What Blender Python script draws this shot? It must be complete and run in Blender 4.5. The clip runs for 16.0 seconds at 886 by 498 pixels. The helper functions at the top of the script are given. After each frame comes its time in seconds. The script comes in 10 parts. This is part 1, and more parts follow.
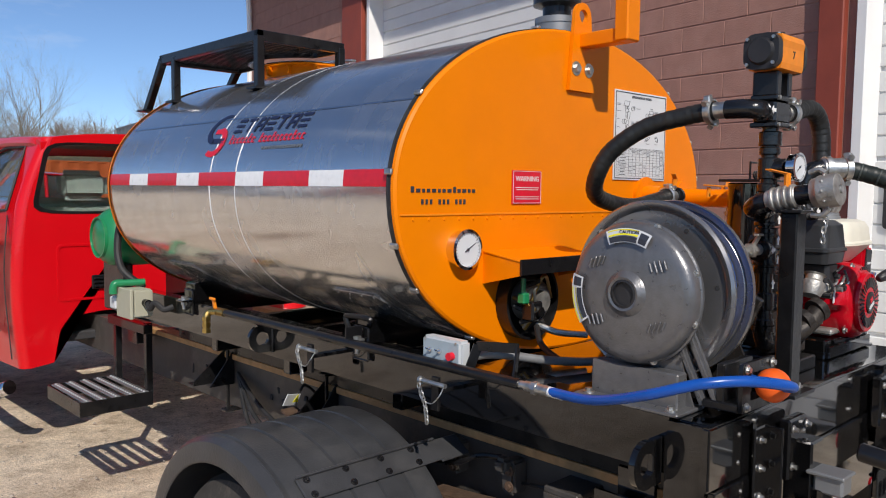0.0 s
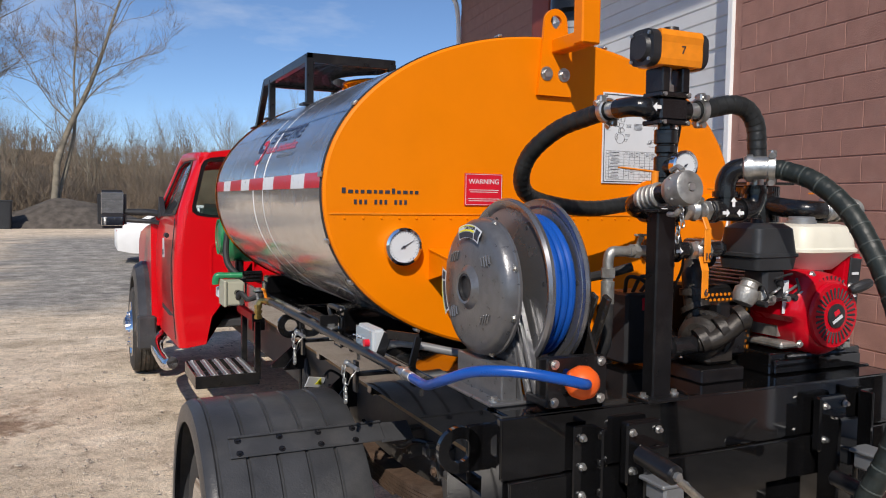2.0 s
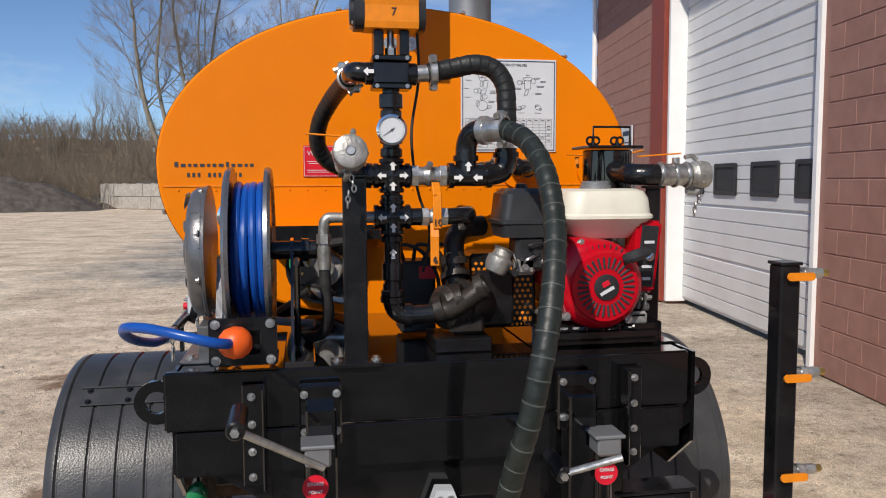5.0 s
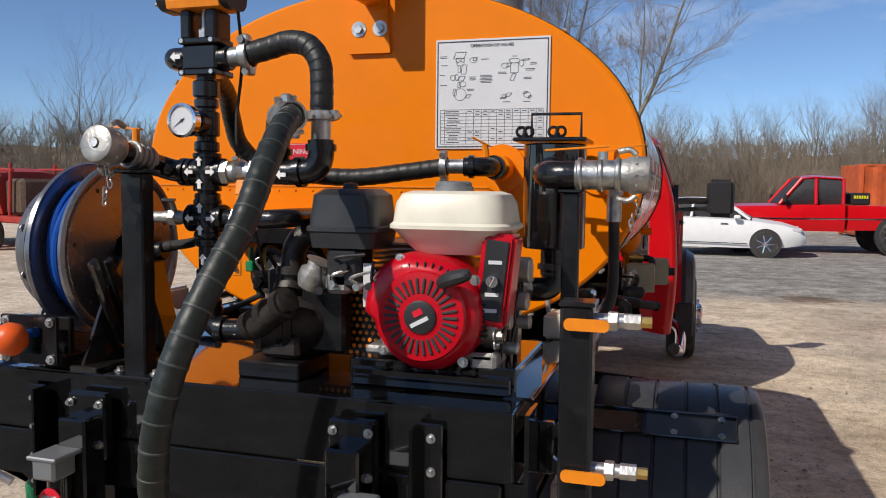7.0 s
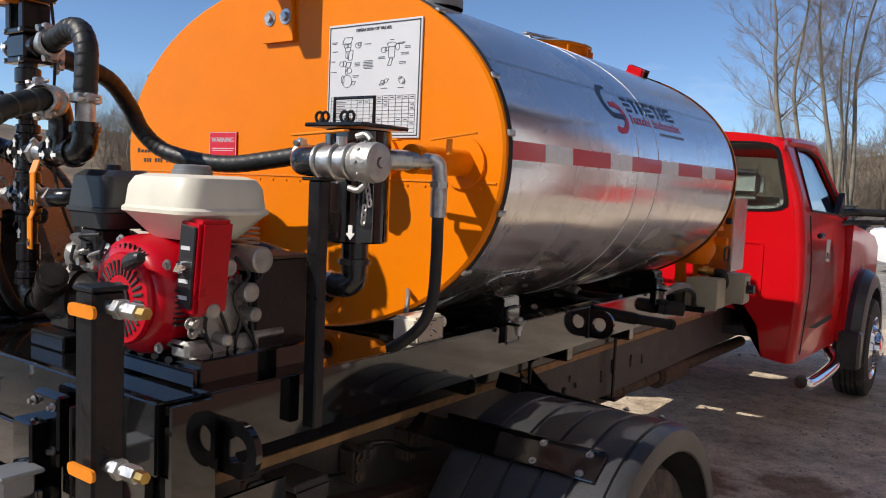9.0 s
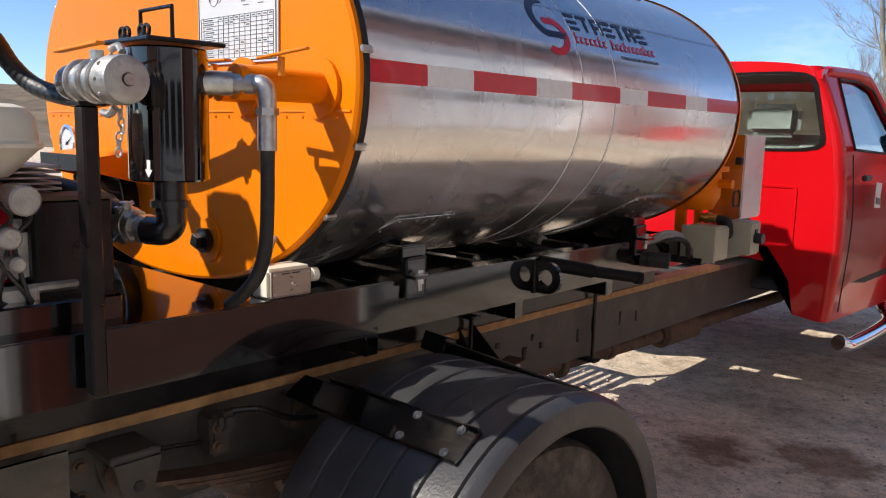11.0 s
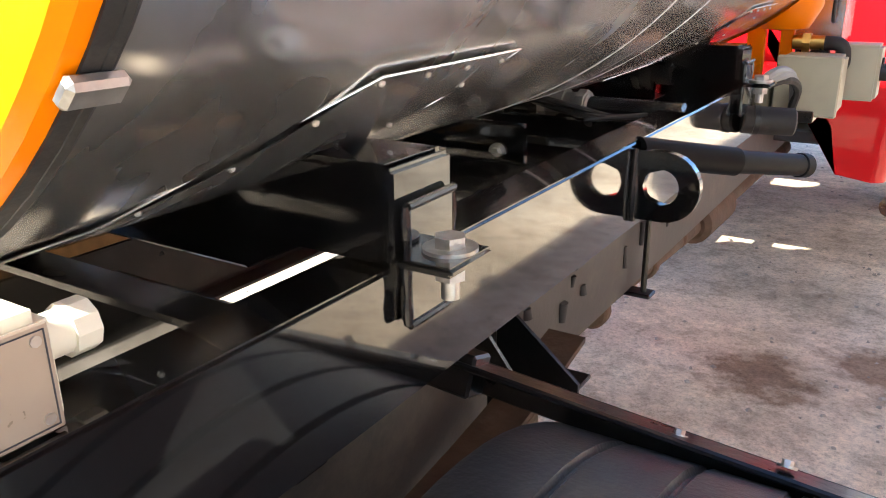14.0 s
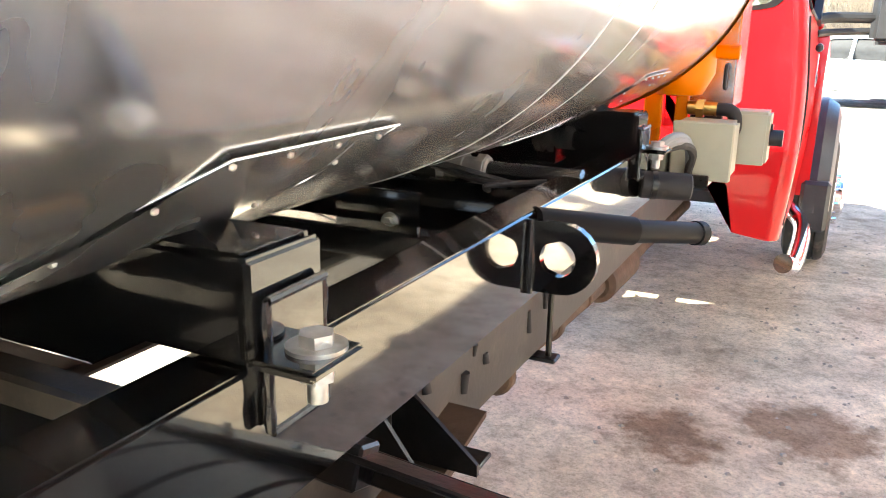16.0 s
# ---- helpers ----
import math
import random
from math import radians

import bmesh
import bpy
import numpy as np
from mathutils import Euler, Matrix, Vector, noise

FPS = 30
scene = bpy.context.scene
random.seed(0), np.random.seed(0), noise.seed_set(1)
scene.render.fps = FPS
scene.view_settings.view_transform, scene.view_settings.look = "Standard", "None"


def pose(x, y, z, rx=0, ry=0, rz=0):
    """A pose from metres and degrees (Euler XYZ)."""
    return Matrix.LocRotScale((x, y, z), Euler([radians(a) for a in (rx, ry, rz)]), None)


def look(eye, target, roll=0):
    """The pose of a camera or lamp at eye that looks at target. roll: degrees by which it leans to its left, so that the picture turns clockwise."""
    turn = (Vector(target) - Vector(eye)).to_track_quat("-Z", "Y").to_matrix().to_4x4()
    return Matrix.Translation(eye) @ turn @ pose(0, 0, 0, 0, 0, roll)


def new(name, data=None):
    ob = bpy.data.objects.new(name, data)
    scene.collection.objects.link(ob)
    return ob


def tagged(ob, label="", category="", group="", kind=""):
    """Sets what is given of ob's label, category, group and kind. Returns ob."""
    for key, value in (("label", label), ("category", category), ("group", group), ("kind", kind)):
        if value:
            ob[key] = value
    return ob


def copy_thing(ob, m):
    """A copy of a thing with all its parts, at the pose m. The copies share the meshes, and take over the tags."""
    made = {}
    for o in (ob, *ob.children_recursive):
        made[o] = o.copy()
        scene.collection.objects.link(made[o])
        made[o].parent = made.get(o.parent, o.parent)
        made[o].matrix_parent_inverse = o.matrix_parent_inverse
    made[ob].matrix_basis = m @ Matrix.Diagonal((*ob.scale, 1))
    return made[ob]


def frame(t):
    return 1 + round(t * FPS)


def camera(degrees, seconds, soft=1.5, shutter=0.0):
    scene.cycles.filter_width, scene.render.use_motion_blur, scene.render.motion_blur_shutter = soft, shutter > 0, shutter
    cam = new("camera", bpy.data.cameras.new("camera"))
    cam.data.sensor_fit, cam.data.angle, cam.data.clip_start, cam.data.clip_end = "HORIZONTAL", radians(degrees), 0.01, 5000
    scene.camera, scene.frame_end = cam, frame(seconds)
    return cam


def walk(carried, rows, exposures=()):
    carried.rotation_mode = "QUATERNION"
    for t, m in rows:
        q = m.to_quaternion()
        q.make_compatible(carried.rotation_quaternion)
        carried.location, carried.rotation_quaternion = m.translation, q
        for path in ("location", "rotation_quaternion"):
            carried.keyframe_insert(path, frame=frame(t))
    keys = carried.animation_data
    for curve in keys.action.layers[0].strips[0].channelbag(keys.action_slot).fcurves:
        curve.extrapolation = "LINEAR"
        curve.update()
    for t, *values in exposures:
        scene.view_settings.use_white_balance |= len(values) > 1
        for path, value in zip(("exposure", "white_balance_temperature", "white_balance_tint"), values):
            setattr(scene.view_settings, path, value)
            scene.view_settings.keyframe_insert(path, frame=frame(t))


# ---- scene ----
cam = camera(58.8, 16.0, soft=1.05)
PATH = [
    (0, (-2.34, -1.748, 1.68), (-0.963, -0.305, 1.532), 0.6),
    (0.5, (-2.094, -1.892, 1.69), (-0.899, -0.295, 1.551), 0.3),
    (1, (-1.969, -2.071, 1.671), (-0.857, -0.413, 1.547), 0.7),
    (1.5, (-1.834, -2.267, 1.659), (-0.795, -0.563, 1.519), 0.7),
    (2, (-1.596, -2.472, 1.65), (-0.751, -0.663, 1.53), 0.8),
    (2.5, (-1.416, -2.715, 1.643), (-0.713, -0.847, 1.522), 0.4),
    (3, (-1.247, -2.915, 1.643), (-0.648, -1.011, 1.51), -0.6),
    (3.5, (-1.02, -3.037, 1.63), (-0.536, -1.101, 1.488), -0.4),
    (4, (-0.828, -3.084, 1.641), (-0.398, -1.137, 1.482), -0.6),
    (4.2, (-0.754, -3.066, 1.638), (-0.322, -1.121, 1.468), -0.9),
    (6.3, (0.453, -2.585, 1.607), (0.297, -0.598, 1.44), 0.8),
    (6.5, (0.59, -2.548, 1.622), (0.309, -0.574, 1.462), 0.5),
    (7, (0.98, -2.443, 1.601), (0.403, -0.534, 1.449), 0.6),
    (7.5, (1.277, -2.293, 1.59), (0.528, -0.446, 1.428), 1.4),
    (8, (1.506, -2.122, 1.601), (0.559, -0.369, 1.427), 0.9),
    (8.5, (1.787, -1.975, 1.6), (0.681, -0.318, 1.43), 1.6),
    (9, (1.983, -1.807, 1.598), (0.816, -0.191, 1.435), 2.4),
    (9.5, (2.105, -1.575, 1.566), (0.892, 0.006, 1.401), 3.2),
    (10, (2.192, -1.376, 1.556), (0.914, 0.146, 1.332), 2.6),
    (10.2, (2.243, -1.322, 1.561), (0.939, 0.175, 1.311), 2.7),
    (12.3, (1.918, -0.948, 1.516), (0.593, 0.514, 1.191), 0.2),
    (12.5, (1.782, -0.862, 1.501), (0.481, 0.619, 1.16), 0.3),
    (13, (1.495, -0.597, 1.469), (0.244, 0.908, 1.055), 0.5),
    (13.5, (1.27, -0.38, 1.43), (0.103, 1.155, 0.898), -0.1),
    (14, (1.078, -0.203, 1.401), (0.066, 1.391, 0.742), -0.6),
    (14.5, (1.024, -0.126, 1.396), (0.062, 1.477, 0.685), 0.3),
    (15, (1.038, -0.14, 1.412), (0.09, 1.481, 0.725), 0.7),
    (15.5, (1.052, -0.131, 1.431), (0.158, 1.552, 0.822), 1.3),
    (16, (1.074, -0.123, 1.415), (0.229, 1.609, 0.879), 1.0),
]
walk(cam, [(r[0], look(*r[1:])) for r in PATH], [(0.0, 0.15, 6700, 12), (6.0, 0.08, 6750, 12), (9.0, 0.34, 6750, 12), (10.0, 0.58, 6750, 12), (12.5, 1.08, 6700, 12), (13.2, 1.55, 6600, 11), (13.7, 2.1, 6600, 8), (14.2, 3.0, 6800, 3), (15.0, 3.5, 6850, -2), (16.0, 3.25, 6900, 0)])

# ---- world and sun ----
SUN_DIR = Vector((0.64, 1.0, -1.0)).normalized()
SUN_ELEV = math.asin(-SUN_DIR.z)
world = bpy.data.worlds.new("sky_world")
scene.world = world
world.use_nodes = True
wn = world.node_tree
sky = wn.nodes.new("ShaderNodeTexSky")
sky.sky_type = "NISHITA"
sky.sun_disc = False
sky.sun_elevation = SUN_ELEV
sky.sun_rotation = math.atan2(-SUN_DIR.x, -SUN_DIR.y)
sky.altitude = 200
sky.air_density, sky.dust_density, sky.ozone_density = 0.70, 0.08, 3.0
wtc = wn.nodes.new("ShaderNodeTexCoord")
wmap = wn.nodes.new("ShaderNodeMapping")
wmap.inputs["Scale"].default_value = (1.0, 1.0, 3.5)
wno = wn.nodes.new("ShaderNodeTexNoise")
wno.inputs["Scale"].default_value = 2.3
wno.inputs["Detail"].default_value = 6
wno.inputs["Roughness"].default_value = 0.62
wra = wn.nodes.new("ShaderNodeValToRGB")
wra.color_ramp.elements[0].position, wra.color_ramp.elements[0].color = 0.57, (0, 0, 0, 1)
wra.color_ramp.elements[1].position, wra.color_ramp.elements[1].color = 0.80, (0.5, 0.5, 0.5, 1)
wmix = wn.nodes.new("ShaderNodeMixRGB")
wmix.inputs["Color2"].default_value = (6.5, 7.0, 7.6, 1)
wn.links.new(wtc.outputs["Generated"], wmap.inputs["Vector"])
wn.links.new(wmap.outputs["Vector"], wno.inputs["Vector"])
wn.links.new(wno.outputs["Fac"], wra.inputs["Fac"])
wn.links.new(wra.outputs["Color"], wmix.inputs["Fac"])
wtint = wn.nodes.new("ShaderNodeMixRGB")
wtint.blend_type = "MULTIPLY"
wtint.inputs["Fac"].default_value = 1.0
wtint.inputs["Color2"].default_value = (0.79, 0.905, 1.0, 1)
wn.links.new(sky.outputs["Color"], wtint.inputs["Color1"])
wn.links.new(wtint.outputs["Color"], wmix.inputs["Color1"])
wn.links.new(wmix.outputs["Color"], wn.nodes["Background"].inputs["Color"])
wn.nodes["Background"].inputs["Strength"].default_value = 0.112
sun = new("sun", bpy.data.lights.new("sun", "SUN"))
sun.data.energy, sun.data.angle, sun.data.color = 3.8, radians(0.53), (1.0, 0.95, 0.87)
sun.rotation_mode = "QUATERNION"
sun.rotation_quaternion = SUN_DIR.to_track_quat("-Z", "Y")
sun.location = (-12, -18, 20)


# ---- materials ----
def mat(name, col, rough=0.5, metal=0.0, coat=0.0, var=0.12, vscale=6.0, bump=0.0, bscale=60.0, rvar=0.08,
        spec=0.5, coarse=0.0, cscale=0.8, dirt=None, dirt_amt=0.0, trans=0.0, ior=1.45):
    m = bpy.data.materials.new(name)
    m.use_nodes = True
    nt = m.node_tree
    b = nt.nodes["Principled BSDF"]
    b.inputs["Metallic"].default_value = metal
    b.inputs["Coat Weight"].default_value = coat
    b.inputs["Coat Roughness"].default_value = 0.04
    b.inputs["Specular IOR Level"].default_value = spec
    b.inputs["Transmission Weight"].default_value = trans
    b.inputs["IOR"].default_value = ior
    tc = nt.nodes.new("ShaderNodeTexCoord")
    n1 = nt.nodes.new("ShaderNodeTexNoise")
    n1.inputs["Scale"].default_value, n1.inputs["Detail"].default_value = vscale, 7
    n2 = nt.nodes.new("ShaderNodeTexNoise")
    n2.inputs["Scale"].default_value, n2.inputs["Detail"].default_value = cscale, 4
    geo = nt.nodes.new("ShaderNodeNewGeometry")
    for n in (n1, n2):
        nt.links.new(geo.outputs["Position"], n.inputs["Vector"])
    ramp = nt.nodes.new("ShaderNodeValToRGB")
    lo = [c * (1 - var) for c in col]
    hi = [min(1, c * (1 + var)) for c in col]
    ramp.color_ramp.elements[0].position, ramp.color_ramp.elements[1].position = 0.3, 0.7
    ramp.color_ramp.elements[0].color, ramp.color_ramp.elements[1].color = (*lo, 1), (*hi, 1)
    nt.links.new(n1.outputs["Fac"], ramp.inputs["Fac"])
    out = ramp.outputs["Color"]
    if coarse:
        mx = nt.nodes.new("ShaderNodeMixRGB")
        mx.blend_type = "MULTIPLY"
        mx.inputs["Fac"].default_value = coarse
        nt.links.new(out, mx.inputs["Color1"])
        nt.links.new(n2.outputs["Fac"], mx.inputs["Color2"])
        out = mx.outputs["Color"]
    if dirt:
        dr = nt.nodes.new("ShaderNodeValToRGB")
        dr.color_ramp.elements[0].position, dr.color_ramp.elements[1].position = 0.52, 0.74
        dr.color_ramp.elements[1].color = (dirt_amt, dirt_amt, dirt_amt, 1)
        n3 = nt.nodes.new("ShaderNodeTexNoise")
        n3.inputs["Scale"].default_value, n3.inputs["Detail"].default_value = vscale * 0.6, 9
        n3.inputs["Roughness"].default_value = 0.7
        nt.links.new(geo.outputs["Position"], n3.inputs["Vector"])
        nt.links.new(n3.outputs["Fac"], dr.inputs["Fac"])
        mx = nt.nodes.new("ShaderNodeMixRGB")
        mx.inputs["Color2"].default_value = (*dirt, 1)
        nt.links.new(dr.outputs["Color"], mx.inputs["Fac"])
        nt.links.new(out, mx.inputs["Color1"])
        out = mx.outputs["Color"]
    nt.links.new(out, b.inputs["Base Color"])
    mr = nt.nodes.new("ShaderNodeMapRange")
    mr.inputs["To Min"].default_value, mr.inputs["To Max"].default_value = max(0.02, rough - rvar), min(1, rough + rvar)
    nt.links.new(n1.outputs["Fac"], mr.inputs["Value"])
    nt.links.new(mr.outputs["Result"], b.inputs["Roughness"])
    if bump:
        n4 = nt.nodes.new("ShaderNodeTexNoise")
        n4.inputs["Scale"].default_value, n4.inputs["Detail"].default_value = bscale, 5
        nt.links.new(geo.outputs["Position"], n4.inputs["Vector"])
        bp = nt.nodes.new("ShaderNodeBump")
        bp.inputs["Strength"].default_value, bp.inputs["Distance"].default_value = bump, 0.01
        nt.links.new(n4.outputs["Fac"], bp.inputs["Height"])
        nt.links.new(bp.outputs["Normal"], b.inputs["Normal"])
    return m


M_ORANGE = mat("orange_paint", (0.80, 0.205, 0.0005), 0.42, coat=0.08, spec=0.18, var=0.03, bump=0.015, bscale=9, rvar=0.05)
M_ORANGE2 = mat("orange_valve_paint", (0.80, 0.24, 0.01), 0.4, var=0.1, vscale=30)
M_STEEL = mat("brushed_stainless", (0.74, 0.74, 0.745), 0.24, metal=1.0, var=0.05, vscale=3, bump=0.045, bscale=2.6, rvar=0.09)
M_STEEL_TRIM = mat("stainless_trim", (0.66, 0.66, 0.67), 0.22, metal=1.0, var=0.06, vscale=14)
M_SEAM = mat("brushed_seam", (0.80, 0.80, 0.80), 0.5, metal=0.6, var=0.08, vscale=14)
M_BLACK = mat("gloss_black_paint", (0.0045, 0.0045, 0.005), 0.09, coat=1.0, spec=0.40, var=0.3, vscale=9, bump=0.035, bscale=7, rvar=0.03,
              dirt=(0.05, 0.045, 0.04), dirt_amt=0.04)
M_BLACK2 = mat("black_satin_paint", (0.008, 0.008, 0.009), 0.30, coat=0.3, spec=0.3, var=0.3, vscale=20, bump=0.08, bscale=80,
               dirt=(0.12, 0.11, 0.10), dirt_amt=0.12)
M_PIPE = mat("black_iron_pipe", (0.009, 0.009, 0.010), 0.24, coat=0.3, var=0.3, vscale=25, bump=0.12, bscale=120)
M_CHASSIS = mat("dusty_chassis_paint", (0.055, 0.050, 0.046), 0.5, var=0.25, vscale=8, bump=0.08, bscale=50,
                dirt=(0.16, 0.13, 0.10), dirt_amt=0.5)
M_RUST = mat("rusty_steel", (0.085, 0.052, 0.034), 0.75, var=0.35, vscale=16, bump=0.3, bscale=60, dirt=(0.2, 0.16, 0.12), dirt_amt=0.5)
M_RUBBER = mat("black_rubber", (0.018, 0.018, 0.019), 0.62, var=0.25, vscale=18, bump=0.1, bscale=90, dirt=(0.16, 0.14, 0.12), dirt_amt=0.3)
M_TYRE = mat("tyre_rubber", (0.038, 0.035, 0.032), 0.75, var=0.3, vscale=12, bump=0.15, bscale=70, dirt=(0.24, 0.20, 0.16), dirt_amt=0.55)
M_HOSE = mat("wrapped_black_hose", (0.014, 0.015, 0.015), 0.45, var=0.3, vscale=22, bump=0.2, bscale=60)
M_BIGHOSE = mat("dark_green_black_hose", (0.014, 0.019, 0.017), 0.46, var=0.25, vscale=22, bump=0.15, bscale=50, dirt=(0.10, 0.10, 0.09), dirt_amt=0.2)
M_BLUE = mat("blue_rubber_hose", (0.006, 0.075, 0.36), 0.3, var=0.12, vscale=14)
M_FENDER = mat("grey_black_fender_plastic", (0.040, 0.041, 0.044), 0.33, var=0.22, vscale=9, bump=0.12, bscale=140,
               dirt=(0.17, 0.16, 0.15), dirt_amt=0.22)
M_REDPAINT = mat("red_truck_paint", (0.60, 0.003, 0.008), 0.3, coat=0.45, spec=0.3, var=0.04, vscale=3)
M_ENGRED = mat("red_engine_paint", (0.50, 0.002, 0.012), 0.3, coat=0.3, spec=0.3, var=0.08, vscale=20)
M_CREAM = mat("cream_plastic", (0.72, 0.69, 0.58), 0.4, var=0.05, vscale=15, dirt=(0.35, 0.30, 0.22), dirt_amt=0.15)
M_BOX = mat("beige_enclosure_plastic", (0.39, 0.38, 0.29), 0.5, var=0.05, vscale=15, dirt=(0.25, 0.22, 0.18), dirt_amt=0.2)
M_BLUEGREY = mat("blue_grey_enclosure", (0.30, 0.37, 0.42), 0.4, var=0.05, vscale=20)
M_GREYCABLE = mat("grey_cable_sheath", (0.16, 0.165, 0.17), 0.45, var=0.15, vscale=30)
M_PLATE = mat("beige_printed_metal", (0.40, 0.34, 0.28), 0.3, metal=0.35, var=0.06, vscale=20)
M_GREYBOX = mat("light_grey_enclosure", (0.52, 0.55, 0.57), 0.4, var=0.04, vscale=12)
M_REEL = mat("grey_hammered_paint", (0.17, 0.17, 0.175), 0.3, metal=0.55, var=0.12, vscale=40, bump=0.08, bscale=160)
M_REELB = mat("grey_polished_flange", (0.26, 0.26, 0.27), 0.27, metal=0.75, var=0.1, vscale=10, bump=0.03, bscale=20)
M_BROWNRF = mat("dark_gloss_bracket", (0.020, 0.018, 0.017), 0.06, metal=0.0, coat=1.0, var=0.2, vscale=12, bump=0.04, bscale=12)
M_IRON = mat("oily_cast_iron", (0.030, 0.026, 0.023), 0.42, metal=0.3, var=0.35, vscale=30, bump=0.2, bscale=150, dirt=(0.10, 0.08, 0.06), dirt_amt=0.35)
M_MATTE = mat("matte_black_steel", (0.006, 0.006, 0.007), 0.5, spec=0.15, var=0.3, vscale=20)
M_HOSERING = mat("worn_hose_ring", (0.055, 0.065, 0.060), 0.45, var=0.3, vscale=30)
M_ZINC = mat("zinc_plated_steel", (0.50, 0.50, 0.485), 0.36, metal=0.9, var=0.3, vscale=40, bump=0.10, bscale=120, rvar=0.12)
M_CAST = mat("cast_aluminium", (0.40, 0.39, 0.365), 0.48, metal=0.75, var=0.32, vscale=26, bump=0.2, bscale=120, rvar=0.12)
M_CHROME = mat("chrome", (0.78, 0.78, 0.8), 0.08, metal=1.0, var=0.05, vscale=10)
M_BRASS = mat("brass", (0.52, 0.36, 0.12), 0.3, metal=1.0, var=0.15, vscale=30)
M_BLKPLAST = mat("black_plastic", (0.022, 0.022, 0.024), 0.42, var=0.15, vscale=20, bump=0.06, bscale=200)
M_DARKGREY = mat("dark_grey_plastic", (0.028, 0.030, 0.033), 0.38, var=0.15, vscale=15, bump=0.05, bscale=200)
M_WHITE = mat("white_paint", (0.80, 0.80, 0.79), 0.35, var=0.03, vscale=5)
M_LABEL = mat("white_label", (0.62, 0.64, 0.66), 0.4, var=0.03, vscale=10)
M_INK = mat("dark_print", (0.03, 0.035, 0.05), 0.5, var=0.1)
M_PRINT = mat("grey_print", (0.10, 0.105, 0.12), 0.5, var=0.1)
M_NAVY = mat("navy_decal", (0.012, 0.016, 0.05), 0.35, var=0.08)
M_REDDECAL = mat("red_decal", (0.62, 0.012, 0.03), 0.35, var=0.06, vscale=20)
M_REDTAPE = mat("red_reflective_tape", (0.60, 0.008, 0.02), 0.32, var=0.08, vscale=40, coat=0.3)
M_WHTAPE = mat("white_reflective_tape", (0.78, 0.80, 0.82), 0.3, var=0.05, vscale=40)
M_YELLOW = mat("yellow_label", (0.72, 0.68, 0.03), 0.4, var=0.05)
M_BALL = mat("orange_rubber_ball", (0.80, 0.11, 0.012), 0.4, var=0.08, vscale=25)
M_GREEN = mat("green_enamel", (0.010, 0.20, 0.075), 0.35, coat=0.3, var=0.1, vscale=8)
M_WOOD = mat("tan_spacer_wood", (0.40, 0.23, 0.10), 0.7, var=0.2, vscale=30, bump=0.1, bscale=80)
M_DOOR = mat("white_sectional_door_paint", (0.66, 0.67, 0.67), 0.45, var=0.05, vscale=2.0, dirt=(0.5, 0.49, 0.46), dirt_amt=0.35, bump=0.05, bscale=30)
M_BLOCK = mat("brown_painted_blockwork", (0.32, 0.165, 0.13), 0.78, var=0.10, vscale=7, bump=0.35, bscale=90, coarse=0.0,
              dirt=(0.39, 0.24, 0.195), dirt_amt=0.4)
M_PILAST = mat("red_brown_painted_steel", (0.25, 0.050, 0.030), 0.55, var=0.12, vscale=5, bump=0.1, bscale=40)
M_CONC = mat("weathered_concrete", (0.37, 0.34, 0.30), 0.85, var=0.2, vscale=5, bump=0.3, bscale=70, dirt=(0.20, 0.18, 0.15), dirt_amt=0.5)
M_STONE = mat("gravel_stone", (0.33, 0.285, 0.235), 0.85, var=0.35, vscale=12, bump=0.2, bscale=90)
M_BARK = mat("pale_bark", (0.21, 0.185, 0.14), 0.85, var=0.3, vscale=3, bump=0.4, bscale=25)
M_GREENPLANT = mat("bright_green_plant_paint", (0.07, 0.36, 0.04), 0.45, coat=0.2, var=0.2, vscale=4)
M_TWIG = mat("brown_twigs", (0.25, 0.20, 0.155), 0.9, var=0.35, vscale=0.3)
M_BRUSH = mat("dry_brush", (0.225, 0.175, 0.125), 0.95, var=0.35, vscale=0.25)
M_HILL = mat("leaf_litter_hillside", (0.205, 0.155, 0.100), 0.95, var=0.45, vscale=0.35, bump=0.6, bscale=2.5, coarse=0.5, cscale=0.05)
M_DIRT = mat("dark_soil_heap", (0.085, 0.073, 0.062), 0.95, var=0.4, vscale=2.5, bump=0.9, bscale=8)
M_LAMP = mat("red_lamp_lens", (0.50, 0.006, 0.012), 0.12, coat=0.8, var=0.1, vscale=60)
M_AMBER = mat("clear_lamp_lens", (0.6, 0.6, 0.62), 0.1, coat=0.8, var=0.1)
M_SEAT = mat("grey_green_seat_cloth", (0.17, 0.20, 0.19), 0.85, var=0.15, vscale=30, bump=0.1, bscale=200)
M_CABIN = mat("dark_cabin_trim", (0.035, 0.035, 0.037), 0.7, var=0.2, vscale=10)
M_SILVER = mat("silver_car_paint", (0.42, 0.46, 0.50), 0.28, metal=0.6, coat=0.6, var=0.04)
M_ORGMACH = mat("faded_orange_machine_paint", (0.55, 0.10, 0.025), 0.55, var=0.2, vscale=3, dirt=(0.2, 0.1, 0.06), dirt_amt=0.4)
M_MACHRED = mat("faded_red_machine_paint", (0.36, 0.03, 0.02), 0.5, var=0.2, vscale=3, dirt=(0.15, 0.08, 0.05), dirt_amt=0.4)
M_GALV = mat("dull_galvanised_steel", (0.24, 0.25, 0.26), 0.5, metal=0.6, var=0.15, vscale=4)

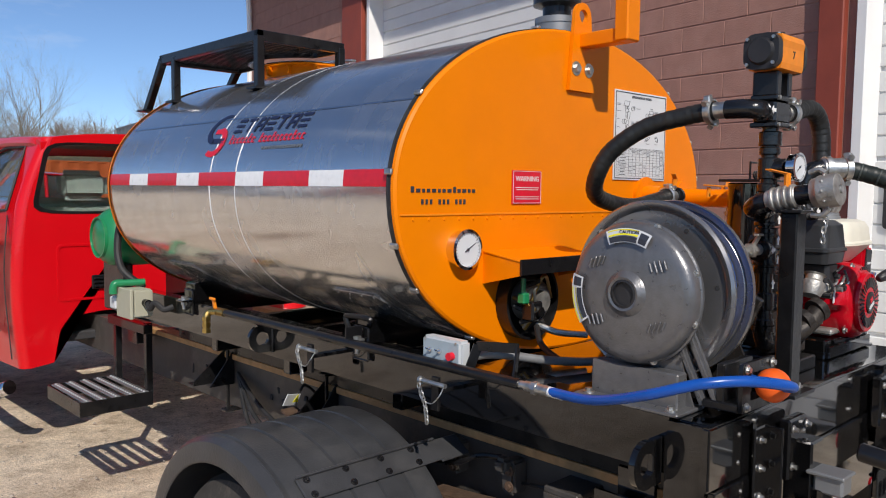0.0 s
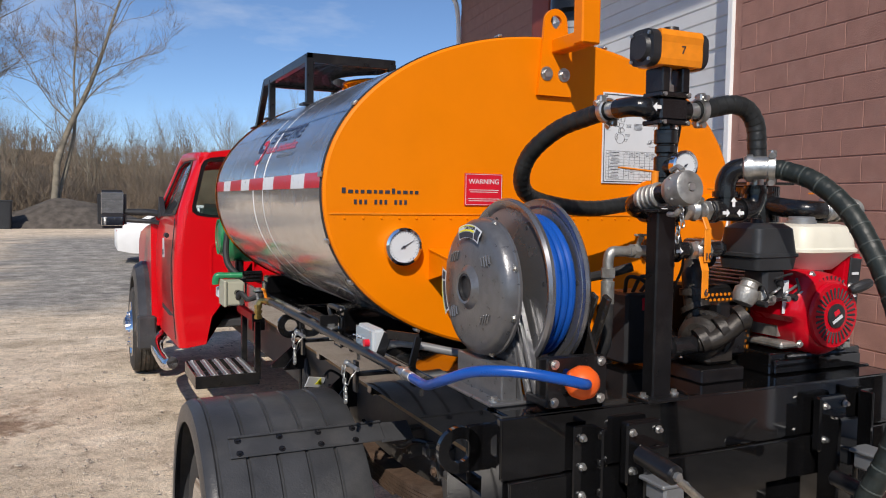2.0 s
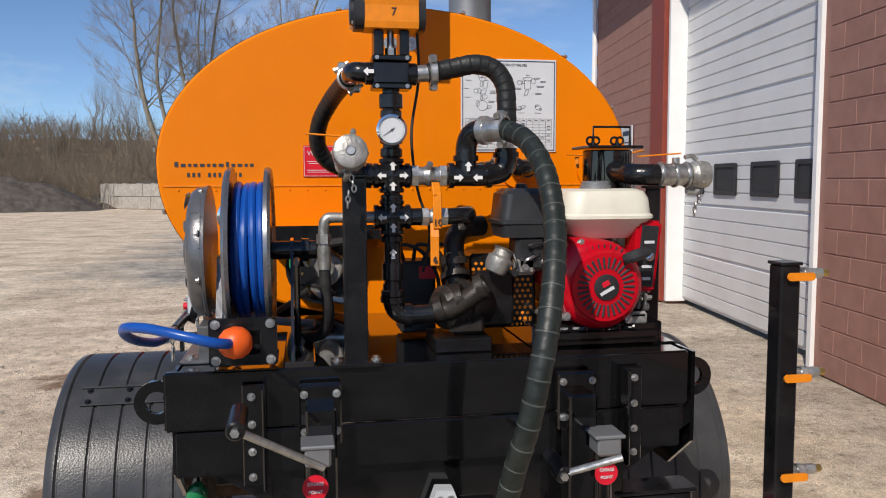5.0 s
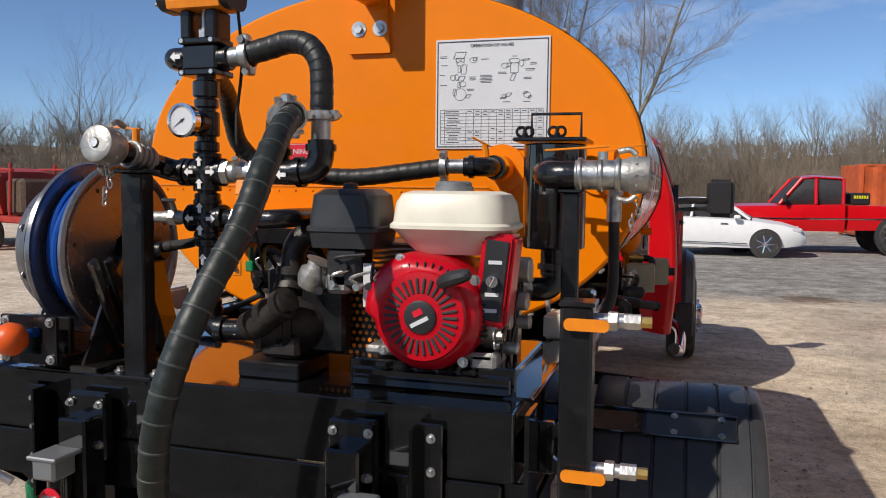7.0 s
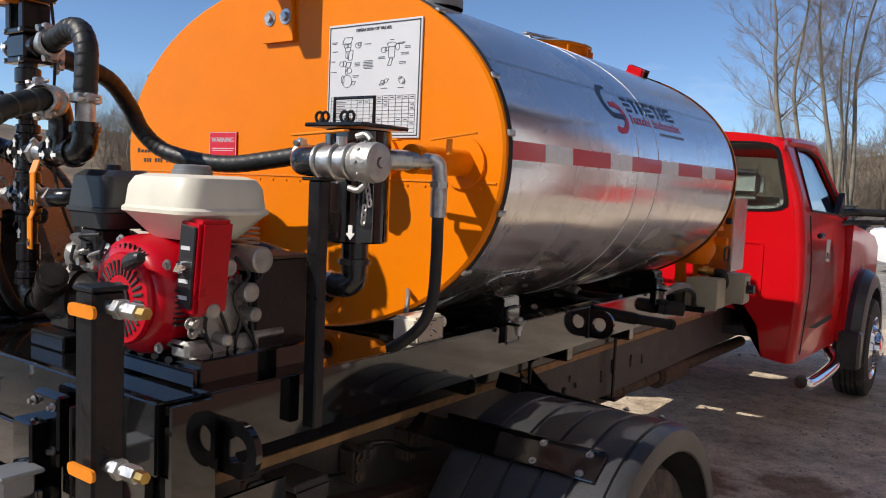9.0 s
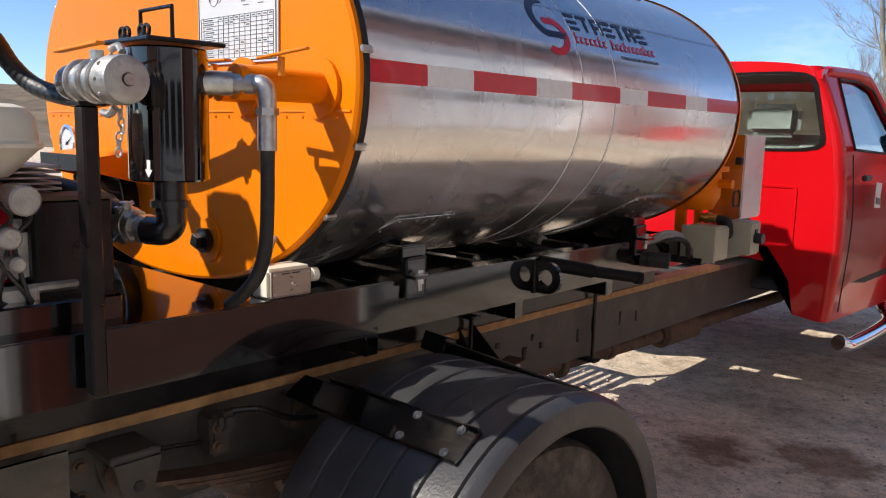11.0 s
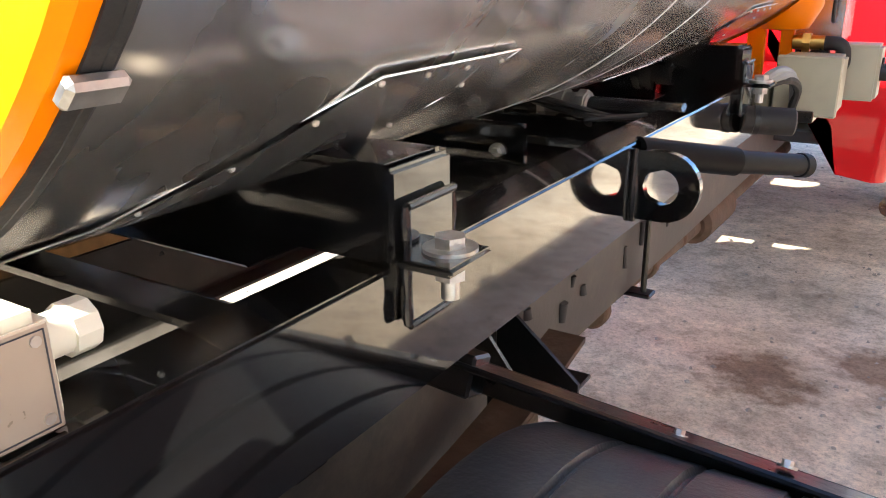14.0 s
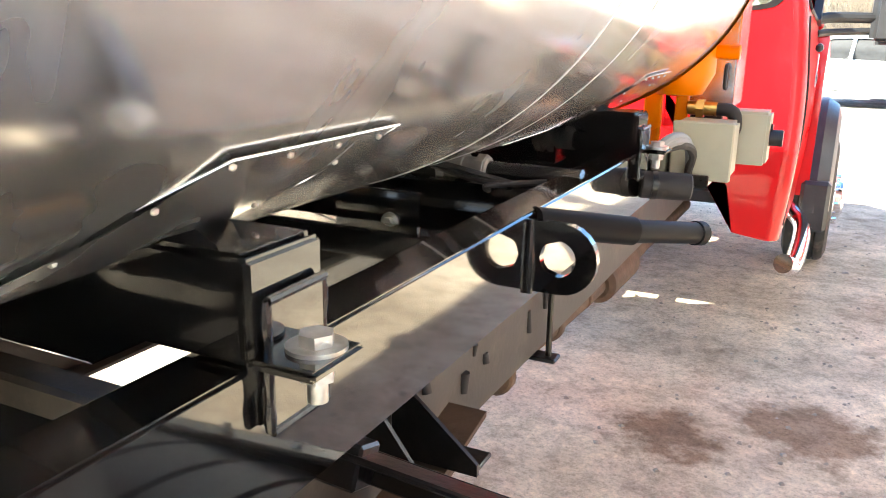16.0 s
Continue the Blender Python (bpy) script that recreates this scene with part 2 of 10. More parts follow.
# polished cladding: hazy wipe marks and fine scratches break up the mirror
nt = M_STEEL.node_tree
sb = nt.nodes["Principled BSDF"]
geo = nt.nodes.new("ShaderNodeNewGeometry")
rough_parts = []
for scl, rot, sc_noise, lo, hi in (((1.0, 7.0, 1.0), (0, 0, 0.5), 2.2, 0.25, 0.80), ((5.0, 1.0, 1.4), (0.3, 0, 0.1), 2.0, 0.25, 0.80), ((1.0, 50.0, 50.0), (0.5, 0.3, 0.2), 1.2, 0.55, 0.75)):
    mp = nt.nodes.new("ShaderNodeMapping")
    mp.inputs["Scale"].default_value, mp.inputs["Rotation"].default_value = scl, rot
    nz = nt.nodes.new("ShaderNodeTexNoise")
    nz.inputs["Scale"].default_value, nz.inputs["Detail"].default_value, nz.inputs["Distortion"].default_value = sc_noise, 6, 0.6
    rg = nt.nodes.new("ShaderNodeMapRange")
    rg.inputs["From Min"].default_value, rg.inputs["From Max"].default_value = lo, hi
    nt.links.new(geo.outputs["Position"], mp.inputs["Vector"])
    nt.links.new(mp.outputs["Vector"], nz.inputs["Vector"])
    nt.links.new(nz.outputs["Fac"], rg.inputs["Value"])
    rough_parts.append(rg.outputs["Result"])
tot = None
for sock, w in zip(rough_parts, (0.05, 0.045, 0.022)):
    mu = nt.nodes.new("ShaderNodeMath")
    mu.operation = "MULTIPLY_ADD"
    mu.inputs[1].default_value = w
    nt.links.new(sock, mu.inputs[0])
    if tot is None:
        mu.inputs[2].default_value = 0.095
    else:
        nt.links.new(tot, mu.inputs[2])
    tot = mu.outputs[0]
nt.links.new(tot, sb.inputs["Roughness"])
# the brushed finish scatters part of the light widely
haze = nt.nodes.new("ShaderNodeBsdfPrincipled")
haze.inputs["Metallic"].default_value = 1.0
haze.inputs["Base Color"].default_value = (0.80, 0.80, 0.79, 1)
haze.inputs["Roughness"].default_value = 0.52
blend = nt.nodes.new("ShaderNodeMixShader")
hz = nt.nodes.new("ShaderNodeMapRange")
hz.inputs["To Min"].default_value, hz.inputs["To Max"].default_value = 0.16, 0.27
wisp_map = nt.nodes.new("ShaderNodeMapping")
wisp_map.inputs["Rotation"].default_value, wisp_map.inputs["Scale"].default_value = (0.6, 0.2, 0.7), (1.0, 2.6, 1.5)
wisp = nt.nodes.new("ShaderNodeTexNoise")
wisp.inputs["Scale"].default_value, wisp.inputs["Detail"].default_value = 3.4, 3
wisp.inputs["Roughness"].default_value, wisp.inputs["Distortion"].default_value = 0.5, 0.7
nt.links.new(geo.outputs["Position"], wisp_map.inputs["Vector"])
nt.links.new(wisp_map.outputs["Vector"], wisp.inputs["Vector"])
hz.inputs["From Min"].default_value, hz.inputs["From Max"].default_value = 0.38, 0.66
nt.links.new(wisp.outputs["Fac"], hz.inputs["Value"])
nt.links.new(hz.outputs["Result"], blend.inputs[0])
nt.links.new(sb.outputs[0], blend.inputs[1])
nt.links.new(haze.outputs[0], blend.inputs[2])
nt.links.new(blend.outputs[0], nt.nodes["Material Output"].inputs["Surface"])

M_GLASS = bpy.data.materials.new("tinted_glass")
M_GLASS.use_nodes = True
gb = M_GLASS.node_tree.nodes["Principled BSDF"]
gb.inputs["Base Color"].default_value = (0.78, 0.86, 0.84, 1)
gb.inputs["Roughness"].default_value = 0.01
gb.inputs["Transmission Weight"].default_value = 1.0
gb.inputs["IOR"].default_value = 1.45
M_MIRROR = mat("mirror_glass", (0.85, 0.86, 0.87), 0.02, metal=1.0, var=0.01, rvar=0.0)


def ground_material():
    m = bpy.data.materials.new("gravel_yard")
    m.use_nodes = True
    nt = m.node_tree
    b = nt.nodes["Principled BSDF"]
    geo = nt.nodes.new("ShaderNodeNewGeometry")

    def noise_node(scale, detail=6, rough=0.6):
        n = nt.nodes.new("ShaderNodeTexNoise")
        n.inputs["Scale"].default_value, n.inputs["Detail"].default_value, n.inputs["Roughness"].default_value = scale, detail, rough
        nt.links.new(geo.outputs["Position"], n.inputs["Vector"])
        return n.outputs["Fac"]

    def ramp(fac, stops):
        r = nt.nodes.new("ShaderNodeValToRGB")
        while len(r.color_ramp.elements) < len(stops):
            r.color_ramp.elements.new(0.5)
        for e, (p, c) in zip(r.color_ramp.elements, stops):
            e.position, e.color = p, (*c, 1)
        nt.links.new(fac, r.inputs["Fac"])
        return r.outputs["Color"]

    def mix(fac, a, c, kind="MIX"):
        x = nt.nodes.new("ShaderNodeMixRGB")
        x.blend_type = kind
        for sock, v in zip(("Fac", "Color1", "Color2"), (fac, a, c)):
            if isinstance(v, (float, tuple)):
                x.inputs[sock].default_value = v
            else:
                nt.links.new(v, x.inputs[sock])
        return x.outputs["Color"]

    def mathn(op, a, c, clamp=False):
        x = nt.nodes.new("ShaderNodeMath")
        x.operation, x.use_clamp = op, clamp
        for k, v in enumerate((a, c)):
            if isinstance(v, float):
                x.inputs[k].default_value = v
            else:
                nt.links.new(v, x.inputs[k])
        return x.outputs[0]

    sep = nt.nodes.new("ShaderNodeSeparateXYZ")
    nt.links.new(geo.outputs["Position"], sep.inputs[0])
    px, py = sep.outputs["X"], sep.outputs["Y"]
    sand = ramp(noise_node(1.1, 9, 0.68), [(0.30, (0.43, 0.345, 0.25)), (0.46, (0.65, 0.54, 0.41)), (0.58, (0.76, 0.645, 0.505)), (0.72, (0.86, 0.76, 0.62))])
    tarmac = ramp(noise_node(2.3, 9, 0.7), [(0.3, (0.16, 0.152, 0.14)), (0.5, (0.31, 0.295, 0.27)), (0.72, (0.55, 0.52, 0.47))])
    # worn tarmac ahead of the truck on the workshop's side and along its wall, sand elsewhere
    wob = mathn("MULTIPLY", mathn("SUBTRACT", noise_node(0.5, 6, 0.65), 0.5), 7.0)
    ahead = mathn("MULTIPLY", mathn("ADD", mathn("SUBTRACT", py, 9.0), wob), 0.45, True)
    right = mathn("MULTIPLY", mathn("ADD", mathn("ADD", px, 5.0), wob), 0.4, True)
    wall_side = mathn("MULTIPLY", mathn("ADD", mathn("SUBTRACT", px, 2.3), mathn("MULTIPLY", wob, 0.35)), 1.2, True)
    near = mathn("MULTIPLY", mathn("SUBTRACT", 36.0, py), 0.2, True)
    # unseen ground behind the truck, added dark so the rear panels mirror less light
    unseen_rear = mathn("MULTIPLY", mathn("ADD", mathn("SUBTRACT", -2.1, py), mathn("MULTIPLY", wob, 0.12)), 1.2, True)
    hard = mathn("MAXIMUM", mathn("MULTIPLY", mathn("MULTIPLY", ahead, right), near), mathn("MULTIPLY", wall_side, 0.45))
    # invented dark tone for that unseen stretch, there only to dim reflections
    rear_dark = ramp(noise_node(2.9, 9, 0.7), [(0.3, (0.07, 0.069, 0.067)), (0.5, (0.13, 0.128, 0.124)), (0.72, (0.25, 0.245, 0.238))])
    base = mix(unseen_rear, mix(hard, sand, tarmac), rear_dark)
    fine = ramp(noise_node(55, 6, 0.85), [(0.34, (0.60, 0.57, 0.54)), (0.5, (1.0, 0.99, 0.98)), (0.66, (1.25, 1.23, 1.2))])
    base = mix(1.0, base, fine, "MULTIPLY")
    mottle = ramp(noise_node(7.5, 7, 0.72), [(0.34, (0.62, 0.59, 0.56)), (0.5, (1.0, 1.0, 1.0)), (0.66, (1.18, 1.17, 1.15))])
    base = mix(0.9, base, mottle, "MULTIPLY")
    stain = ramp(noise_node(0.8, 8, 0.75), [(0.60, (1, 1, 1)), (0.68, (0.45, 0.38, 0.33))])
    base = mix(0.75, base, stain, "MULTIPLY")
    # wheel tracks: long soft streaks
    mp = nt.nodes.new("ShaderNodeMapping")
    mp.inputs["Rotation"].default_value = (0, 0, radians(35))
    mp.inputs["Scale"].default_value = (0.22, 1.2, 1.0)
    nt.links.new(geo.outputs["Position"], mp.inputs["Vector"])
    tn = nt.nodes.new("ShaderNodeTexNoise")
    tn.inputs["Scale"].default_value, tn.inputs["Detail"].default_value = 1.6, 6
    nt.links.new(mp.outputs["Vector"], tn.inputs["Vector"])
    tracks = ramp(tn.outputs["Fac"], [(0.38, (0.74, 0.72, 0.70)), (0.5, (1.0, 1.0, 1.0)), (0.64, (1.16, 1.16, 1.15))])
    base = mix(0.5, base, tracks, "MULTIPLY")
    # spilt oil
    for ox, oy, r in ((-2.2, 3.95, 0.45), (1.16, 2.87, 0.34), (0.68, 2.6, 0.25), (-1.7, 1.4, 0.2), (2.9, 10.5, 0.6)):
        dx, dy = mathn("SUBTRACT", px, ox), mathn("SUBTRACT", py, oy)
        d = mathn("SQRT", mathn("ADD", mathn("MULTIPLY", dx, dx), mathn("MULTIPLY", dy, dy)), 0.0)
        d = mathn("ADD", mathn("DIVIDE", d, r), mathn("MULTIPLY", mathn("SUBTRACT", noise_node(4.0, 7, 0.7), 0.5), 3.0))
        spot = ramp(d, [(0.45, (0.36, 0.27, 0.22)), (0.95, (1, 1, 1))])
        base = mix(0.85, base, spot, "MULTIPLY")
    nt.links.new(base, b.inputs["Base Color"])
    b.inputs["Roughness"].default_value = 0.92
    b.inputs["Specular IOR Level"].default_value = 0.25
    bp = nt.nodes.new("ShaderNodeBump")
    bp.inputs["Strength"].default_value, bp.inputs["Distance"].default_value = 0.8, 0.025
    nt.links.new(noise_node(32, 8, 0.75), bp.inputs["Height"])
    nt.links.new(bp.outputs["Normal"], b.inputs["Normal"])
    return m


M_GROUND = ground_material()


# ---- mesh helpers ----
PLACE = {}


def thing(name, base, label, category, group="", kind=""):
    ob = new(name)
    ob.empty_display_size = 0.1
    ob.location = base
    PLACE[ob] = Vector(base)
    return tagged(ob, label, category, group, kind)


def part(name, bm, material, parent=None, label="", smooth=True, angle=35):
    """Links a bmesh, given in the parent's world place, as one mesh object."""
    me = bpy.data.meshes.new(name)
    bmesh.ops.recalc_face_normals(bm, faces=bm.faces)
    if bm.verts:
        lo = Vector([min(v.co[i] for v in bm.verts) for i in range(3)])
        hi = Vector([max(v.co[i] for v in bm.verts) for i in range(3)])
        c = Vector(((lo.x + hi.x) / 2, (lo.y + hi.y) / 2, (lo.z + hi.z) / 2))
    else:
        c = Vector((0, 0, 0))
    for v in bm.verts:
        v.co -= c
    lim = radians(angle)
    for e in bm.edges:
        e.smooth = not (len(e.link_faces) == 2 and e.calc_face_angle(0) > lim)
    for f in bm.faces:
        f.smooth = smooth
    bm.to_mesh(me)
    bm.free()
    me.materials.append(material)
    ob = new(name, me)
    PLACE[ob] = c
    if parent is not None:
        ob.parent = parent
        ob.location = c - PLACE[parent]
    else:
        ob.location = c
    if label:
        ob["label"] = label
    return ob


def B():
    return bmesh.new()


def box(bm, c, s, bev=0.0, rot=None, seg=1):
    """A box centred at c with full sizes s, its edges bevelled."""
    m = Matrix.Translation(c) @ (rot.to_4x4() if rot is not None else Matrix()) @ Matrix.Diagonal((*s, 1))
    r = bmesh.ops.create_cube(bm, size=1.0, matrix=m)
    if bev:
        es = list({e for v in r["verts"] for e in v.link_edges})
        bmesh.ops.bevel(bm, geom=es, offset=min(bev, min(s) * 0.45), segments=seg, affect="EDGES", clamp_overlap=True)
    return bm


def rotz(a):
    return Euler((0, 0, radians(a))).to_matrix()


def eul(x, y, z):
    return Euler((radians(x), radians(y), radians(z))).to_matrix()


def axis_matrix(p0, p1):
    p0, p1 = Vector(p0), Vector(p1)
    q = (p1 - p0).to_track_quat("Z", "Y").to_matrix().to_4x4()
    return Matrix.Translation(p0) @ q, (p1 - p0).length


def cyl(bm, p0, p1, r, r2=None, seg=20, bev=0.0):
    """A capped cylinder or cone from p0 to p1."""
    m, h = axis_matrix(p0, p1)
    r2 = r if r2 is None else r2
    prof = [(0, 0), (r, 0), (r2, h), (0, h)]
    if bev:
        prof = [(0, 0), (r - bev, 0), (r, bev), (r2, h - bev), (r2 - bev, h), (0, h)]
    return lathe(bm, prof, m, seg)


def lathe(bm, prof, m, seg=24, a0=0.0, a1=360.0):
    """Turns a profile of (radius, height) about the local z of m."""
    full = abs(a1 - a0) > 359.9
    n = seg if full else seg + 1
    rings = []
    for k in range(n):
        a = radians(a0 + (a1 - a0) * k / seg)
        ring = []
        for r, h in prof:
            if r < 1e-6 and rings:
                ring.append(rings[0][len(ring)])
            else:
                ring.append(bm.verts.new(m @ Vector((r * math.cos(a), r * math.sin(a), h))))
        rings.append(ring)
    for k in range(seg):
        a, b = rings[k], rings[(k + 1) % n]
        for i in range(len(prof) - 1):
            vs = []
            for v in (a[i], b[i], b[i + 1], a[i + 1]):
                if v not in vs:
                    vs.append(v)
            if len(vs) > 2:
                try:
                    bm.faces.new(vs)
                except ValueError:
                    pass
    return bm


def smooth_path(pts, n=8):
    """Catmull-Rom points through pts."""
    p = [Vector(q) for q in pts]
    if len(p) < 3:
        return p
    p = [2 * p[0] - p[1], *p, 2 * p[-1] - p[-2]]
    out = []
    for i in range(1, len(p) - 2):
        for k in range(n):
            t = k / n
            a, b, c, d = p[i - 1:i + 3]
            out.append(0.5 * (2 * b + (c - a) * t + (2 * a - 5 * b + 4 * c - d) * t * t + (3 * b - a - 3 * c + d) * t ** 3))
    out.append(p[-2])
    return out


def tube(bm, pts, r, seg=12, n=8, smooth=True, radii=None, caps=True):
    """A tube along pts; radii, if given, is a function of 0..1."""
    p = smooth_path(pts, n) if smooth else [Vector(q) for q in pts]
    t = [(p[min(i + 1, len(p) - 1)] - p[max(i - 1, 0)]).normalized() for i in range(len(p))]
    u = t[0].orthogonal().normalized()
    rings = []
    for i, q in enumerate(p):
        u = (u - t[i] * u.dot(t[i])).normalized()
        w = t[i].cross(u)
        rr = radii(i / (len(p) - 1)) if radii else r
        rings.append([bm.verts.new(q + rr * (math.cos(2 * math.pi * k / seg) * u + math.sin(2 * math.pi * k / seg) * w)) for k in range(seg)])
    for a, b in zip(rings, rings[1:]):
        for k in range(seg):
            bm.faces.new((a[k], a[(k + 1) % seg], b[(k + 1) % seg], b[k]))
    if caps:
        bm.faces.new(rings[0][::-1])
        bm.faces.new(rings[-1])
    return bm


def prism(bm, outline, m, depth):
    """An outline of (u, v) in the local xy of m, extruded by depth along its z."""
    lo = [bm.verts.new(m @ Vector((u, v, 0))) for u, v in outline]
    hi = [bm.verts.new(m @ Vector((u, v, depth))) for u, v in outline]
    bm.faces.new(lo[::-1])
    bm.faces.new(hi)
    n = len(lo)
    for i in range(n):
        bm.faces.new((lo[i], lo[(i + 1) % n], hi[(i + 1) % n], hi[i]))
    return bm


def ring_plate(bm, outer, inner, m, depth):
    """A plate with a hole: outer and inner outlines with the same number of points."""
    n = len(outer)
    layers = []
    for z in (0, depth):
        layers.append(([bm.verts.new(m @ Vector((u, v, z))) for u, v in outer], [bm.verts.new(m @ Vector((u, v, z))) for u, v in inner]))
    (o0, i0), (o1, i1) = layers
    for k in range(n):
        j = (k + 1) % n
        bm.faces.new((o0[k], o0[j], i0[j], i0[k]))
        bm.faces.new((o1[k], i1[k], i1[j], o1[j]))
        bm.faces.new((o0[k], o1[k], o1[j], o0[j]))
        bm.faces.new((i0[k], i0[j], i1[j], i1[k]))
    return bm


def rounded(w, h, r, n=4, cx=0.0, cy=0.0):
    pts = []
    for sx, sy, a in ((1, 1, 0), (-1, 1, 90), (-1, -1, 180), (1, -1, 270)):
        for k in range(n + 1):
            t = radians(a + 90 * k / n)
            pts.append((cx + sx * (w / 2 - r) + r * math.cos(t), cy + sy * (h / 2 - r) + r * math.sin(t)))
    return pts


def circle(r, n=20, cx=0.0, cy=0.0):
    return [(cx + r * math.cos(2 * math.pi * k / n), cy + r * math.sin(2 * math.pi * k / n)) for k in range(n)]


# local frames for prisms: XZ faces the rear (local z is -y), YZ faces the left or right side
def rear_frame(x, y, z):
    return Matrix(((1, 0, 0, x), (0, 0, -1, y), (0, 1, 0, z), (0, 0, 0, 1)))


def side_frame(x, y, z):
    """Local x runs along +y, local y up, local z along +x."""
    return Matrix(((0, 0, 1, x), (1, 0, 0, y), (0, 1, 0, z), (0, 0, 0, 1)))


def hexbolt(bm, c, axis, r=0.012, h=0.010, washer=True):
    c, axis = Vector(c), Vector(axis).normalized()
    if washer:
        cyl(bm, c, c + axis * 0.003, r * 1.7, seg=14)
    cyl(bm, c + axis * 0.003, c + axis * (0.003 + h), r, seg=6)
    return bm


def pipe(bm, pts, r, seg=16):
    """A screwed iron pipe run with thick collars at its ends."""
    tube(bm, pts, r, seg, n=6)
    return bm


def collar(bm, p0, p1, r, seg=18, bev=0.003):
    return cyl(bm, p0, p1, r, seg=seg, bev=bev)


def text_mesh(s, size, m, parent, material, name="lettering", extrude=0.0012, align="CENTER"):
    """Words in the built-in font, as a mesh, in the local xy of m."""
    cu = bpy.data.curves.new(name, "FONT")
    cu.body, cu.size, cu.extrude, cu.align_x, cu.align_y = s, size, extrude, align, "CENTER"
    tmp = bpy.data.objects.new(name, cu)
    me = bpy.data.meshes.new_from_object(tmp)
    bpy.data.objects.remove(tmp)
    bm = B()
    bm.from_mesh(me)
    bmesh.ops.transform(bm, matrix=m, verts=bm.verts)
    return part(name, bm, material, parent, smooth=False)

# ---- ground ----
def ground():
    bm = B()
    n, near = 90, 14.0
    xs = [near * (k / 30) for k in range(-30, 31)]
    far = [near * 1.22 ** k for k in range(1, 26)]
    axis = [-f for f in far[::-1]] + xs + far
    grid = []
    for y in axis:
        row = []
        for x in axis:
            yy = y + 3
            d = math.hypot(x, yy)
            z = 0.0 if d > 60 else 0.016 * noise.noise(Vector((x * 0.45, yy * 0.45, 3.1))) + 0.006 * noise.noise(Vector((x * 1.9, yy * 1.9, 7)))
            row.append(bm.verts.new((x, yy, z - 0.01)))
        grid.append(row)
    for a, b in zip(grid, grid[1:]):
        for i in range(len(a) - 1):
            bm.faces.new((a[i], a[i + 1], b[i + 1], b[i]))
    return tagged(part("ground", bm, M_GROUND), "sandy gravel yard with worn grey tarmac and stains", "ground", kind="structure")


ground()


def loose_stones():
    """Loose pebbles over the yard."""
    rng = random.Random(4)
    verts, faces = [], []
    base = [(-1, -1, -0.6), (1, -1, -0.6), (1, 1, -0.6), (-1, 1, -0.6), (-0.55, -0.6, 0.6), (0.6, -0.5, 0.7), (0.5, 0.6, 0.55), (-0.6, 0.5, 0.65)]
    quads = ((0, 3, 2, 1), (4, 5, 6, 7), (0, 1, 5, 4), (1, 2, 6, 5), (2, 3, 7, 6), (3, 0, 4, 7))
    for _ in range(14000):
        a = rng.uniform(0, 2 * math.pi)
        d = 1.0 + 15 * rng.random() ** 0.8
        x, y = d * math.cos(a) * 0.9, 1.5 + d * math.sin(a)
        if abs(x) < 0.9 and -1 < y < 6 and rng.random() < 0.6:
            continue
        s = rng.uniform(0.004, 0.011) * (1.9 if rng.random() < 0.04 else 1)
        t = rng.uniform(0, 6.28)
        k = len(verts)
        for px, py, pz in base:
            px, py, pz = px * rng.uniform(0.7, 1.1), py * rng.uniform(0.6, 1.1), pz * rng.uniform(0.6, 1)
            verts.append((x + s * (px * math.cos(t) - py * math.sin(t)), y + s * (px * math.sin(t) + py * math.cos(t)), s * 0.35 + s * pz * 0.7))
        faces += [tuple(k + i for i in q) for q in quads]
    me = bpy.data.meshes.new("loose_stones")
    me.from_pydata(verts, [], faces)
    me.materials.append(M_STONE)
    tagged(new("loose_stones", me), "scattered pale gravel pebbles lying on the yard", "gravel", kind="stuff")


loose_stones()


# ---- building ----
WALL_YAW = -7.5
WALL = Matrix.Translation((3.78, 2.55, 0)) @ Euler((0, 0, radians(WALL_YAW))).to_matrix().to_4x4()


def set_wall(ob):
    ob.matrix_world = WALL @ Matrix.Translation(ob.location)


def building():
    """Local frame: u = x outward from the wall's face into the building, v = y along the wall."""
    top = 5.75
    gaps = [(0.45, 4.25, 4.35), (-6.1, -2.3, 4.35)]
    solid = [(-14, -6.1), (-2.3, 0.45), (4.25, 8.25)]
    face = B()
    for a, b in solid:
        box(face, (0.16, (a + b) / 2, top / 2), (0.28, b - a, top))
    for a, b, h in gaps:
        box(face, (0.16, (a + b) / 2, (h + top) / 2), (0.28, b - a, top - h))
    box(face, (5.0, 8.11, top / 2), (9.4, 0.28, top))
    w = part("wall_west", face, M_BLOCK)
    tagged(w, "brown painted concrete block wall of a workshop", "wall", kind="structure")
    set_wall(w)
    # roof with an overhang that shades the top of the wall
    r = B()
    box(r, (4.6, -3.0, top + 0.14), (10.6, 23.2, 0.26), 0.02)
    ro = part("roof", r, M_BLKPLAST)
    tagged(ro, "dark flat roof with an overhanging edge", "roof", kind="structure")
    set_wall(ro)
    g = B()
    box(g, (-0.76, -3.0, top + 0.05), (0.14, 23.2, 0.16), 0.02)
    go = part("gutter", g, M_WHITE)
    tagged(go, "white metal gutter along the roof edge", "gutter", kind="structure")
    set_wall(go)
    t = B()
    tube(t, [(-0.74, 8.19, top), (-0.45, 8.19, top - 0.35), (-0.08, 8.19, top - 0.6), (-0.05, 8.19, 3.0), (-0.05, 8.19, 0.2)], 0.045, 8)
    to = part("downpipe", t, M_WHITE)
    tagged(to, "white downpipe at the corner of the workshop", "downpipe", kind="structure")
    set_wall(to)
    # courses of blocks, each proud of the recessed joints
    return w


WALL_OB = building()


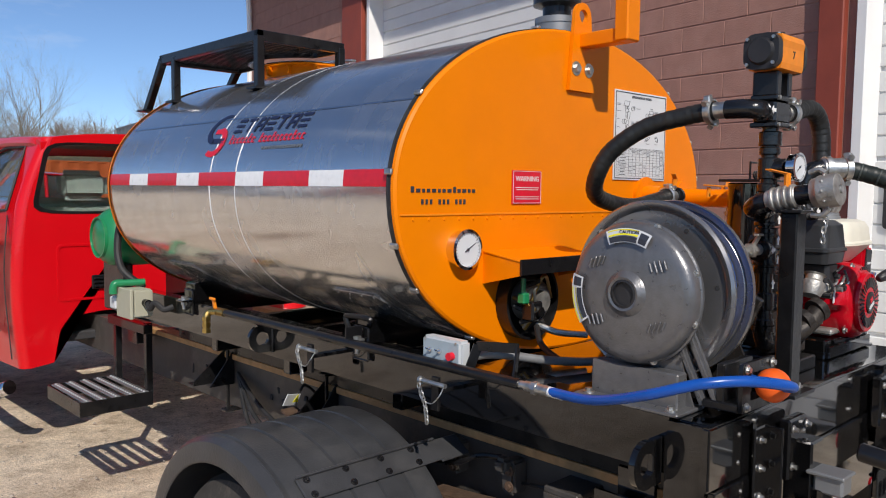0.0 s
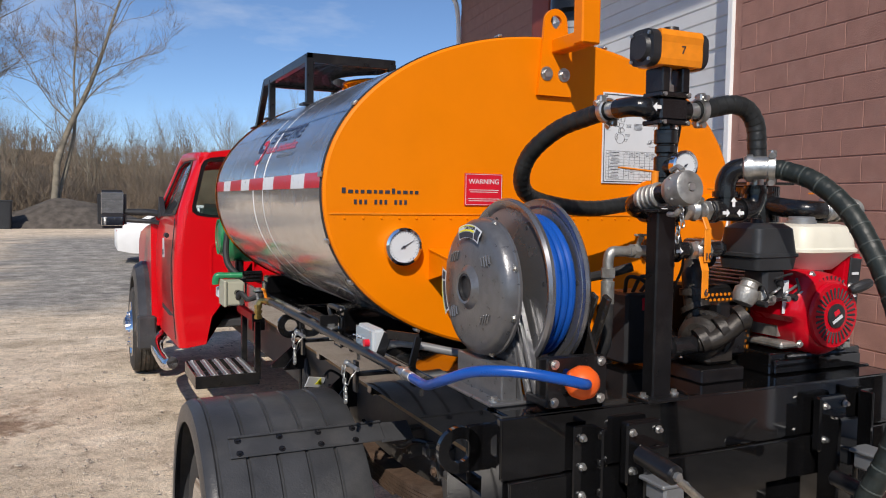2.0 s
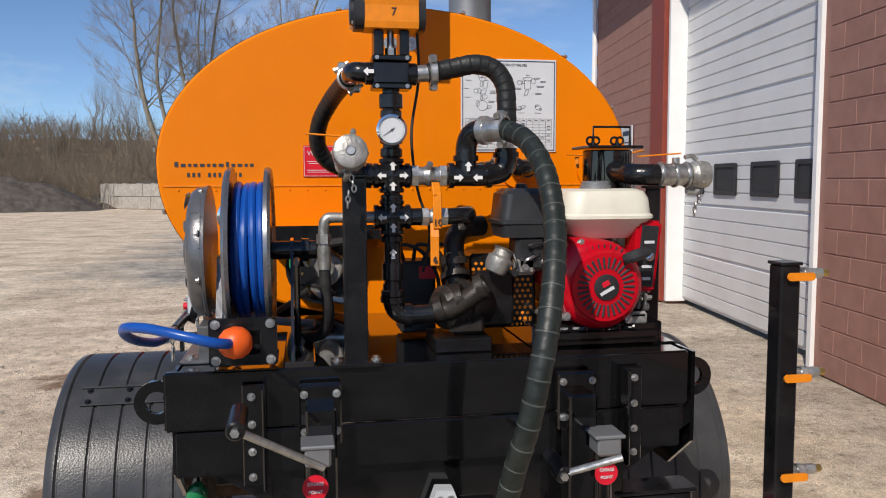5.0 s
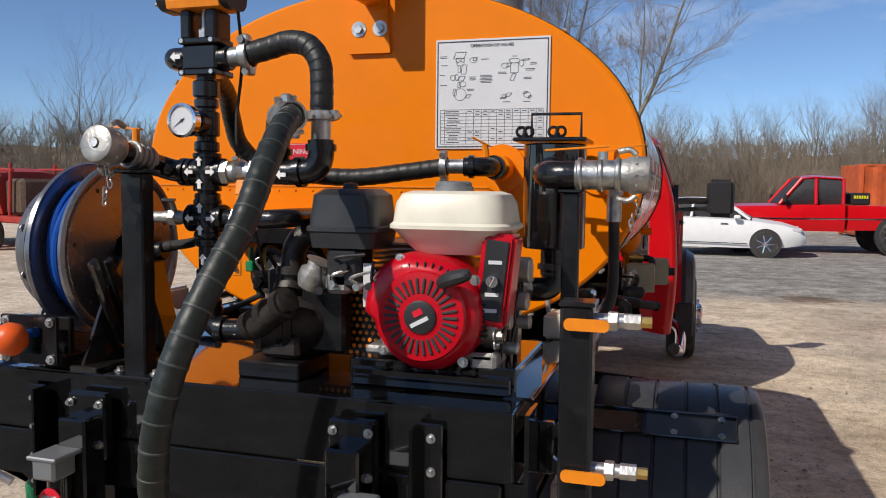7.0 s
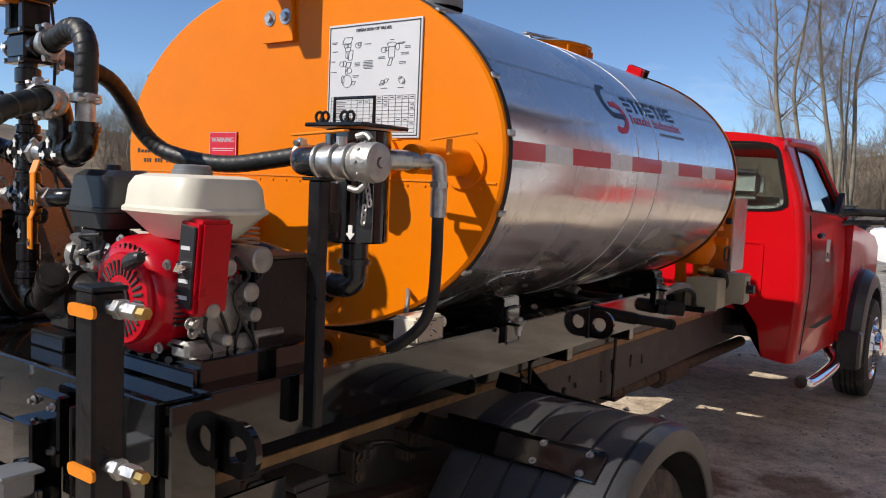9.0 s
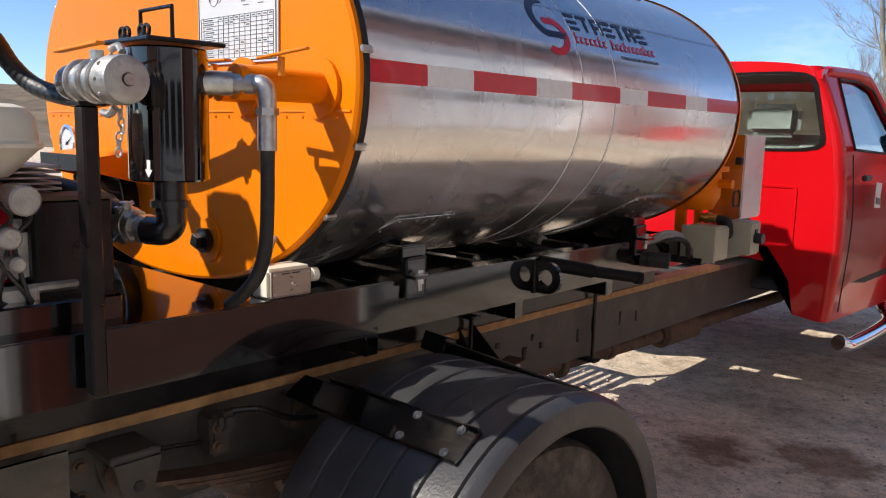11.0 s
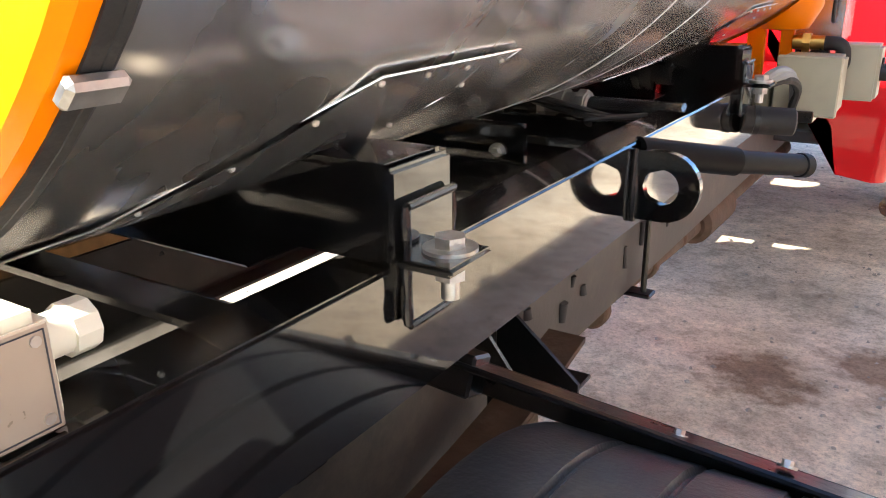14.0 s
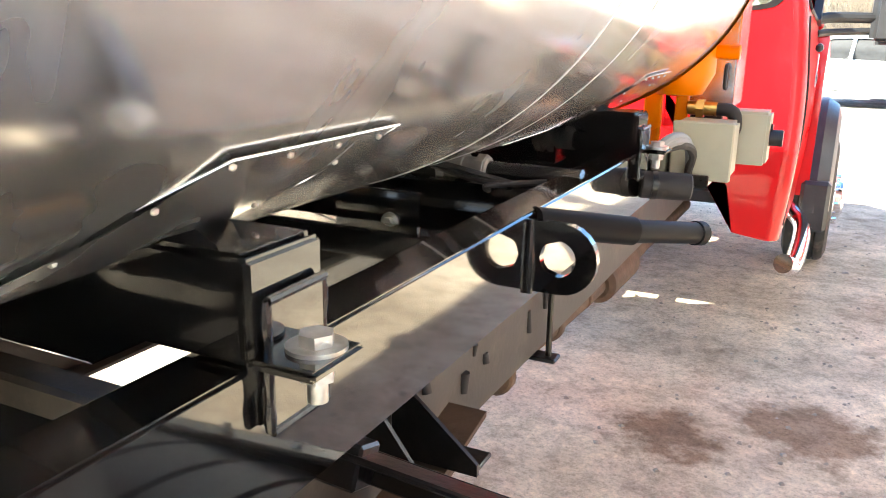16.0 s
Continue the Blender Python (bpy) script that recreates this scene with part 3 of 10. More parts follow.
def garage_door(k, v0, v1, h, label):
    bm = B()
    box(bm, (0.24, (v0 + v1) / 2, h / 2 + 0.06), (0.03, v1 - v0, h))
    d = part(f"door_{k}", bm, M_DOOR)
    tagged(d, label, "garage door", kind="structure")
    set_wall(d)
    n = 7
    sh = (h - 0.02) / n
    for i in range(n):
        z0 = 0.08 + i * sh
        p = B()
        # one section with pressed ribs
        prof = [(0.225, z0 + 0.012)]
        ribs = 4
        for j in range(ribs):
            a = z0 + 0.012 + (sh - 0.024) * j / ribs
            e = z0 + 0.012 + (sh - 0.024) * (j + 1) / ribs
            prof += [(0.205, a + 0.008), (0.205, e - 0.012), (0.222, e - 0.006)]
        prof += [(0.225, z0 + sh - 0.012)]
        lo = [p.verts.new((x, v0 + 0.005, z)) for x, z in prof]
        hi = [p.verts.new((x, v1 - 0.005, z)) for x, z in prof]
        for q in range(len(prof) - 1):
            p.faces.new((lo[q], lo[q + 1], hi[q + 1], hi[q]))
        ob = part("panel", p, M_DOOR, d, smooth=False)
        ob.location = PLACE[ob] - PLACE[d]
        if i == 2:
            for f in (0.12, 0.37, 0.63, 0.88):
                wv = v0 + (v1 - v0) * f
                ring_plate(q2 := B(), rounded(0.62, 0.36, 0.03), rounded(0.52, 0.27, 0.03), Matrix(((0, 0, -1, 0.203), (1, 0, 0, wv), (0, 1, 0, z0 + sh / 2), (0, 0, 0, 1))), 0.02)
                part("window_frame", q2, M_BLKPLAST, d)
                q3 = B()
                box(q3, (0.198, wv, z0 + sh / 2), (0.008, 0.53, 0.28))
                part("pane", q3, M_CABIN, d)
    # jambs
    for v, s in ((v0, -1), (v1, 1)):
        q = B()
        box(q, (0.115, v - s * 0.035, h / 2 + 0.03), (0.26, 0.07, h), 0.004)
        tr = part("jamb", q, M_WHITE)
        tagged(tr, "cream painted steel door jamb", "door jamb", kind="structure")
        set_wall(tr)
    q = B()
    box(q, (0.115, (v0 + v1) / 2, h - 0.02), (0.26, v1 - v0 - 0.14, 0.09), 0.004)
    tr = part("trim", q, M_WHITE)
    tagged(tr, "cream painted door head trim", "trim", kind="structure")
    set_wall(tr)


garage_door(1, 0.45, 4.25, 4.35, "white ribbed sectional garage door, closed")
garage_door(2, -6.1, -2.3, 4.35, "second white ribbed sectional garage door, closed")


def pilaster(v0, v1):
    q = B()
    box(q, (-0.02, (v0 + v1) / 2, 2.86), (0.07, v1 - v0, 5.7), 0.008)
    tr = part("pilaster", q, M_PILAST)
    tagged(tr, "red-brown painted steel pilaster beside the garage door", "pilaster", kind="structure")
    set_wall(tr)


pilaster(4.32, 4.86)
pilaster(-2.23, -2.05)


def man_door():
    q = B()
    ring_plate(q, [(-0.52, 0.0), (0.52, 0.0), (0.52, 2.2), (-0.52, 2.2)], [(-0.44, 0.005), (0.44, 0.005), (0.44, 2.12), (-0.44, 2.12)],
               Matrix(((0, 0, -1, 0.02), (1, 0, 0, 7.5), (0, 1, 0, 0.06), (0, 0, 0, 1))), 0.05)
    fr = part("door_frame", q, M_WHITE)
    tagged(fr, "white painted steel door casing", "door frame", kind="structure")
    set_wall(fr)
    q = B()
    box(q, (0.012, 7.5, 1.13), (0.012, 0.87, 2.1), 0.004)
    d = part("door_3", q, M_WHITE)
    tagged(d, "white steel side door, closed", "door", kind="structure")
    set_wall(d)
    h = B()
    cyl(h, (0.0, 7.18, 1.05), (-0.05, 7.18, 1.05), 0.028)
    part("door_handle", h, M_CHROME, d)
    # notice beside the door
    q = B()
    box(q, (-0.012, 6.15, 2.05), (0.012, 0.62, 0.80), 0.003)
    s = part("notice_board", q, M_LABEL)
    tagged(s, "white notice sheet fixed to the brown wall", "notice")
    for i, (zz, w, hh) in enumerate(((2.34, 0.38, 0.07), (2.2, 0.42, 0.012), (2.15, 0.36, 0.012), (2.1, 0.4, 0.012), (2.0, 0.3, 0.012), (1.95, 0.34, 0.012), (1.88, 0.3, 0.012))):
        p = B()
        box(p, (-0.0205, 6.15, zz), (0.003, w, hh))
        part("print_bar", p, M_NAVY, s)
    set_wall(s)


man_door()


# ---- far ground: hillside and scrub ----
def hill_z(x, y):
    """Height of the slope that closes the yard."""
    d = math.hypot(x, y)
    f = max(0.0, min(1.0, (d - 56) / 70))
    f = (1 - math.cos(math.pi * f)) / 2
    a = math.atan2(y, x)
    return -0.15 + f * (7.6 + 2.2 * noise.noise(Vector((a * 6, 0.3, 5))) + 1.0 * noise.noise(Vector((a * 14, d * 0.04, 1))))


def hillside():
    bm = B()
    rows, cols = 14, 170
    grid = []
    for j in range(rows):
        d = 55 + j * 8
        row = []
        for i in range(cols + 1):
            a = radians(-75 + 250 * i / cols)
            x, y = d * math.cos(a), d * math.sin(a)
            row.append(bm.verts.new((x, y, hill_z(x, y) + (0.25 * noise.noise(Vector((x * 0.3, y * 0.3, 2))) if j else 0))))
        grid.append(row)
    for a, b in zip(grid, grid[1:]):
        for i in range(cols):
            bm.faces.new((a[i], a[i + 1], b[i + 1], b[i]))
    tagged(part("hillside", bm, M_HILL), "low brown hillside covered with leaf litter", "hillside", kind="structure")


hillside()


class Twigs:
    """Gathers thin tapered three-sided stems into one mesh."""

    def __init__(self):
        self.v, self.f = [], []

    def stem(self, p, q, r0, r1, sides=3):
        p, q = Vector(p), Vector(q)
        t = (q - p)
        if t.length < 1e-6:
            return
        t.normalize()
        u = t.orthogonal().normalized()
        w = t.cross(u)
        k = len(self.v)
        for c, r in ((p, r0), (q, r1)):
            for s in range(sides):
                a = 2 * math.pi * s / sides
                self.v.append(c + r * (math.cos(a) * u + math.sin(a) * w))
        for s in range(sides):
            e = (s + 1) % sides
            self.f.append((k + s, k + e, k + sides + e, k + sides + s))

    def mesh(self, name, material):
        me = bpy.data.meshes.new(name)
        me.from_pydata([tuple(x) for x in self.v], [], self.f)
        for p in me.polygons:
            p.use_smooth = True
        me.materials.append(material)
        return me


def grow(tw, rng, p, d, length, r, depth, spread=0.7, up=0.1, kids=(2, 3), fine=None):
    """A limb of a few bent pieces that forks."""
    pieces = 4 if depth > 3 else 3
    for i in range(pieces):
        d = (d + Vector((rng.uniform(-1, 1), rng.uniform(-1, 1), rng.uniform(-0.5, 1))) * 0.17 + Vector((0, 0, up * 0.3))).normalized()
        q = p + d * (length / pieces)
        r1 = r * (0.93 if depth > 3 else 0.84)
        (tw if depth > 2 or fine is None else fine).stem(p, q, r, r1, 6 if depth > 4 else (4 if depth > 3 else 3))
        if depth > 0 and i > 0 and rng.random() < 0.55:
            s = (d + Vector((rng.uniform(-1, 1), rng.uniform(-1, 1), rng.uniform(-0.2, 0.7))) * spread * 1.3).normalized()
            grow(tw, rng, q, s, length * rng.uniform(0.45, 0.7), r1 * 0.5, depth - 2 if depth > 1 else 0, spread, up, kids, fine)
        p, r = q, r1
    if depth <= 0:
        return
    for _ in range(rng.choice(kids)):
        s = (d + Vector((rng.uniform(-1, 1), rng.uniform(-1, 1), rng.uniform(-0.4, 0.6))) * spread).normalized()
        grow(tw, rng, p, s, length * rng.uniform(0.62, 0.85), r * rng.uniform(0.55, 0.72), depth - 1, spread, up, kids, fine)


def bare_tree(x, y, height, seed, stems=1, lean=(0, 0), depth=6, r=0.22, z=0.0, label="tall bare tree with pale bark at the edge of the yard", group="bare trees by the yard"):
    rng = random.Random(seed)
    wood, fine = Twigs(), Twigs()
    for s in range(stems):
        a = 6.28 * s / max(1, stems) + rng.random()
        off = Vector((math.cos(a), math.sin(a), 0)) * (0.35 * (stems > 1))
        d = Vector((lean[0] + rng.uniform(-0.16, 0.16) + off.x * 0.28, lean[1] + rng.uniform(-0.12, 0.12), 1)).normalized()
        grow(wood, rng, Vector((x, y, z - 0.2)) + off, d, height * rng.uniform(0.3, 0.38), r * rng.uniform(0.8, 1.1), depth, 0.62, 0.10, (2, 3, 3), fine)
    t = thing("tree", (x, y, z), label, "tree", group)
    for nm, g, m in (("trunk", wood, M_BARK), ("crown", fine, M_TWIG)):
        ob = new(nm, g.mesh(nm, m))
        ob.parent = t
        ob.matrix_parent_inverse = Matrix.Translation((-x, -y, -z))


def yard_tree(x, y, stems, seed):
    """A tall bare tree: each stem is (first lean, later lean, height, base radius, bend) in the x direction."""
    rng = random.Random(seed)
    wood, fine = Twigs(), Twigs()

    def twiglets(p, d, length, r, level):
        n = 4
        for i in range(n):
            d = (d + Vector((rng.uniform(-1, 1), rng.uniform(-1, 1), rng.uniform(-0.6, 0.9))) * 0.3).normalized()
            q = p + d * (length / n)
            (wood if level > 1 else fine).stem(p, q, r, r * 0.8, 4 if level > 1 else 3)
            if level > 0:
                for _ in range(2):
                    if rng.random() < 0.76:
                        e = (d + Vector((rng.uniform(-1, 1), rng.uniform(-1, 1), rng.uniform(-0.5, 0.8))) * 0.9).normalized()
                        twiglets(q, e, length * rng.uniform(0.35, 0.6), max(0.0065, r * 0.5), level - 1)
            p, r = q, r * 0.8

    for lean0, lean1, h, r0, bend in stems:
        p = Vector((x + rng.uniform(-0.25, 0.25), y + rng.uniform(-0.3, 0.3), -0.2))
        n = 14
        dy = rng.uniform(-0.06, 0.06)
        wx, wy = rng.uniform(0, 6.28), rng.uniform(0, 6.28)
        for i in range(n):
            f = i / (n - 1)
            k = min(1.0, max(0.0, (f - bend) * 5 + 0.5))
            d = Vector((lean0 + (lean1 - lean0) * k + 0.13 * math.sin(wx + 9 * f) * f + rng.uniform(-0.06, 0.06), dy + 0.13 * math.sin(wy + 8 * f) * f + rng.uniform(-0.05, 0.05), 1)).normalized()
            q = p + d * (h / n)
            ra, rb = 0.82 * r0 * (1 - 0.85 * f), 0.82 * r0 * (1 - 0.85 * min(1, f + 1 / n))
            wood.stem(p, q, max(ra, 0.02), max(rb, 0.015), 8)
            for _ in range(0 if f < 0.24 else (2 if i % 2 else 1)):
                a = rng.uniform(0, 6.28)
                e = Vector((math.cos(a), math.sin(a), rng.uniform(0.35, 1.5))).normalized()
                twiglets(p.lerp(q, rng.random()), e, h * rng.uniform(0.14, 0.33) * (1.15 - 0.5 * f), max(0.016, ra * 0.34), 3)
            p = q
    t = thing("tree", (x, y, 0), "tall bare tree with pale bark at the edge of the yard", "tree", "bare trees by the yard")
    for nm, g, m in (("trunk", wood, M_BARK), ("crown", fine, M_TWIG)):
        ob = new(nm, g.mesh(nm, m))
        ob.parent = t
        ob.matrix_parent_inverse = Matrix.Translation((-x, -y, 0))


yard_tree(-7.4, 46, ((-0.32, -0.16, 18, 0.25, 0.35), (-0.14, 0.0, 18, 0.20, 0.4)), 11)
yard_tree(-6.1, 46.4, ((-0.16, -0.10, 18, 0.21, 0.4), (-0.04, 0.12, 16, 0.15, 0.5)), 23)
yard_tree(-5.5, 46.8, ((0.0, 0.10, 18, 0.20, 0.5), (-0.10, 0.02, 15, 0.12, 0.3)), 29)
yard_tree(-2.9, 46, ((0.10, 0.42, 17, 0.26, 0.25), (0.24, -0.02, 15, 0.16, 0.42)), 37)
for k, (x, y, h) in enumerate(((10, 82, 7), (18, 84, 6), (27, 80, 6.5), (4, 88, 6), (36, 76, 7), (-8, 86, 7), (-18, 82, 7.5), (-28, 76, 7), (-41, 46, 11), (48, 66, 7), (18.5, 71, 11.5), (-57, 38, 9))):
    bare_tree(x, y, h, 50 + k, 4, (0, 0), 5, 0.010 * h, hill_z(x, y), "rounded bare tree on the far hillside", "far bare trees")
# more of the same kinds, scattered along the slope
kinds = [ob for ob in scene.objects if ob.get("group") == "far bare trees"]
spread = random.Random(71)
for k in range(70):
    a = radians(spread.uniform(-62, 52))
    d = spread.uniform(66, 118)
    x, y = d * math.sin(a), d * math.cos(a)
    m = Matrix.Translation((x, y, hill_z(x, y) - 0.1)) @ Euler((0, 0, spread.uniform(0, 6.28))).to_matrix().to_4x4() @ Matrix.Scale(spread.uniform(0.75, 1.25), 4)
    copy_thing(kinds[k % 8], m)


def scrub():
    """Leafless bushes along the edge of the yard and up the slope: fans of wands with side twigs."""
    rng = random.Random(8)
    tw = Twigs()
    for k in range(6400):
        a = radians(rng.uniform(-15, 150))
        d = rng.uniform(49, 60) if k % 3 == 0 else 58 + 66 * rng.random() ** 0.9
        x, y = d * math.cos(a), d * math.sin(a)
        if (y < 30 and x < -30) or (60 < d < 90 and noise.noise(Vector((x * 0.05, y * 0.05, 9))) < -0.3):
            continue
        z = hill_z(x, y) - 0.1
        size = 0.55 + 0.9 * abs(noise.noise(Vector((x * 0.09, y * 0.09, 4)))) + rng.uniform(0, 0.25)
        h = rng.uniform(2.6, 4.6) * size
        r = 0.010 + 0.0002 * d
        for _ in range(5):
            p = Vector((x + rng.uniform(-0.4, 0.4), y + rng.uniform(-0.4, 0.4), z))
            dd = Vector((rng.uniform(-0.6, 0.6), rng.uniform(-0.6, 0.6), 1)).normalized()
            hh = h * rng.uniform(0.55, 1.05)
            q = p + dd * hh
            tw.stem(p, q, r, r * 0.4)
            for _ in range(6):
                e = (dd + Vector((rng.uniform(-1, 1), rng.uniform(-1, 1), rng.uniform(-0.3, 0.6))) * 1.1).normalized()
                m = p.lerp(q, rng.uniform(0.25, 0.98))
                tw.stem(m, m + e * hh * rng.uniform(0.15, 0.42), r * 0.6, r * 0.25)
    ob = new("scrub", tw.mesh("scrub", M_BRUSH))
    tagged(ob, "dense leafless brown brush along the yard's edge", "brush", kind="stuff")


scrub()

# ---- tank ----
TZ, TA, TB, TL = 1.684, 0.868, 0.563, 2.15


def ell(a, da=0.0):
    """The tank's section: an oval, fuller below its middle."""
    c, s = math.cos(a), math.sin(a)
    k = 2 / (2.2 if s < 0 else 2.0)
    return Vector(((TA + da) * math.copysign(abs(c) ** k, c), 0, TZ + (TB + da) * math.copysign(abs(s) ** k, s)))


def ang(z):
    v = max(-1, min(1, (z - TZ) / TB))
    return math.copysign(math.asin(abs(v) ** (1.1 if v < 0 else 1.0)), v)


def ell_patch(bm, z0, z1, y0, y1, side, lift=0.002, n=3, skew=0.0):
    """A thin curved patch on the tank's side between two heights."""
    rows = []
    for i in range(n + 1):
        z = z0 + (z1 - z0) * i / n
        a = ang(z)
        p = ell(a, lift)
        sh = skew * (z - z0)
        rows.append([bm.verts.new((side * p.x, y + sh, p.z)) for y in (y0, y1)])
    for a, b in zip(rows, rows[1:]):
        bm.faces.new((a[0], a[1], b[1], b[0]))


def ell_band(bm, y0, y1, lift, n=96, a0=0.0, a1=2 * math.pi):
    rows = []
    for k in range(n + 1):
        p = ell(a0 + (a1 - a0) * k / n, lift)
        q = ell(a0 + (a1 - a0) * k / n, -0.003)
        rows.append([bm.verts.new((v.x, y, v.z)) for v, y in ((q, y0), (p, y0), (p, y1), (q, y1))])
    for a, b in zip(rows, rows[1:]):
        for i in range(3):
            bm.faces.new((a[i], a[i + 1], b[i + 1], b[i]))


def build_tank():
    t = thing("distributor_tank", (0, 1.07, 1.13), "polished stainless elliptical tank with an orange painted end, on a truck", "tank")
    bm = B()
    n, ny = 128, 44
    rings = []
    for j in range(ny + 1):
        y = 0.012 + (TL - 0.012) * j / ny
        ring = []
        for k in range(n):
            a = 2 * math.pi * k / n
            w = 0.0016 * noise.noise(Vector((math.cos(a) * 2.2, y * 1.7, math.sin(a) * 2.2))) + 0.0006 * noise.noise(Vector((math.cos(a) * 6, y * 5, math.sin(a) * 6)))
            p = ell(a, w)
            ring.append(bm.verts.new((p.x, y, p.z)))
        rings.append(ring)
    for a, b in zip(rings, rings[1:]):
        for k in range(n):
            bm.faces.new((a[k], a[(k + 1) % n], b[(k + 1) % n], b[k]))
    part("shell", bm, M_STEEL, t, "polished stainless steel cladding")
    # rear and front ends
    for y0, y1, nm, lab in ((0.016, -0.004, "rear_end", "flat orange painted rear end"), (TL - 0.01, TL + 0.02, "front_end", "flat orange painted front end")):
        bm = B()
        o = [bm.verts.new((ell(2 * math.pi * k / n, -0.004).x, y1, ell(2 * math.pi * k / n, -0.004).z)) for k in range(n)]
        i2 = [bm.verts.new((ell(2 * math.pi * k / n, 0.006).x, y0, ell(2 * math.pi * k / n, 0.006).z)) for k in range(n)]
        i1 = [bm.verts.new((ell(2 * math.pi * k / n, 0.004).x, y1 * 0.7 + y0 * 0.3, ell(2 * math.pi * k / n, 0.004).z)) for k in range(n)]
        bm.faces.new(o)
        for a, b in ((o, i1), (i1, i2)):
            for k in range(n):
                bm.faces.new((a[k], a[(k + 1) % n], b[(k + 1) % n], b[k]))
        part(nm, bm, M_ORANGE, t, lab)
    # dark edging on the rim, with clips
    bm = B()
    rim = [ell(2 * math.pi * k / 96, 0.004) + Vector((0, 0.026, 0)) for k in range(97)]
    tube(bm, rim, 0.0055, 8, smooth=False, caps=False)
    ell_band(bm, 0.012, 0.024, 0.0075)
    part("rim_gasket", bm, M_RUBBER, t, "black rubber edge seal")
    for a in (-150, -125, -55, -33, -14, 6, 22, 45, 75, 105, 150, 175, 195):
        bm = B()
        p, p2 = ell(radians(a), 0.012), ell(radians(a), -0.01)
        box(bm, (p.x, 0.018, p.z), (0.010, 0.034, 0.018), 0.003, eul(0, -math.degrees(math.atan2(math.sin(radians(a)) * TA, math.cos(radians(a)) * TB)), 0))
        part("rim_clip", bm, M_ZINC, t)
    # bands and seams
    for y in (0.93, 1.13):
        bm = B()
        ell_band(bm, y - 0.0022, y + 0.0022, 0.0012)
        part("seam_strip", bm, M_SEAM, t, "bright brushed seam strip")
    for s in (-1, 1):
        bm = B()
        ell_patch(bm, 1.952, 1.958, 0.03, TL, s, 0.0016, 1)
        part("lap_seam", bm, M_STEEL_TRIM, t)
        # conspicuity tape
        edges = (0.02, 0.249, 0.439, 0.726, 0.924, 1.218, 1.417, 1.705, 1.905, 2.14) if s < 0 else (0.02, 0.225, 0.401, 0.681, 0.866, 1.153, 1.343, 1.640, 1.828, 2.14)
        low, high = (1.690, 1.742) if s < 0 else (1.674, 1.726)
        for k, (y, e) in enumerate(zip(edges, edges[1:])):
            bm = B()
            ell_patch(bm, low, high, y, e, s, 0.0014)
            part("white_tape" if k % 2 else "red_tape", bm, M_WHTAPE if k % 2 else M_REDTAPE, t)
        # trim plates over the saddles, with rivets
        for yc in (0.40, 1.715):
            top = ((yc - 0.33, 1.192), (yc - 0.255, 1.222), (yc - 0.11, 1.330), (yc + 0.115, 1.333))
            low = ((yc - 0.33, 1.150), (yc - 0.14, 1.158), (yc - 0.02, 1.235), (yc + 0.115, 1.331))

            def height(line, y):
                for (ya, za), (yb, zb) in zip(line, line[1:]):
                    if y <= yb + 1e-6:
                        return za + (zb - za) * (y - ya) / (yb - ya)
                return line[-1][1]

            def on_shell(y, z, lift):
                p = ell(ang(z), lift)
                return Vector((s * p.x, y, p.z))
            bm = B()
            cols = []
            for k in range(25):
                y = yc - 0.33 + 0.445 * k / 24
                z0, z1 = height(low, y), height(top, y)
                cols.append([bm.verts.new(on_shell(y, z0 + (z1 - z0) * q / 6, 0.0042)) for q in range(7)])
            for a, b in zip(cols, cols[1:]):
                for q in range(6):
                    bm.faces.new((a[q], b[q], b[q + 1], a[q + 1]))
            rim = [on_shell(y, z, 0.0045) for y, z in top]
            tube(bm, rim, 0.0013, 6, smooth=False)
            tube(bm, [on_shell(y, height(low, y), 0.004) for y in (yc + 0.115, yc + 0.05, yc - 0.02)], 0.0009, 6, smooth=False)
            part("saddle_trim", bm, M_STEEL, t)
            for f in range(9):
                if f < 4:
                    y, z = yc - 0.10 + 0.066 * f, 1.323
                elif f < 7:
                    y, z = yc - 0.14 - 0.045 * (f - 4), 1.295 - 0.033 * (f - 4)
                else:
                    y, z = yc + 0.065 - 0.05 * (f - 7), 1.302 - 0.036 * (f - 7)
                a = ang(z)
                p, nrm = ell(a, 0.003), Vector((math.cos(a) / TA, 0, math.sin(a) / TB)).normalized()
                bm = B()
                c0 = Vector((s * p.x, y, p.z))
                nn = Vector((s * nrm.x, 0, nrm.z))
                cyl(bm, c0, c0 + nn * 0.003, 0.0042, 0.002, seg=8)
                part("rivet", bm, M_ZINC, t)
    # rivets along the horizontal joint of the rear end
    bm = B()
    box(bm, (0, -0.0055, 1.607), (1.70, 0.004, 0.005))
    part("joint", bm, M_ORANGE2, t)
    for k in range(26):
        x = -0.80 + 1.6 * k / 25
        bm = B()
        cyl(bm, (x, -0.004, 1.592), (x, -0.008, 1.592), 0.005, 0.003, seg=8)
        part("rivet", bm, M_ORANGE, t)
    # emblem and lettering as plain shapes on both sides
    def decal(poly, s, material, name="logo_shape"):
        """A flat outline (u along the tank, height) laid on the curved side."""
        bm = B()
        for strip in poly:
            rows = []
            for (u0, z0), (u1, z1) in strip:
                row = []
                for f in (0.0, 0.5, 1.0):
                    p = ell(ang(1.893 + 0.86 * (z0 + (z1 - z0) * f - 1.875)), 0.0018)
                    u = u0 + (u1 - u0) * f
                    row.append(bm.verts.new((s * p.x, 1.255 - 1.12 * u if s < 0 else 0.725 + 1.12 * u, p.z)))
                rows.append(row)
            for p, q in zip(rows, rows[1:]):
                for i in range(2):
                    bm.faces.new((p[i], q[i], q[i + 1], p[i + 1]))
        part(name, bm, material, t)

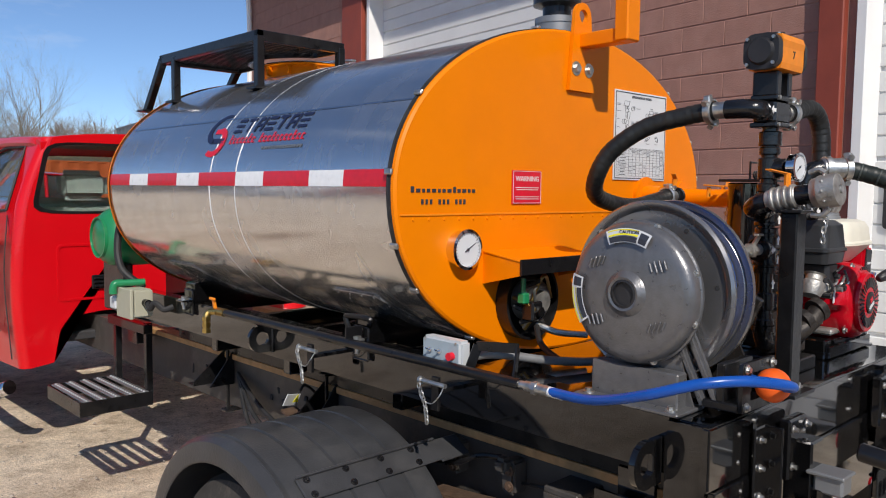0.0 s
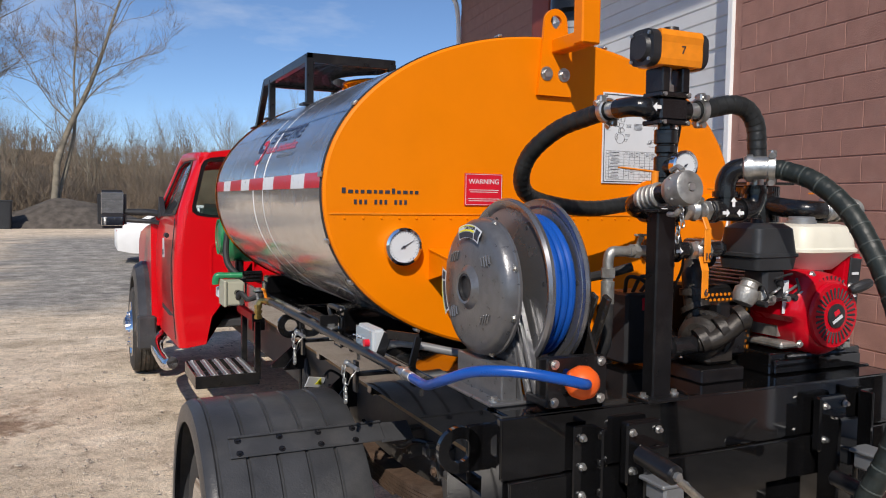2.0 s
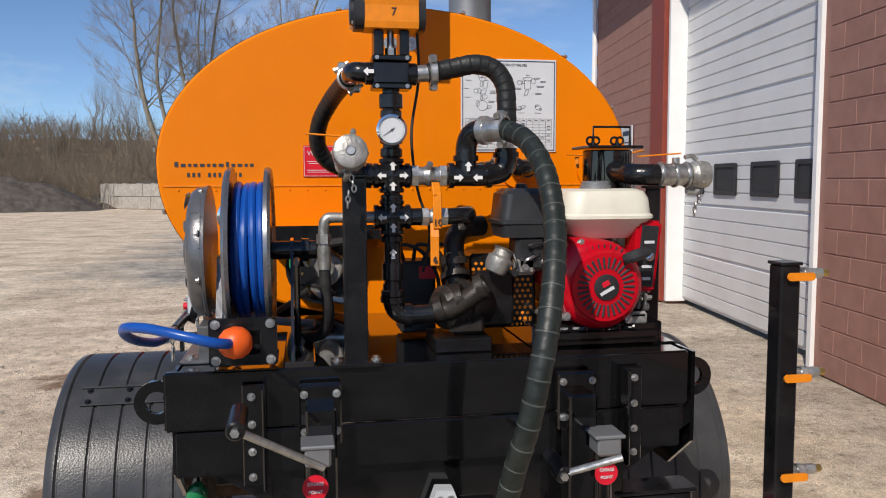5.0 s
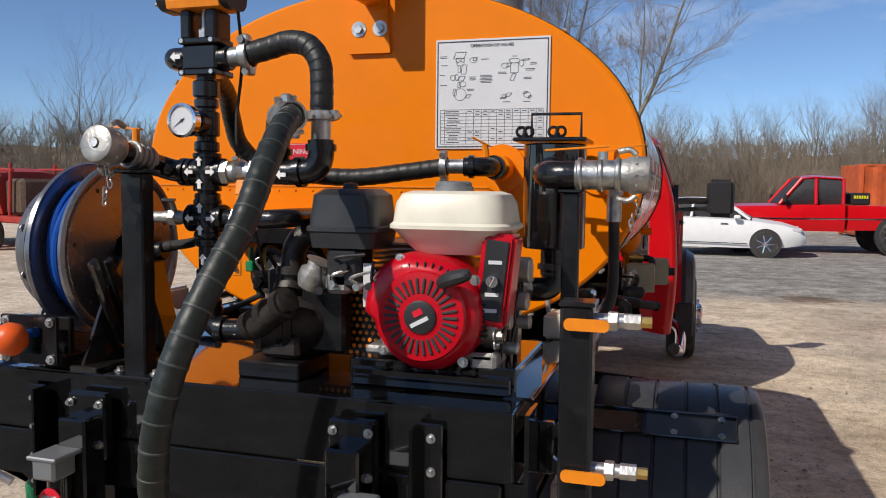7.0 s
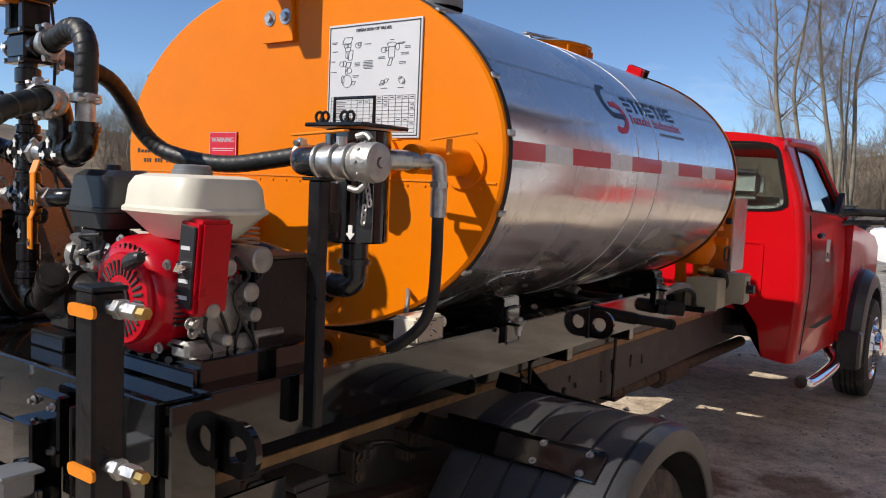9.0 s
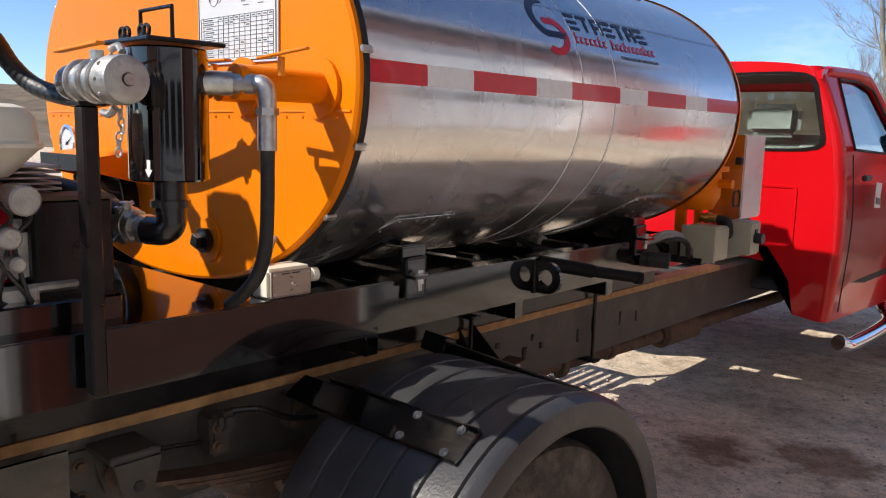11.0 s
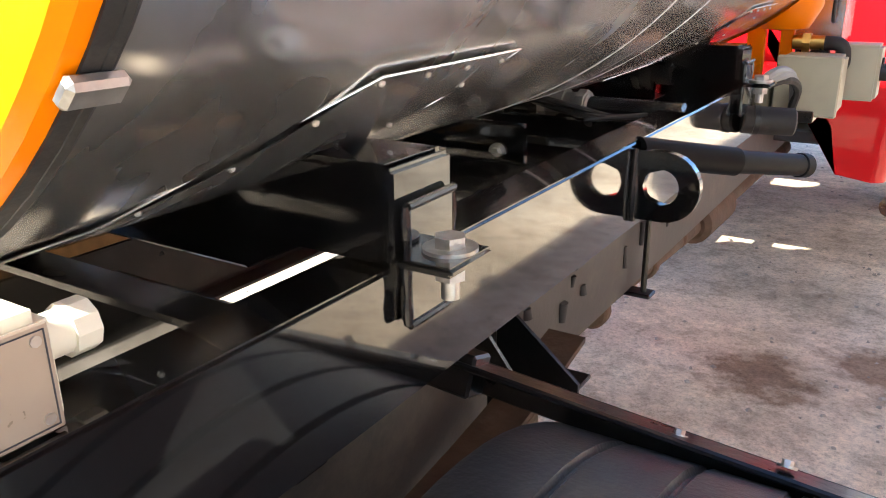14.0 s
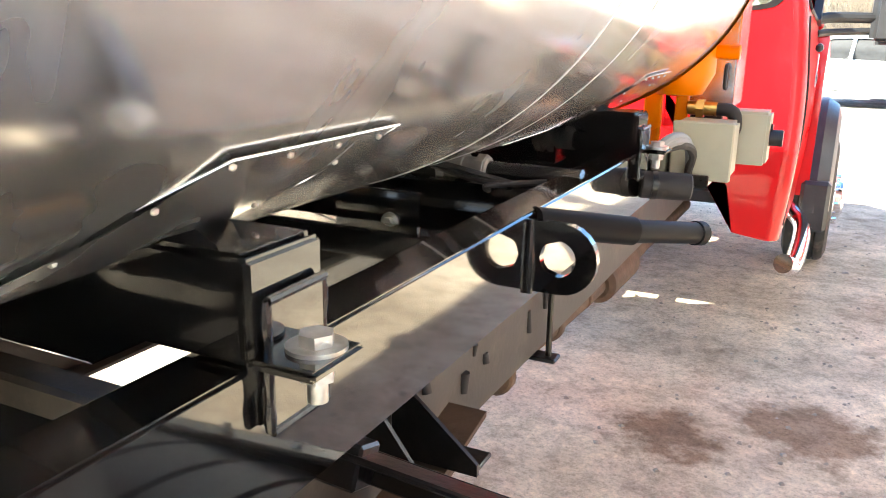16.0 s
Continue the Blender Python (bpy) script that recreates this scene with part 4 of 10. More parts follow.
    def arc(cx, cz, r0, r1, a0, a1, n=14):
        out = []
        for k in range(n + 1):
            f = k / n
            a = radians(a0 + (a1 - a0) * f)
            w = r1 + (r0 - r1) * (0.25 + 0.75 * math.sin(math.pi * min(1, f * 1.6)) if f < 0.32 else 1)
            out.append(((cx + w * math.cos(a), cz + w * math.sin(a) * 0.95), (cx + r1 * math.cos(a), cz + r1 * math.sin(a) * 0.95)))
        return out

    def bar(u, z0, z1, w, skew=0.12):
        return [((u, z0), (u + skew * (z1 - z0), z1)), ((u + w, z0), (u + w + skew * (z1 - z0), z1))]

    for s in (-1, 1):
        decal([arc(0.075, 1.900, 0.048, 0.075, 65, 262), bar(0.07, 1.832, 1.855, 0.075, 0)], s, M_NAVY)
        decal([arc(0.085, 1.838, 0.045, 0.072, -235, 82, 20)[7:], bar(0.055, 1.878, 1.900, 0.05, 0)], s, M_REDDECAL)
        for i in range(7):
            u = 0.185 + i * 0.066
            if i % 3 == 0:
                pieces = [bar(u, 1.925, 1.938, 0.052), bar(u, 1.901, 1.912, 0.052), bar(u, 1.876, 1.888, 0.052)]
            elif i % 3 == 1:
                pieces = [bar(u, 1.925, 1.938, 0.052), bar(u + 0.019, 1.876, 1.925, 0.014)]
            else:
                pieces = [bar(u, 1.876, 1.938, 0.014), bar(u + 0.038, 1.876, 1.938, 0.014), bar(u + 0.014, 1.925, 1.938, 0.024), bar(u + 0.014, 1.898, 1.909, 0.024)]
            decal(pieces, s, M_NAVY)
        for i in range(19):
            if i == 7:
                continue
            u = 0.19 + i * 0.0245
            decal([bar(u, 1.826, 1.866 if i in (0, 5, 8, 11, 16) else 1.852, 0.007), bar(u + 0.007, 1.826, 1.833, 0.009), bar(u + 0.008, 1.845, 1.852, 0.008)], s, M_REDDECAL)
        decal([bar(0.42 + 0.016 * i, 1.793, 1.806, 0.010) for i in range(15)], s, M_GALV, "tagline_bar")
    # printed web and phone lines as bars
    bm = B()
    x = -0.812
    for i in range(13):
        w = (0.016, 0.020, 0.013)[i % 3]
        box(bm, (x + w / 2, -0.0052, 1.680 + (0.003 if i in (0, 8) else 0)), (w * 0.8, 0.002, 0.011 + (0.007 if i in (0, 8) else 0)))
        x += w + 0.0052
    part("print_bar", bm, M_INK, t)
    bm = B()
    x = -0.77
    for i in range(11):
        if i not in (3, 7):
            box(bm, (x + 0.006, -0.0052, 1.646), (0.009, 0.002, 0.015))
        x += 0.0178
    tagged(part("print_bar", bm, M_INK, t), kind="stuff")
    return t


TANK = build_tank()


def sheet(name, x0, x1, z0, z1, material, label, category):
    t = thing(name, ((x0 + x1) / 2, 0, z0), label, category)
    bm = B()
    box(bm, ((x0 + x1) / 2, -0.0075, (z0 + z1) / 2), (x1 - x0, 0.005, z1 - z0), 0.001)
    part("plate", bm, material, t)
    return t


def valve_sign():
    t = sheet("instruction_sign", 0.215, 0.582, 1.742, 2.086, M_LABEL, "white printed valve operation chart on the orange tank end", "sign")
    y = -0.0105
    bm = B()
    ring_plate(bm, [(-0.178, -0.166), (0.178, -0.166), (0.178, 0.166), (-0.178, 0.166)], [(-0.175, -0.163), (0.175, -0.163), (0.175, 0.163), (-0.175, 0.163)], rear_frame(0.398, y, 1.914), 0.0008)
    part("border_line", bm, M_INK, t)
    text_mesh("OPERATION OF VALVES", 0.013, rear_frame(0.398, y, 2.064), t, M_INK)
    # table
    bm = B()
    for i in range(11):
        box(bm, (0.398, y, 1.866 - i * 0.0108), (0.332, 0.0012, 0.0007))
    for u in (-0.166, -0.153, -0.082, -0.057, -0.032, -0.007, 0.018, 0.043, 0.068, 0.093, 0.118, 0.143, 0.166):
        box(bm, (0.398 + u, y, 1.812), (0.0007, 0.0012, 0.108))
    part("table_grid", bm, M_PRINT, t)
    rng = random.Random(3)
    bm = B()
    for i in range(10):
        z = 1.8606 - i * 0.0108
        box(bm, (0.272 + rng.uniform(-0.004, 0.004), y, z), (rng.uniform(0.03, 0.055), 0.0012, 0.0024))
        for k in range(10):
            if i < 1 or rng.random() < 0.3:
                box(bm, (0.3285 + 0.025 * k, y, z), (0.013, 0.0012, 0.0024))
    tagged(part("table_entry", bm, M_PRINT, t), kind="stuff")
    # exploded line drawings of the valves and the strainer

    def outline(bm, pts, w=0.0011):
        """Thin printed strokes along a closed outline."""
        for (x0, z0), (x1, z1) in zip(pts, pts[1:] + pts[:1]):
            d = math.hypot(x1 - x0, z1 - z0)
            box(bm, ((x0 + x1) / 2, y, (z0 + z1) / 2), (d, 0.0012, w), 0, eul(0, -math.degrees(math.atan2(z1 - z0, x1 - x0)), 0))

    def rect(cx, cz, w, h, lean=0.0):
        return [(cx - w / 2 - lean, cz - h / 2), (cx + w / 2 - lean, cz - h / 2), (cx + w / 2 + lean, cz + h / 2), (cx - w / 2 + lean, cz + h / 2)]

    def oval(cx, cz, a, b, n=12):
        return [(cx + a * math.cos(2 * math.pi * k / n), cz + b * math.sin(2 * math.pi * k / n)) for k in range(n)]
    drawings = (
        (rect(0.294, 2.036, 0.034, 0.020, 0.004), rect(0.288, 2.022, 0.012, 0.012), rect(0.303, 2.022, 0.010, 0.012), oval(0.296, 2.010, 0.012, 0.007),
         rect(0.292, 1.994, 0.008, 0.020), rect(0.308, 1.992, 0.016, 0.028, 0.002), oval(0.272, 1.967, 0.009, 0.008), oval(0.284, 1.968, 0.007, 0.009), rect(0.300, 1.964, 0.018, 0.014, 0.003),
         oval(0.304, 1.946, 0.011, 0.008), rect(0.292, 1.944, 0.008, 0.016), oval(0.296, 1.914, 0.020, 0.019), oval(0.278, 1.920, 0.006, 0.012), rect(0.322, 1.908, 0.012, 0.010, 0.003)),
        (oval(0.338, 2.020, 0.012, 0.008), rect(0.344, 2.024, 0.010, 0.010, 0.003)),
        (oval(0.470, 2.014, 0.018, 0.007), rect(0.470, 1.992, 0.024, 0.030), oval(0.440, 2.0, 0.011, 0.008), rect(0.452, 2.002, 0.012, 0.010, 0.002), oval(0.492, 2.006, 0.008, 0.010), rect(0.506, 2.016, 0.018, 0.004, 0.004), rect(0.466, 1.964, 0.012, 0.020, 0.004)),
        (oval(0.440, 1.906, 0.008, 0.006), rect(0.452, 1.910, 0.014, 0.010, 0.004), rect(0.436, 1.900, 0.016, 0.004, 0.003)),
        (oval(0.512, 1.908, 0.011, 0.008), rect(0.506, 1.916, 0.010, 0.006, 0.003), rect(0.520, 1.902, 0.008, 0.008, 0.002)),
    )
    for shapes in drawings:
        bm = B()
        for pts in shapes:
            outline(bm, pts)
        tagged(part("diagram", bm, M_PRINT, t), kind="stuff")
    bm = B()
    for cx, cz, w, n in ((0.240, 2.034, 0.024, 2), (0.243, 2.006, 0.026, 1), (0.236, 1.976, 0.022, 1), (0.240, 1.944, 0.026, 1), (0.336, 1.968, 0.026, 3), (0.330, 1.930, 0.028, 2), (0.376, 2.022, 0.030, 1),
                         (0.380, 1.972, 0.044, 6), (0.470, 2.028, 0.020, 1), (0.432, 1.980, 0.028, 2), (0.530, 2.006, 0.026, 2), (0.520, 1.988, 0.034, 2), (0.512, 1.962, 0.030, 2), (0.446, 1.888, 0.030, 1), (0.510, 1.888, 0.026, 1)):
        for i in range(n):
            box(bm, (cx, y, cz - 0.0045 * i), (w * rng.uniform(0.7, 1.0), 0.0012, 0.0016))
    tagged(part("caption_bar", bm, M_PRINT, t), kind="stuff")
    t.location.z -= 0.013


valve_sign()


def warning_sign():
    t = sheet("warning_sign", -0.365, -0.216, 1.638, 1.751, M_REDDECAL, "red warning plate with white print on the orange tank end", "sign")
    text_mesh("WARNING", 0.025, rear_frame(-0.29, -0.0105, 1.722), t, M_LABEL)
    bm = B()
    ring_plate(bm, [(-0.072, -0.054), (0.072, -0.054), (0.072, 0.054), (-0.072, 0.054)], [(-0.0705, -0.0525), (0.0705, -0.0525), (0.0705, 0.0525), (-0.0705, 0.0525)], rear_frame(-0.29, -0.0102, 1.6945), 0.0008)
    part("border_line", bm, M_LABEL, t)
    for z, w in ((1.693, 0.12), (1.686, 0.11), (1.662, 0.125), (1.655, 0.12)):
        bm = B()
        box(bm, (-0.29, -0.0105, z), (w, 0.001, 0.0022))
        part("print_bar", bm, M_LABEL, t)


warning_sign()


def dial(name, c, r, axis, needle, label):
    """A round gauge: case, bezel, white face, ticks and needle."""
    c, axis = Vector(c), Vector(axis).normalized()
    t = thing(name, c, label, "gauge")
    m, _ = axis_matrix(c, c + axis)
    bm = B()
    lathe(bm, [(0, 0), (r * 0.95, 0), (r * 0.95, r * 0.45), (r * 1.03, r * 0.45), (r * 1.03, r * 0.62), (r * 0.88, r * 0.66), (r * 0.86, r * 0.56), (0, r * 0.56)], m, 32)
    part("case", bm, M_CHROME, t, "stainless gauge case")
    bm = B()
    lathe(bm, [(0, r * 0.575), (r * 0.85, r * 0.575)], m, 32)
    part("face", bm, M_LABEL, t, "white dial face")
    bm = B()
    for k in range(26):
        a = radians(-60 + 300 * k / 25)
        q = m @ Vector((r * 0.74 * math.cos(a), r * 0.74 * math.sin(a), r * 0.59))
        e = m @ Vector((r * 0.82 * math.cos(a), r * 0.82 * math.sin(a), r * 0.59))
        cyl(bm, q, e, r * 0.012, seg=4)
    part("scale_marks", bm, M_INK, t)
    bm = B()
    a = radians(needle)
    cyl(bm, m @ Vector((-r * 0.2 * math.cos(a), -r * 0.2 * math.sin(a), r * 0.61)), m @ Vector((r * 0.68 * math.cos(a), r * 0.68 * math.sin(a), r * 0.61)), r * 0.035, r * 0.01, seg=6)
    cyl(bm, m @ Vector((0, 0, r * 0.58)), m @ Vector((0, 0, r * 0.66)), r * 0.07, seg=12)
    part("needle", bm, M_INK, t)
    return t


dial("thermometer", (-0.604, -0.004, 1.498), 0.062, (0, -1, 0), 30, "large round thermometer with white dial on the orange tank")


# ---- subframe, deck and chassis ----
def subframe():
    t = thing("subframe", (0, 0.6, 0.86), "gloss black welded steel subframe and deck carrying the tank", "subframe")
    X0, X1 = 0.622, 0.690
    for s in (-1, 1):
        bm = B()
        prof = [(X1, 1.012), (X1, 1.155), (X0, 1.155), (X0, 1.147), (X1 - 0.008, 1.147), (X1 - 0.008, 1.020), (X0, 1.020), (X0, 1.012)]
        lo = [bm.verts.new((s * x, -0.80, z)) for x, z in prof]
        hi = [bm.verts.new((s * x, 2.25, z)) for x, z in prof]
        n = len(prof)
        for i in range(n):
            bm.faces.new((lo[i], lo[(i + 1) % n], hi[(i + 1) % n], hi[i]))
        bm.faces.new(lo)
        bm.faces.new(hi[::-1])
        es = [e for e in bm.edges if abs(e.verts[0].co.y - e.verts[1].co.y) > 1]
        bmesh.ops.bevel(bm, geom=es, offset=0.0035, segments=3, affect="EDGES")
        part("side_rail", bm, M_BLACK, t, "gloss black channel rail")
    for y in (-0.12, 0.183, 0.85, 1.25, 2.18):
        bm = B()
        box(bm, (0, y, 1.088 if y < 0.2 else 1.075), (1.336, 0.05, 0.12), 0.004)
        part("cross_member", bm, M_BLACK, t)
    for y in (0.30, 1.0, 1.62):
        bm = B()
        box(bm, (0, y, 0.97), (1.20, 0.05, 0.10), 0.004)
        part("cross_member", bm, M_BLACK, t)
    # deck plate behind the tank
    bm = B()
    box(bm, (-0.008, -0.52, 1.144), (1.352, 0.78, 0.012), 0.004, seg=3)
    part("deck_plate", bm, M_BLACK, t, "shiny black deck plate")
    # rear box
    bm = B()
    box(bm, (-0.022, -0.905, 1.078), (1.388, 0.024, 0.15), 0.005, seg=3)
    part("rear_panel", bm, M_BLACK, t)
    bm = B()
    box(bm, (-0.022, -0.9115, 0.943), (1.34, 0.02, 0.114), 0.004, seg=3)
    part("rear_panel", bm, M_BLACK, t)
    bm = B()
    box(bm, (0, -0.875, 0.80), (1.0, 0.02, 0.17), 0.003)
    part("rear_panel", bm, M_BLACK, t)
    for s in (-1, 1):
        bm = B()
        prism(bm, [(-0.80, 1.146), (-0.90, 1.146), (-0.90, 0.89), (-0.76, 0.78), (-0.60, 0.78), (-0.60, 0.925), (-0.795, 0.925)], side_frame(s * 0.69 if s > 0 else -0.70, 0, 0), 0.010)
        part("end_plate", bm, M_BLACK, t, smooth=False)
        bm = B()
        prism(bm, [(s * 0.69, 1.0), (s * 0.69, 0.945), (s * 0.46, 0.79), (s * 0.46, 1.0)], rear_frame(0, -0.888, 0), 0.010)
        part("corner_gusset", bm, M_BLACK, t, smooth=False)
        # tow ring at each rear corner
        bm = B()
        ring_plate(bm, circle(0.058, 28), circle(0.030, 28), rear_frame(s * 0.755, -0.77, 1.045), 0.016)
        box(bm, (s * 0.712, -0.778, 1.045), (0.04, 0.016, 0.115), 0.002)
        part("lifting_ring", bm, M_BLACK, t)
        # bolted upright angles on the rear face
        for x, z0, z1, bolts in ((s * 0.50, 0.86, 1.12, (1.09, 1.02, 0.95, 0.885)),):
            bm = B()
            box(bm, (x, -0.933, (z0 + z1) / 2), (0.055, 0.008, z1 - z0), 0.003)
            box(bm, (x - s * 0.027, -0.955, (z0 + z1) / 2), (0.008, 0.05, z1 - z0), 0.003)
            a = part("bracket_angle", bm, M_BLACK, t)
            for z in bolts:
                bm = B()
                hexbolt(bm, (x + s * 0.004, -0.938, z), (0, -1, 0), 0.006)
                part("bolt", bm, M_ZINC, a)
        bm = B()
        box(bm, (s * 0.335, -0.945, 1.04), (0.105, 0.03, 0.155), 0.005)
        box(bm, (s * 0.335, -0.975, 0.90), (0.075, 0.07, 0.34), 0.005)
        a = part("hinge_post", bm, M_BLACK, t)
        for dx, z in ((-0.04, 1.095), (0.04, 1.095), (-0.04, 1.0), (0.04, 1.0)):
            bm = B()
            hexbolt(bm, (s * 0.335 + dx, -0.962, z), (0, -1, 0), 0.006)
            part("bolt", bm, M_ZINC, a)
    # saddles under the tank with bolted clips
    for s in (-1, 1):
        for y in (0.367, 1.660):
            bm = B()
            box(bm, (s * 0.552, y, 1.203), (0.278, 0.098, 0.092), 0.006, seg=2)
            box(bm, (s * 0.36, y, 1.165), (0.30, 0.09, 0.09), 0.004)
            part("saddle_block", bm, M_BLACK, t)
            bm = B()
            box(bm, (s * 0.691, y, 1.190), (0.010, 0.098, 0.112), 0.004, seg=2)
            part("end_plate", bm, M_BLACK, t)
            bm = B()
            box(bm, (s * 0.697, y + 0.002, 1.156), (0.014, 0.074, 0.112), 0.003)
            box(bm, (s * 0.732, y - 0.026, 1.169), (0.062, 0.072, 0.009), 0.003, seg=2)
            part("clip_plate", bm, M_BLACK, t)
            bm = B()
            for v in (-0.036, 0.040):
                tube(bm, [(s * 0.701, y + v, 1.10 + 0.0124 * q) for q in range(10)], 0.0045, 8, smooth=False, radii=lambda q: 0.0042 + 0.0012 * math.sin(q * 130))
            tube(bm, [(s * 0.703, y - 0.036, 1.212), (s * 0.703, y + 0.040, 1.213)], 0.0042, 8)
            tube(bm, [(s * 0.703, y - 0.036, 1.10), (s * 0.703, y + 0.040, 1.10)], 0.0042, 8)
            part("weld_bead", bm, M_PIPE, t)
            bm = B()
            cyl(bm, (s * 0.735, y - 0.018, 1.1735), (s * 0.735, y - 0.018, 1.177), 0.025, seg=22)
            cyl(bm, (s * 0.735, y - 0.018, 1.177), (s * 0.735, y - 0.018, 1.187), 0.015, seg=6)
            cyl(bm, (s * 0.735, y - 0.018, 1.128), (s * 0.735, y - 0.018, 1.165), 0.0085, seg=12)
            cyl(bm, (s * 0.735, y - 0.018, 1.147), (s * 0.735, y - 0.018, 1.161), 0.015, seg=6)
            part("clip_bolt", bm, M_ZINC, t)
        # lug plate with a hole
        bm = B()
        out = [(0.0, -0.055), (0.055, -0.055)] + [(0.055 + 0.055 * math.sin(radians(a)), -0.055 * math.cos(radians(a))) for a in range(15, 180, 15)] + [(0.055, 0.055), (0.0, 0.055), (0.0, 0.03), (0, 0.0), (0.0, -0.03)]
        inn = []
        for u, v in out:
            d = math.hypot(u - 0.05, v)
            inn.append((0.05 + 0.028 * (u - 0.05) / d, 0.028 * v / d))
        if s < 0:
            out, inn = [(-u, v) for u, v in out], [(-u, v) for u, v in inn]
        ring_plate(bm, out, inn, rear_frame(s * 0.685, 0.975, 1.09), 0.016)
        part("lug_plate", bm, M_BLACK, t)
        bm = B()
        tube(bm, [(s * 0.694, 0.956, 1.032 + 0.0115 * q) for q in range(11)], 0.006, 8, smooth=False, radii=lambda q: 0.0055 + 0.0015 * math.sin(q * 130))
        part("weld_bead", bm, M_PIPE, t)
    # handle bar on the right-hand rail
    bm = B()
    cyl(bm, (0.685, 0.99, 1.135), (0.80, 1.15, 1.10), 0.024, seg=20)
    cyl(bm, (0.80, 1.15, 1.10), (0.884, 1.335, 1.066), 0.020, seg=20)
    cyl(bm, (0.876, 1.317, 1.069), (0.886, 1.339, 1.065), 0.0225, seg=20, bev=0.002)
    part("stub_bar", bm, M_MATTE, t)
    bm = B()
    box(bm, (0.46, 0.9, 1.10), (0.15, 0.008, 0.16), 0.002)
    a = part("web_plate", bm, M_BLACK, t)
    bm = B()
    hexbolt(bm, (0.487, 0.895, 1.131), (0, -1, 0), 0.009)
    part("bolt", bm, M_ZINC, a)
    # timber packing between subframe and chassis
    for s in (-1, 1):
        bm = B()
        box(bm, (s * 0.44, 1.15, 0.868), (0.085, 3.7, 0.028), 0.002)
        part("timber_packer", bm, M_WOOD, t, "tan timber packing strip")
        bm = B()
        box(bm, (s * 0.44, 0.72, 0.955), (0.075, 3.06, 0.145), 0.002)
        part("inner_rail", bm, M_BLACK2, t)
    return t


subframe()


def chassis_wheel(parent, x0, x1, y, r, steel=True):
    """A tyre with tread and a steel rim, axis along x."""
    w = x1 - x0
    s = 1 if x1 > x0 else -1
    a = abs(w)
    m = Matrix.Translation((x0, y, r)) @ Matrix(((0, 0, s, 0), (1, 0, 0, 0), (0, 1, 0, 0), (0, 0, 0, 1)))
    wh = thing("wheel", (x0 + w / 2, y, r), "", "")
    wh.parent = parent
    wh.location = Vector((x0 + w / 2, y, r)) - PLACE[parent]
    bm = B()
    prof = [(r * 0.62, 0), (r * 0.66, -0.006), (r * 0.84, -0.012), (r * 0.965, 0.006), (r * 0.985, 0.022)]
    g = 5
    for k in range(g):
        u0, u1 = 0.026 + (a - 0.052) * k / g, 0.026 + (a - 0.052) * (k + 1) / g
        prof += [(r, u0 + 0.006), (r, u1 - 0.006), (r - 0.011, u1 - 0.004), (r - 0.011, u1 + 0.002)]
    prof = prof[:-2] + [(r * 0.985, a - 0.022), (r * 0.965, a - 0.006), (r * 0.84, a + 0.012), (r * 0.66, a + 0.006), (r * 0.62, a)]
    lathe(bm, prof, m, 48)
    part("tyre", bm, M_TYRE, wh)
    bm = B()
    lathe(bm, [(r * 0.62, 0.0), (r * 0.60, 0.02), (r * 0.58, a - 0.03), (r * 0.64, a + 0.004), (r * 0.63, a + 0.010), (r * 0.57, a - 0.006), (r * 0.50, a - 0.02), (r * 0.42, a + 0.02), (r * 0.30, a + 0.025), (r * 0.28, a + 0.06), (r * 0.2, a + 0.075), (0, a + 0.075)], m, 40)
    part("rim", bm, M_CHROME if steel else M_CAST, wh, "polished wheel simulator")
    for k in range(8):
        q = radians(45 * k)
        bm = B()
        c = m @ Vector((r * 0.37 * math.cos(q), r * 0.37 * math.sin(q), a + 0.02))
        e = m @ Vector((r * 0.37 * math.cos(q), r * 0.37 * math.sin(q), a + 0.045))
        cyl(bm, c, e, 0.014, seg=6)
        part("wheel_nut", bm, M_CHROME, wh)
        bm = B()
        q += radians(22.5)
        c = m @ Vector((r * 0.49 * math.cos(q), r * 0.49 * math.sin(q), a - 0.015))
        e = m @ Vector((r * 0.49 * math.cos(q), r * 0.49 * math.sin(q), a - 0.005))
        cyl(bm, c, e, 0.03, seg=14)
        part("vent_hole", bm, M_CABIN, wh)
    return wh


AXLE_R, AXLE_F = 0.335, 5.48


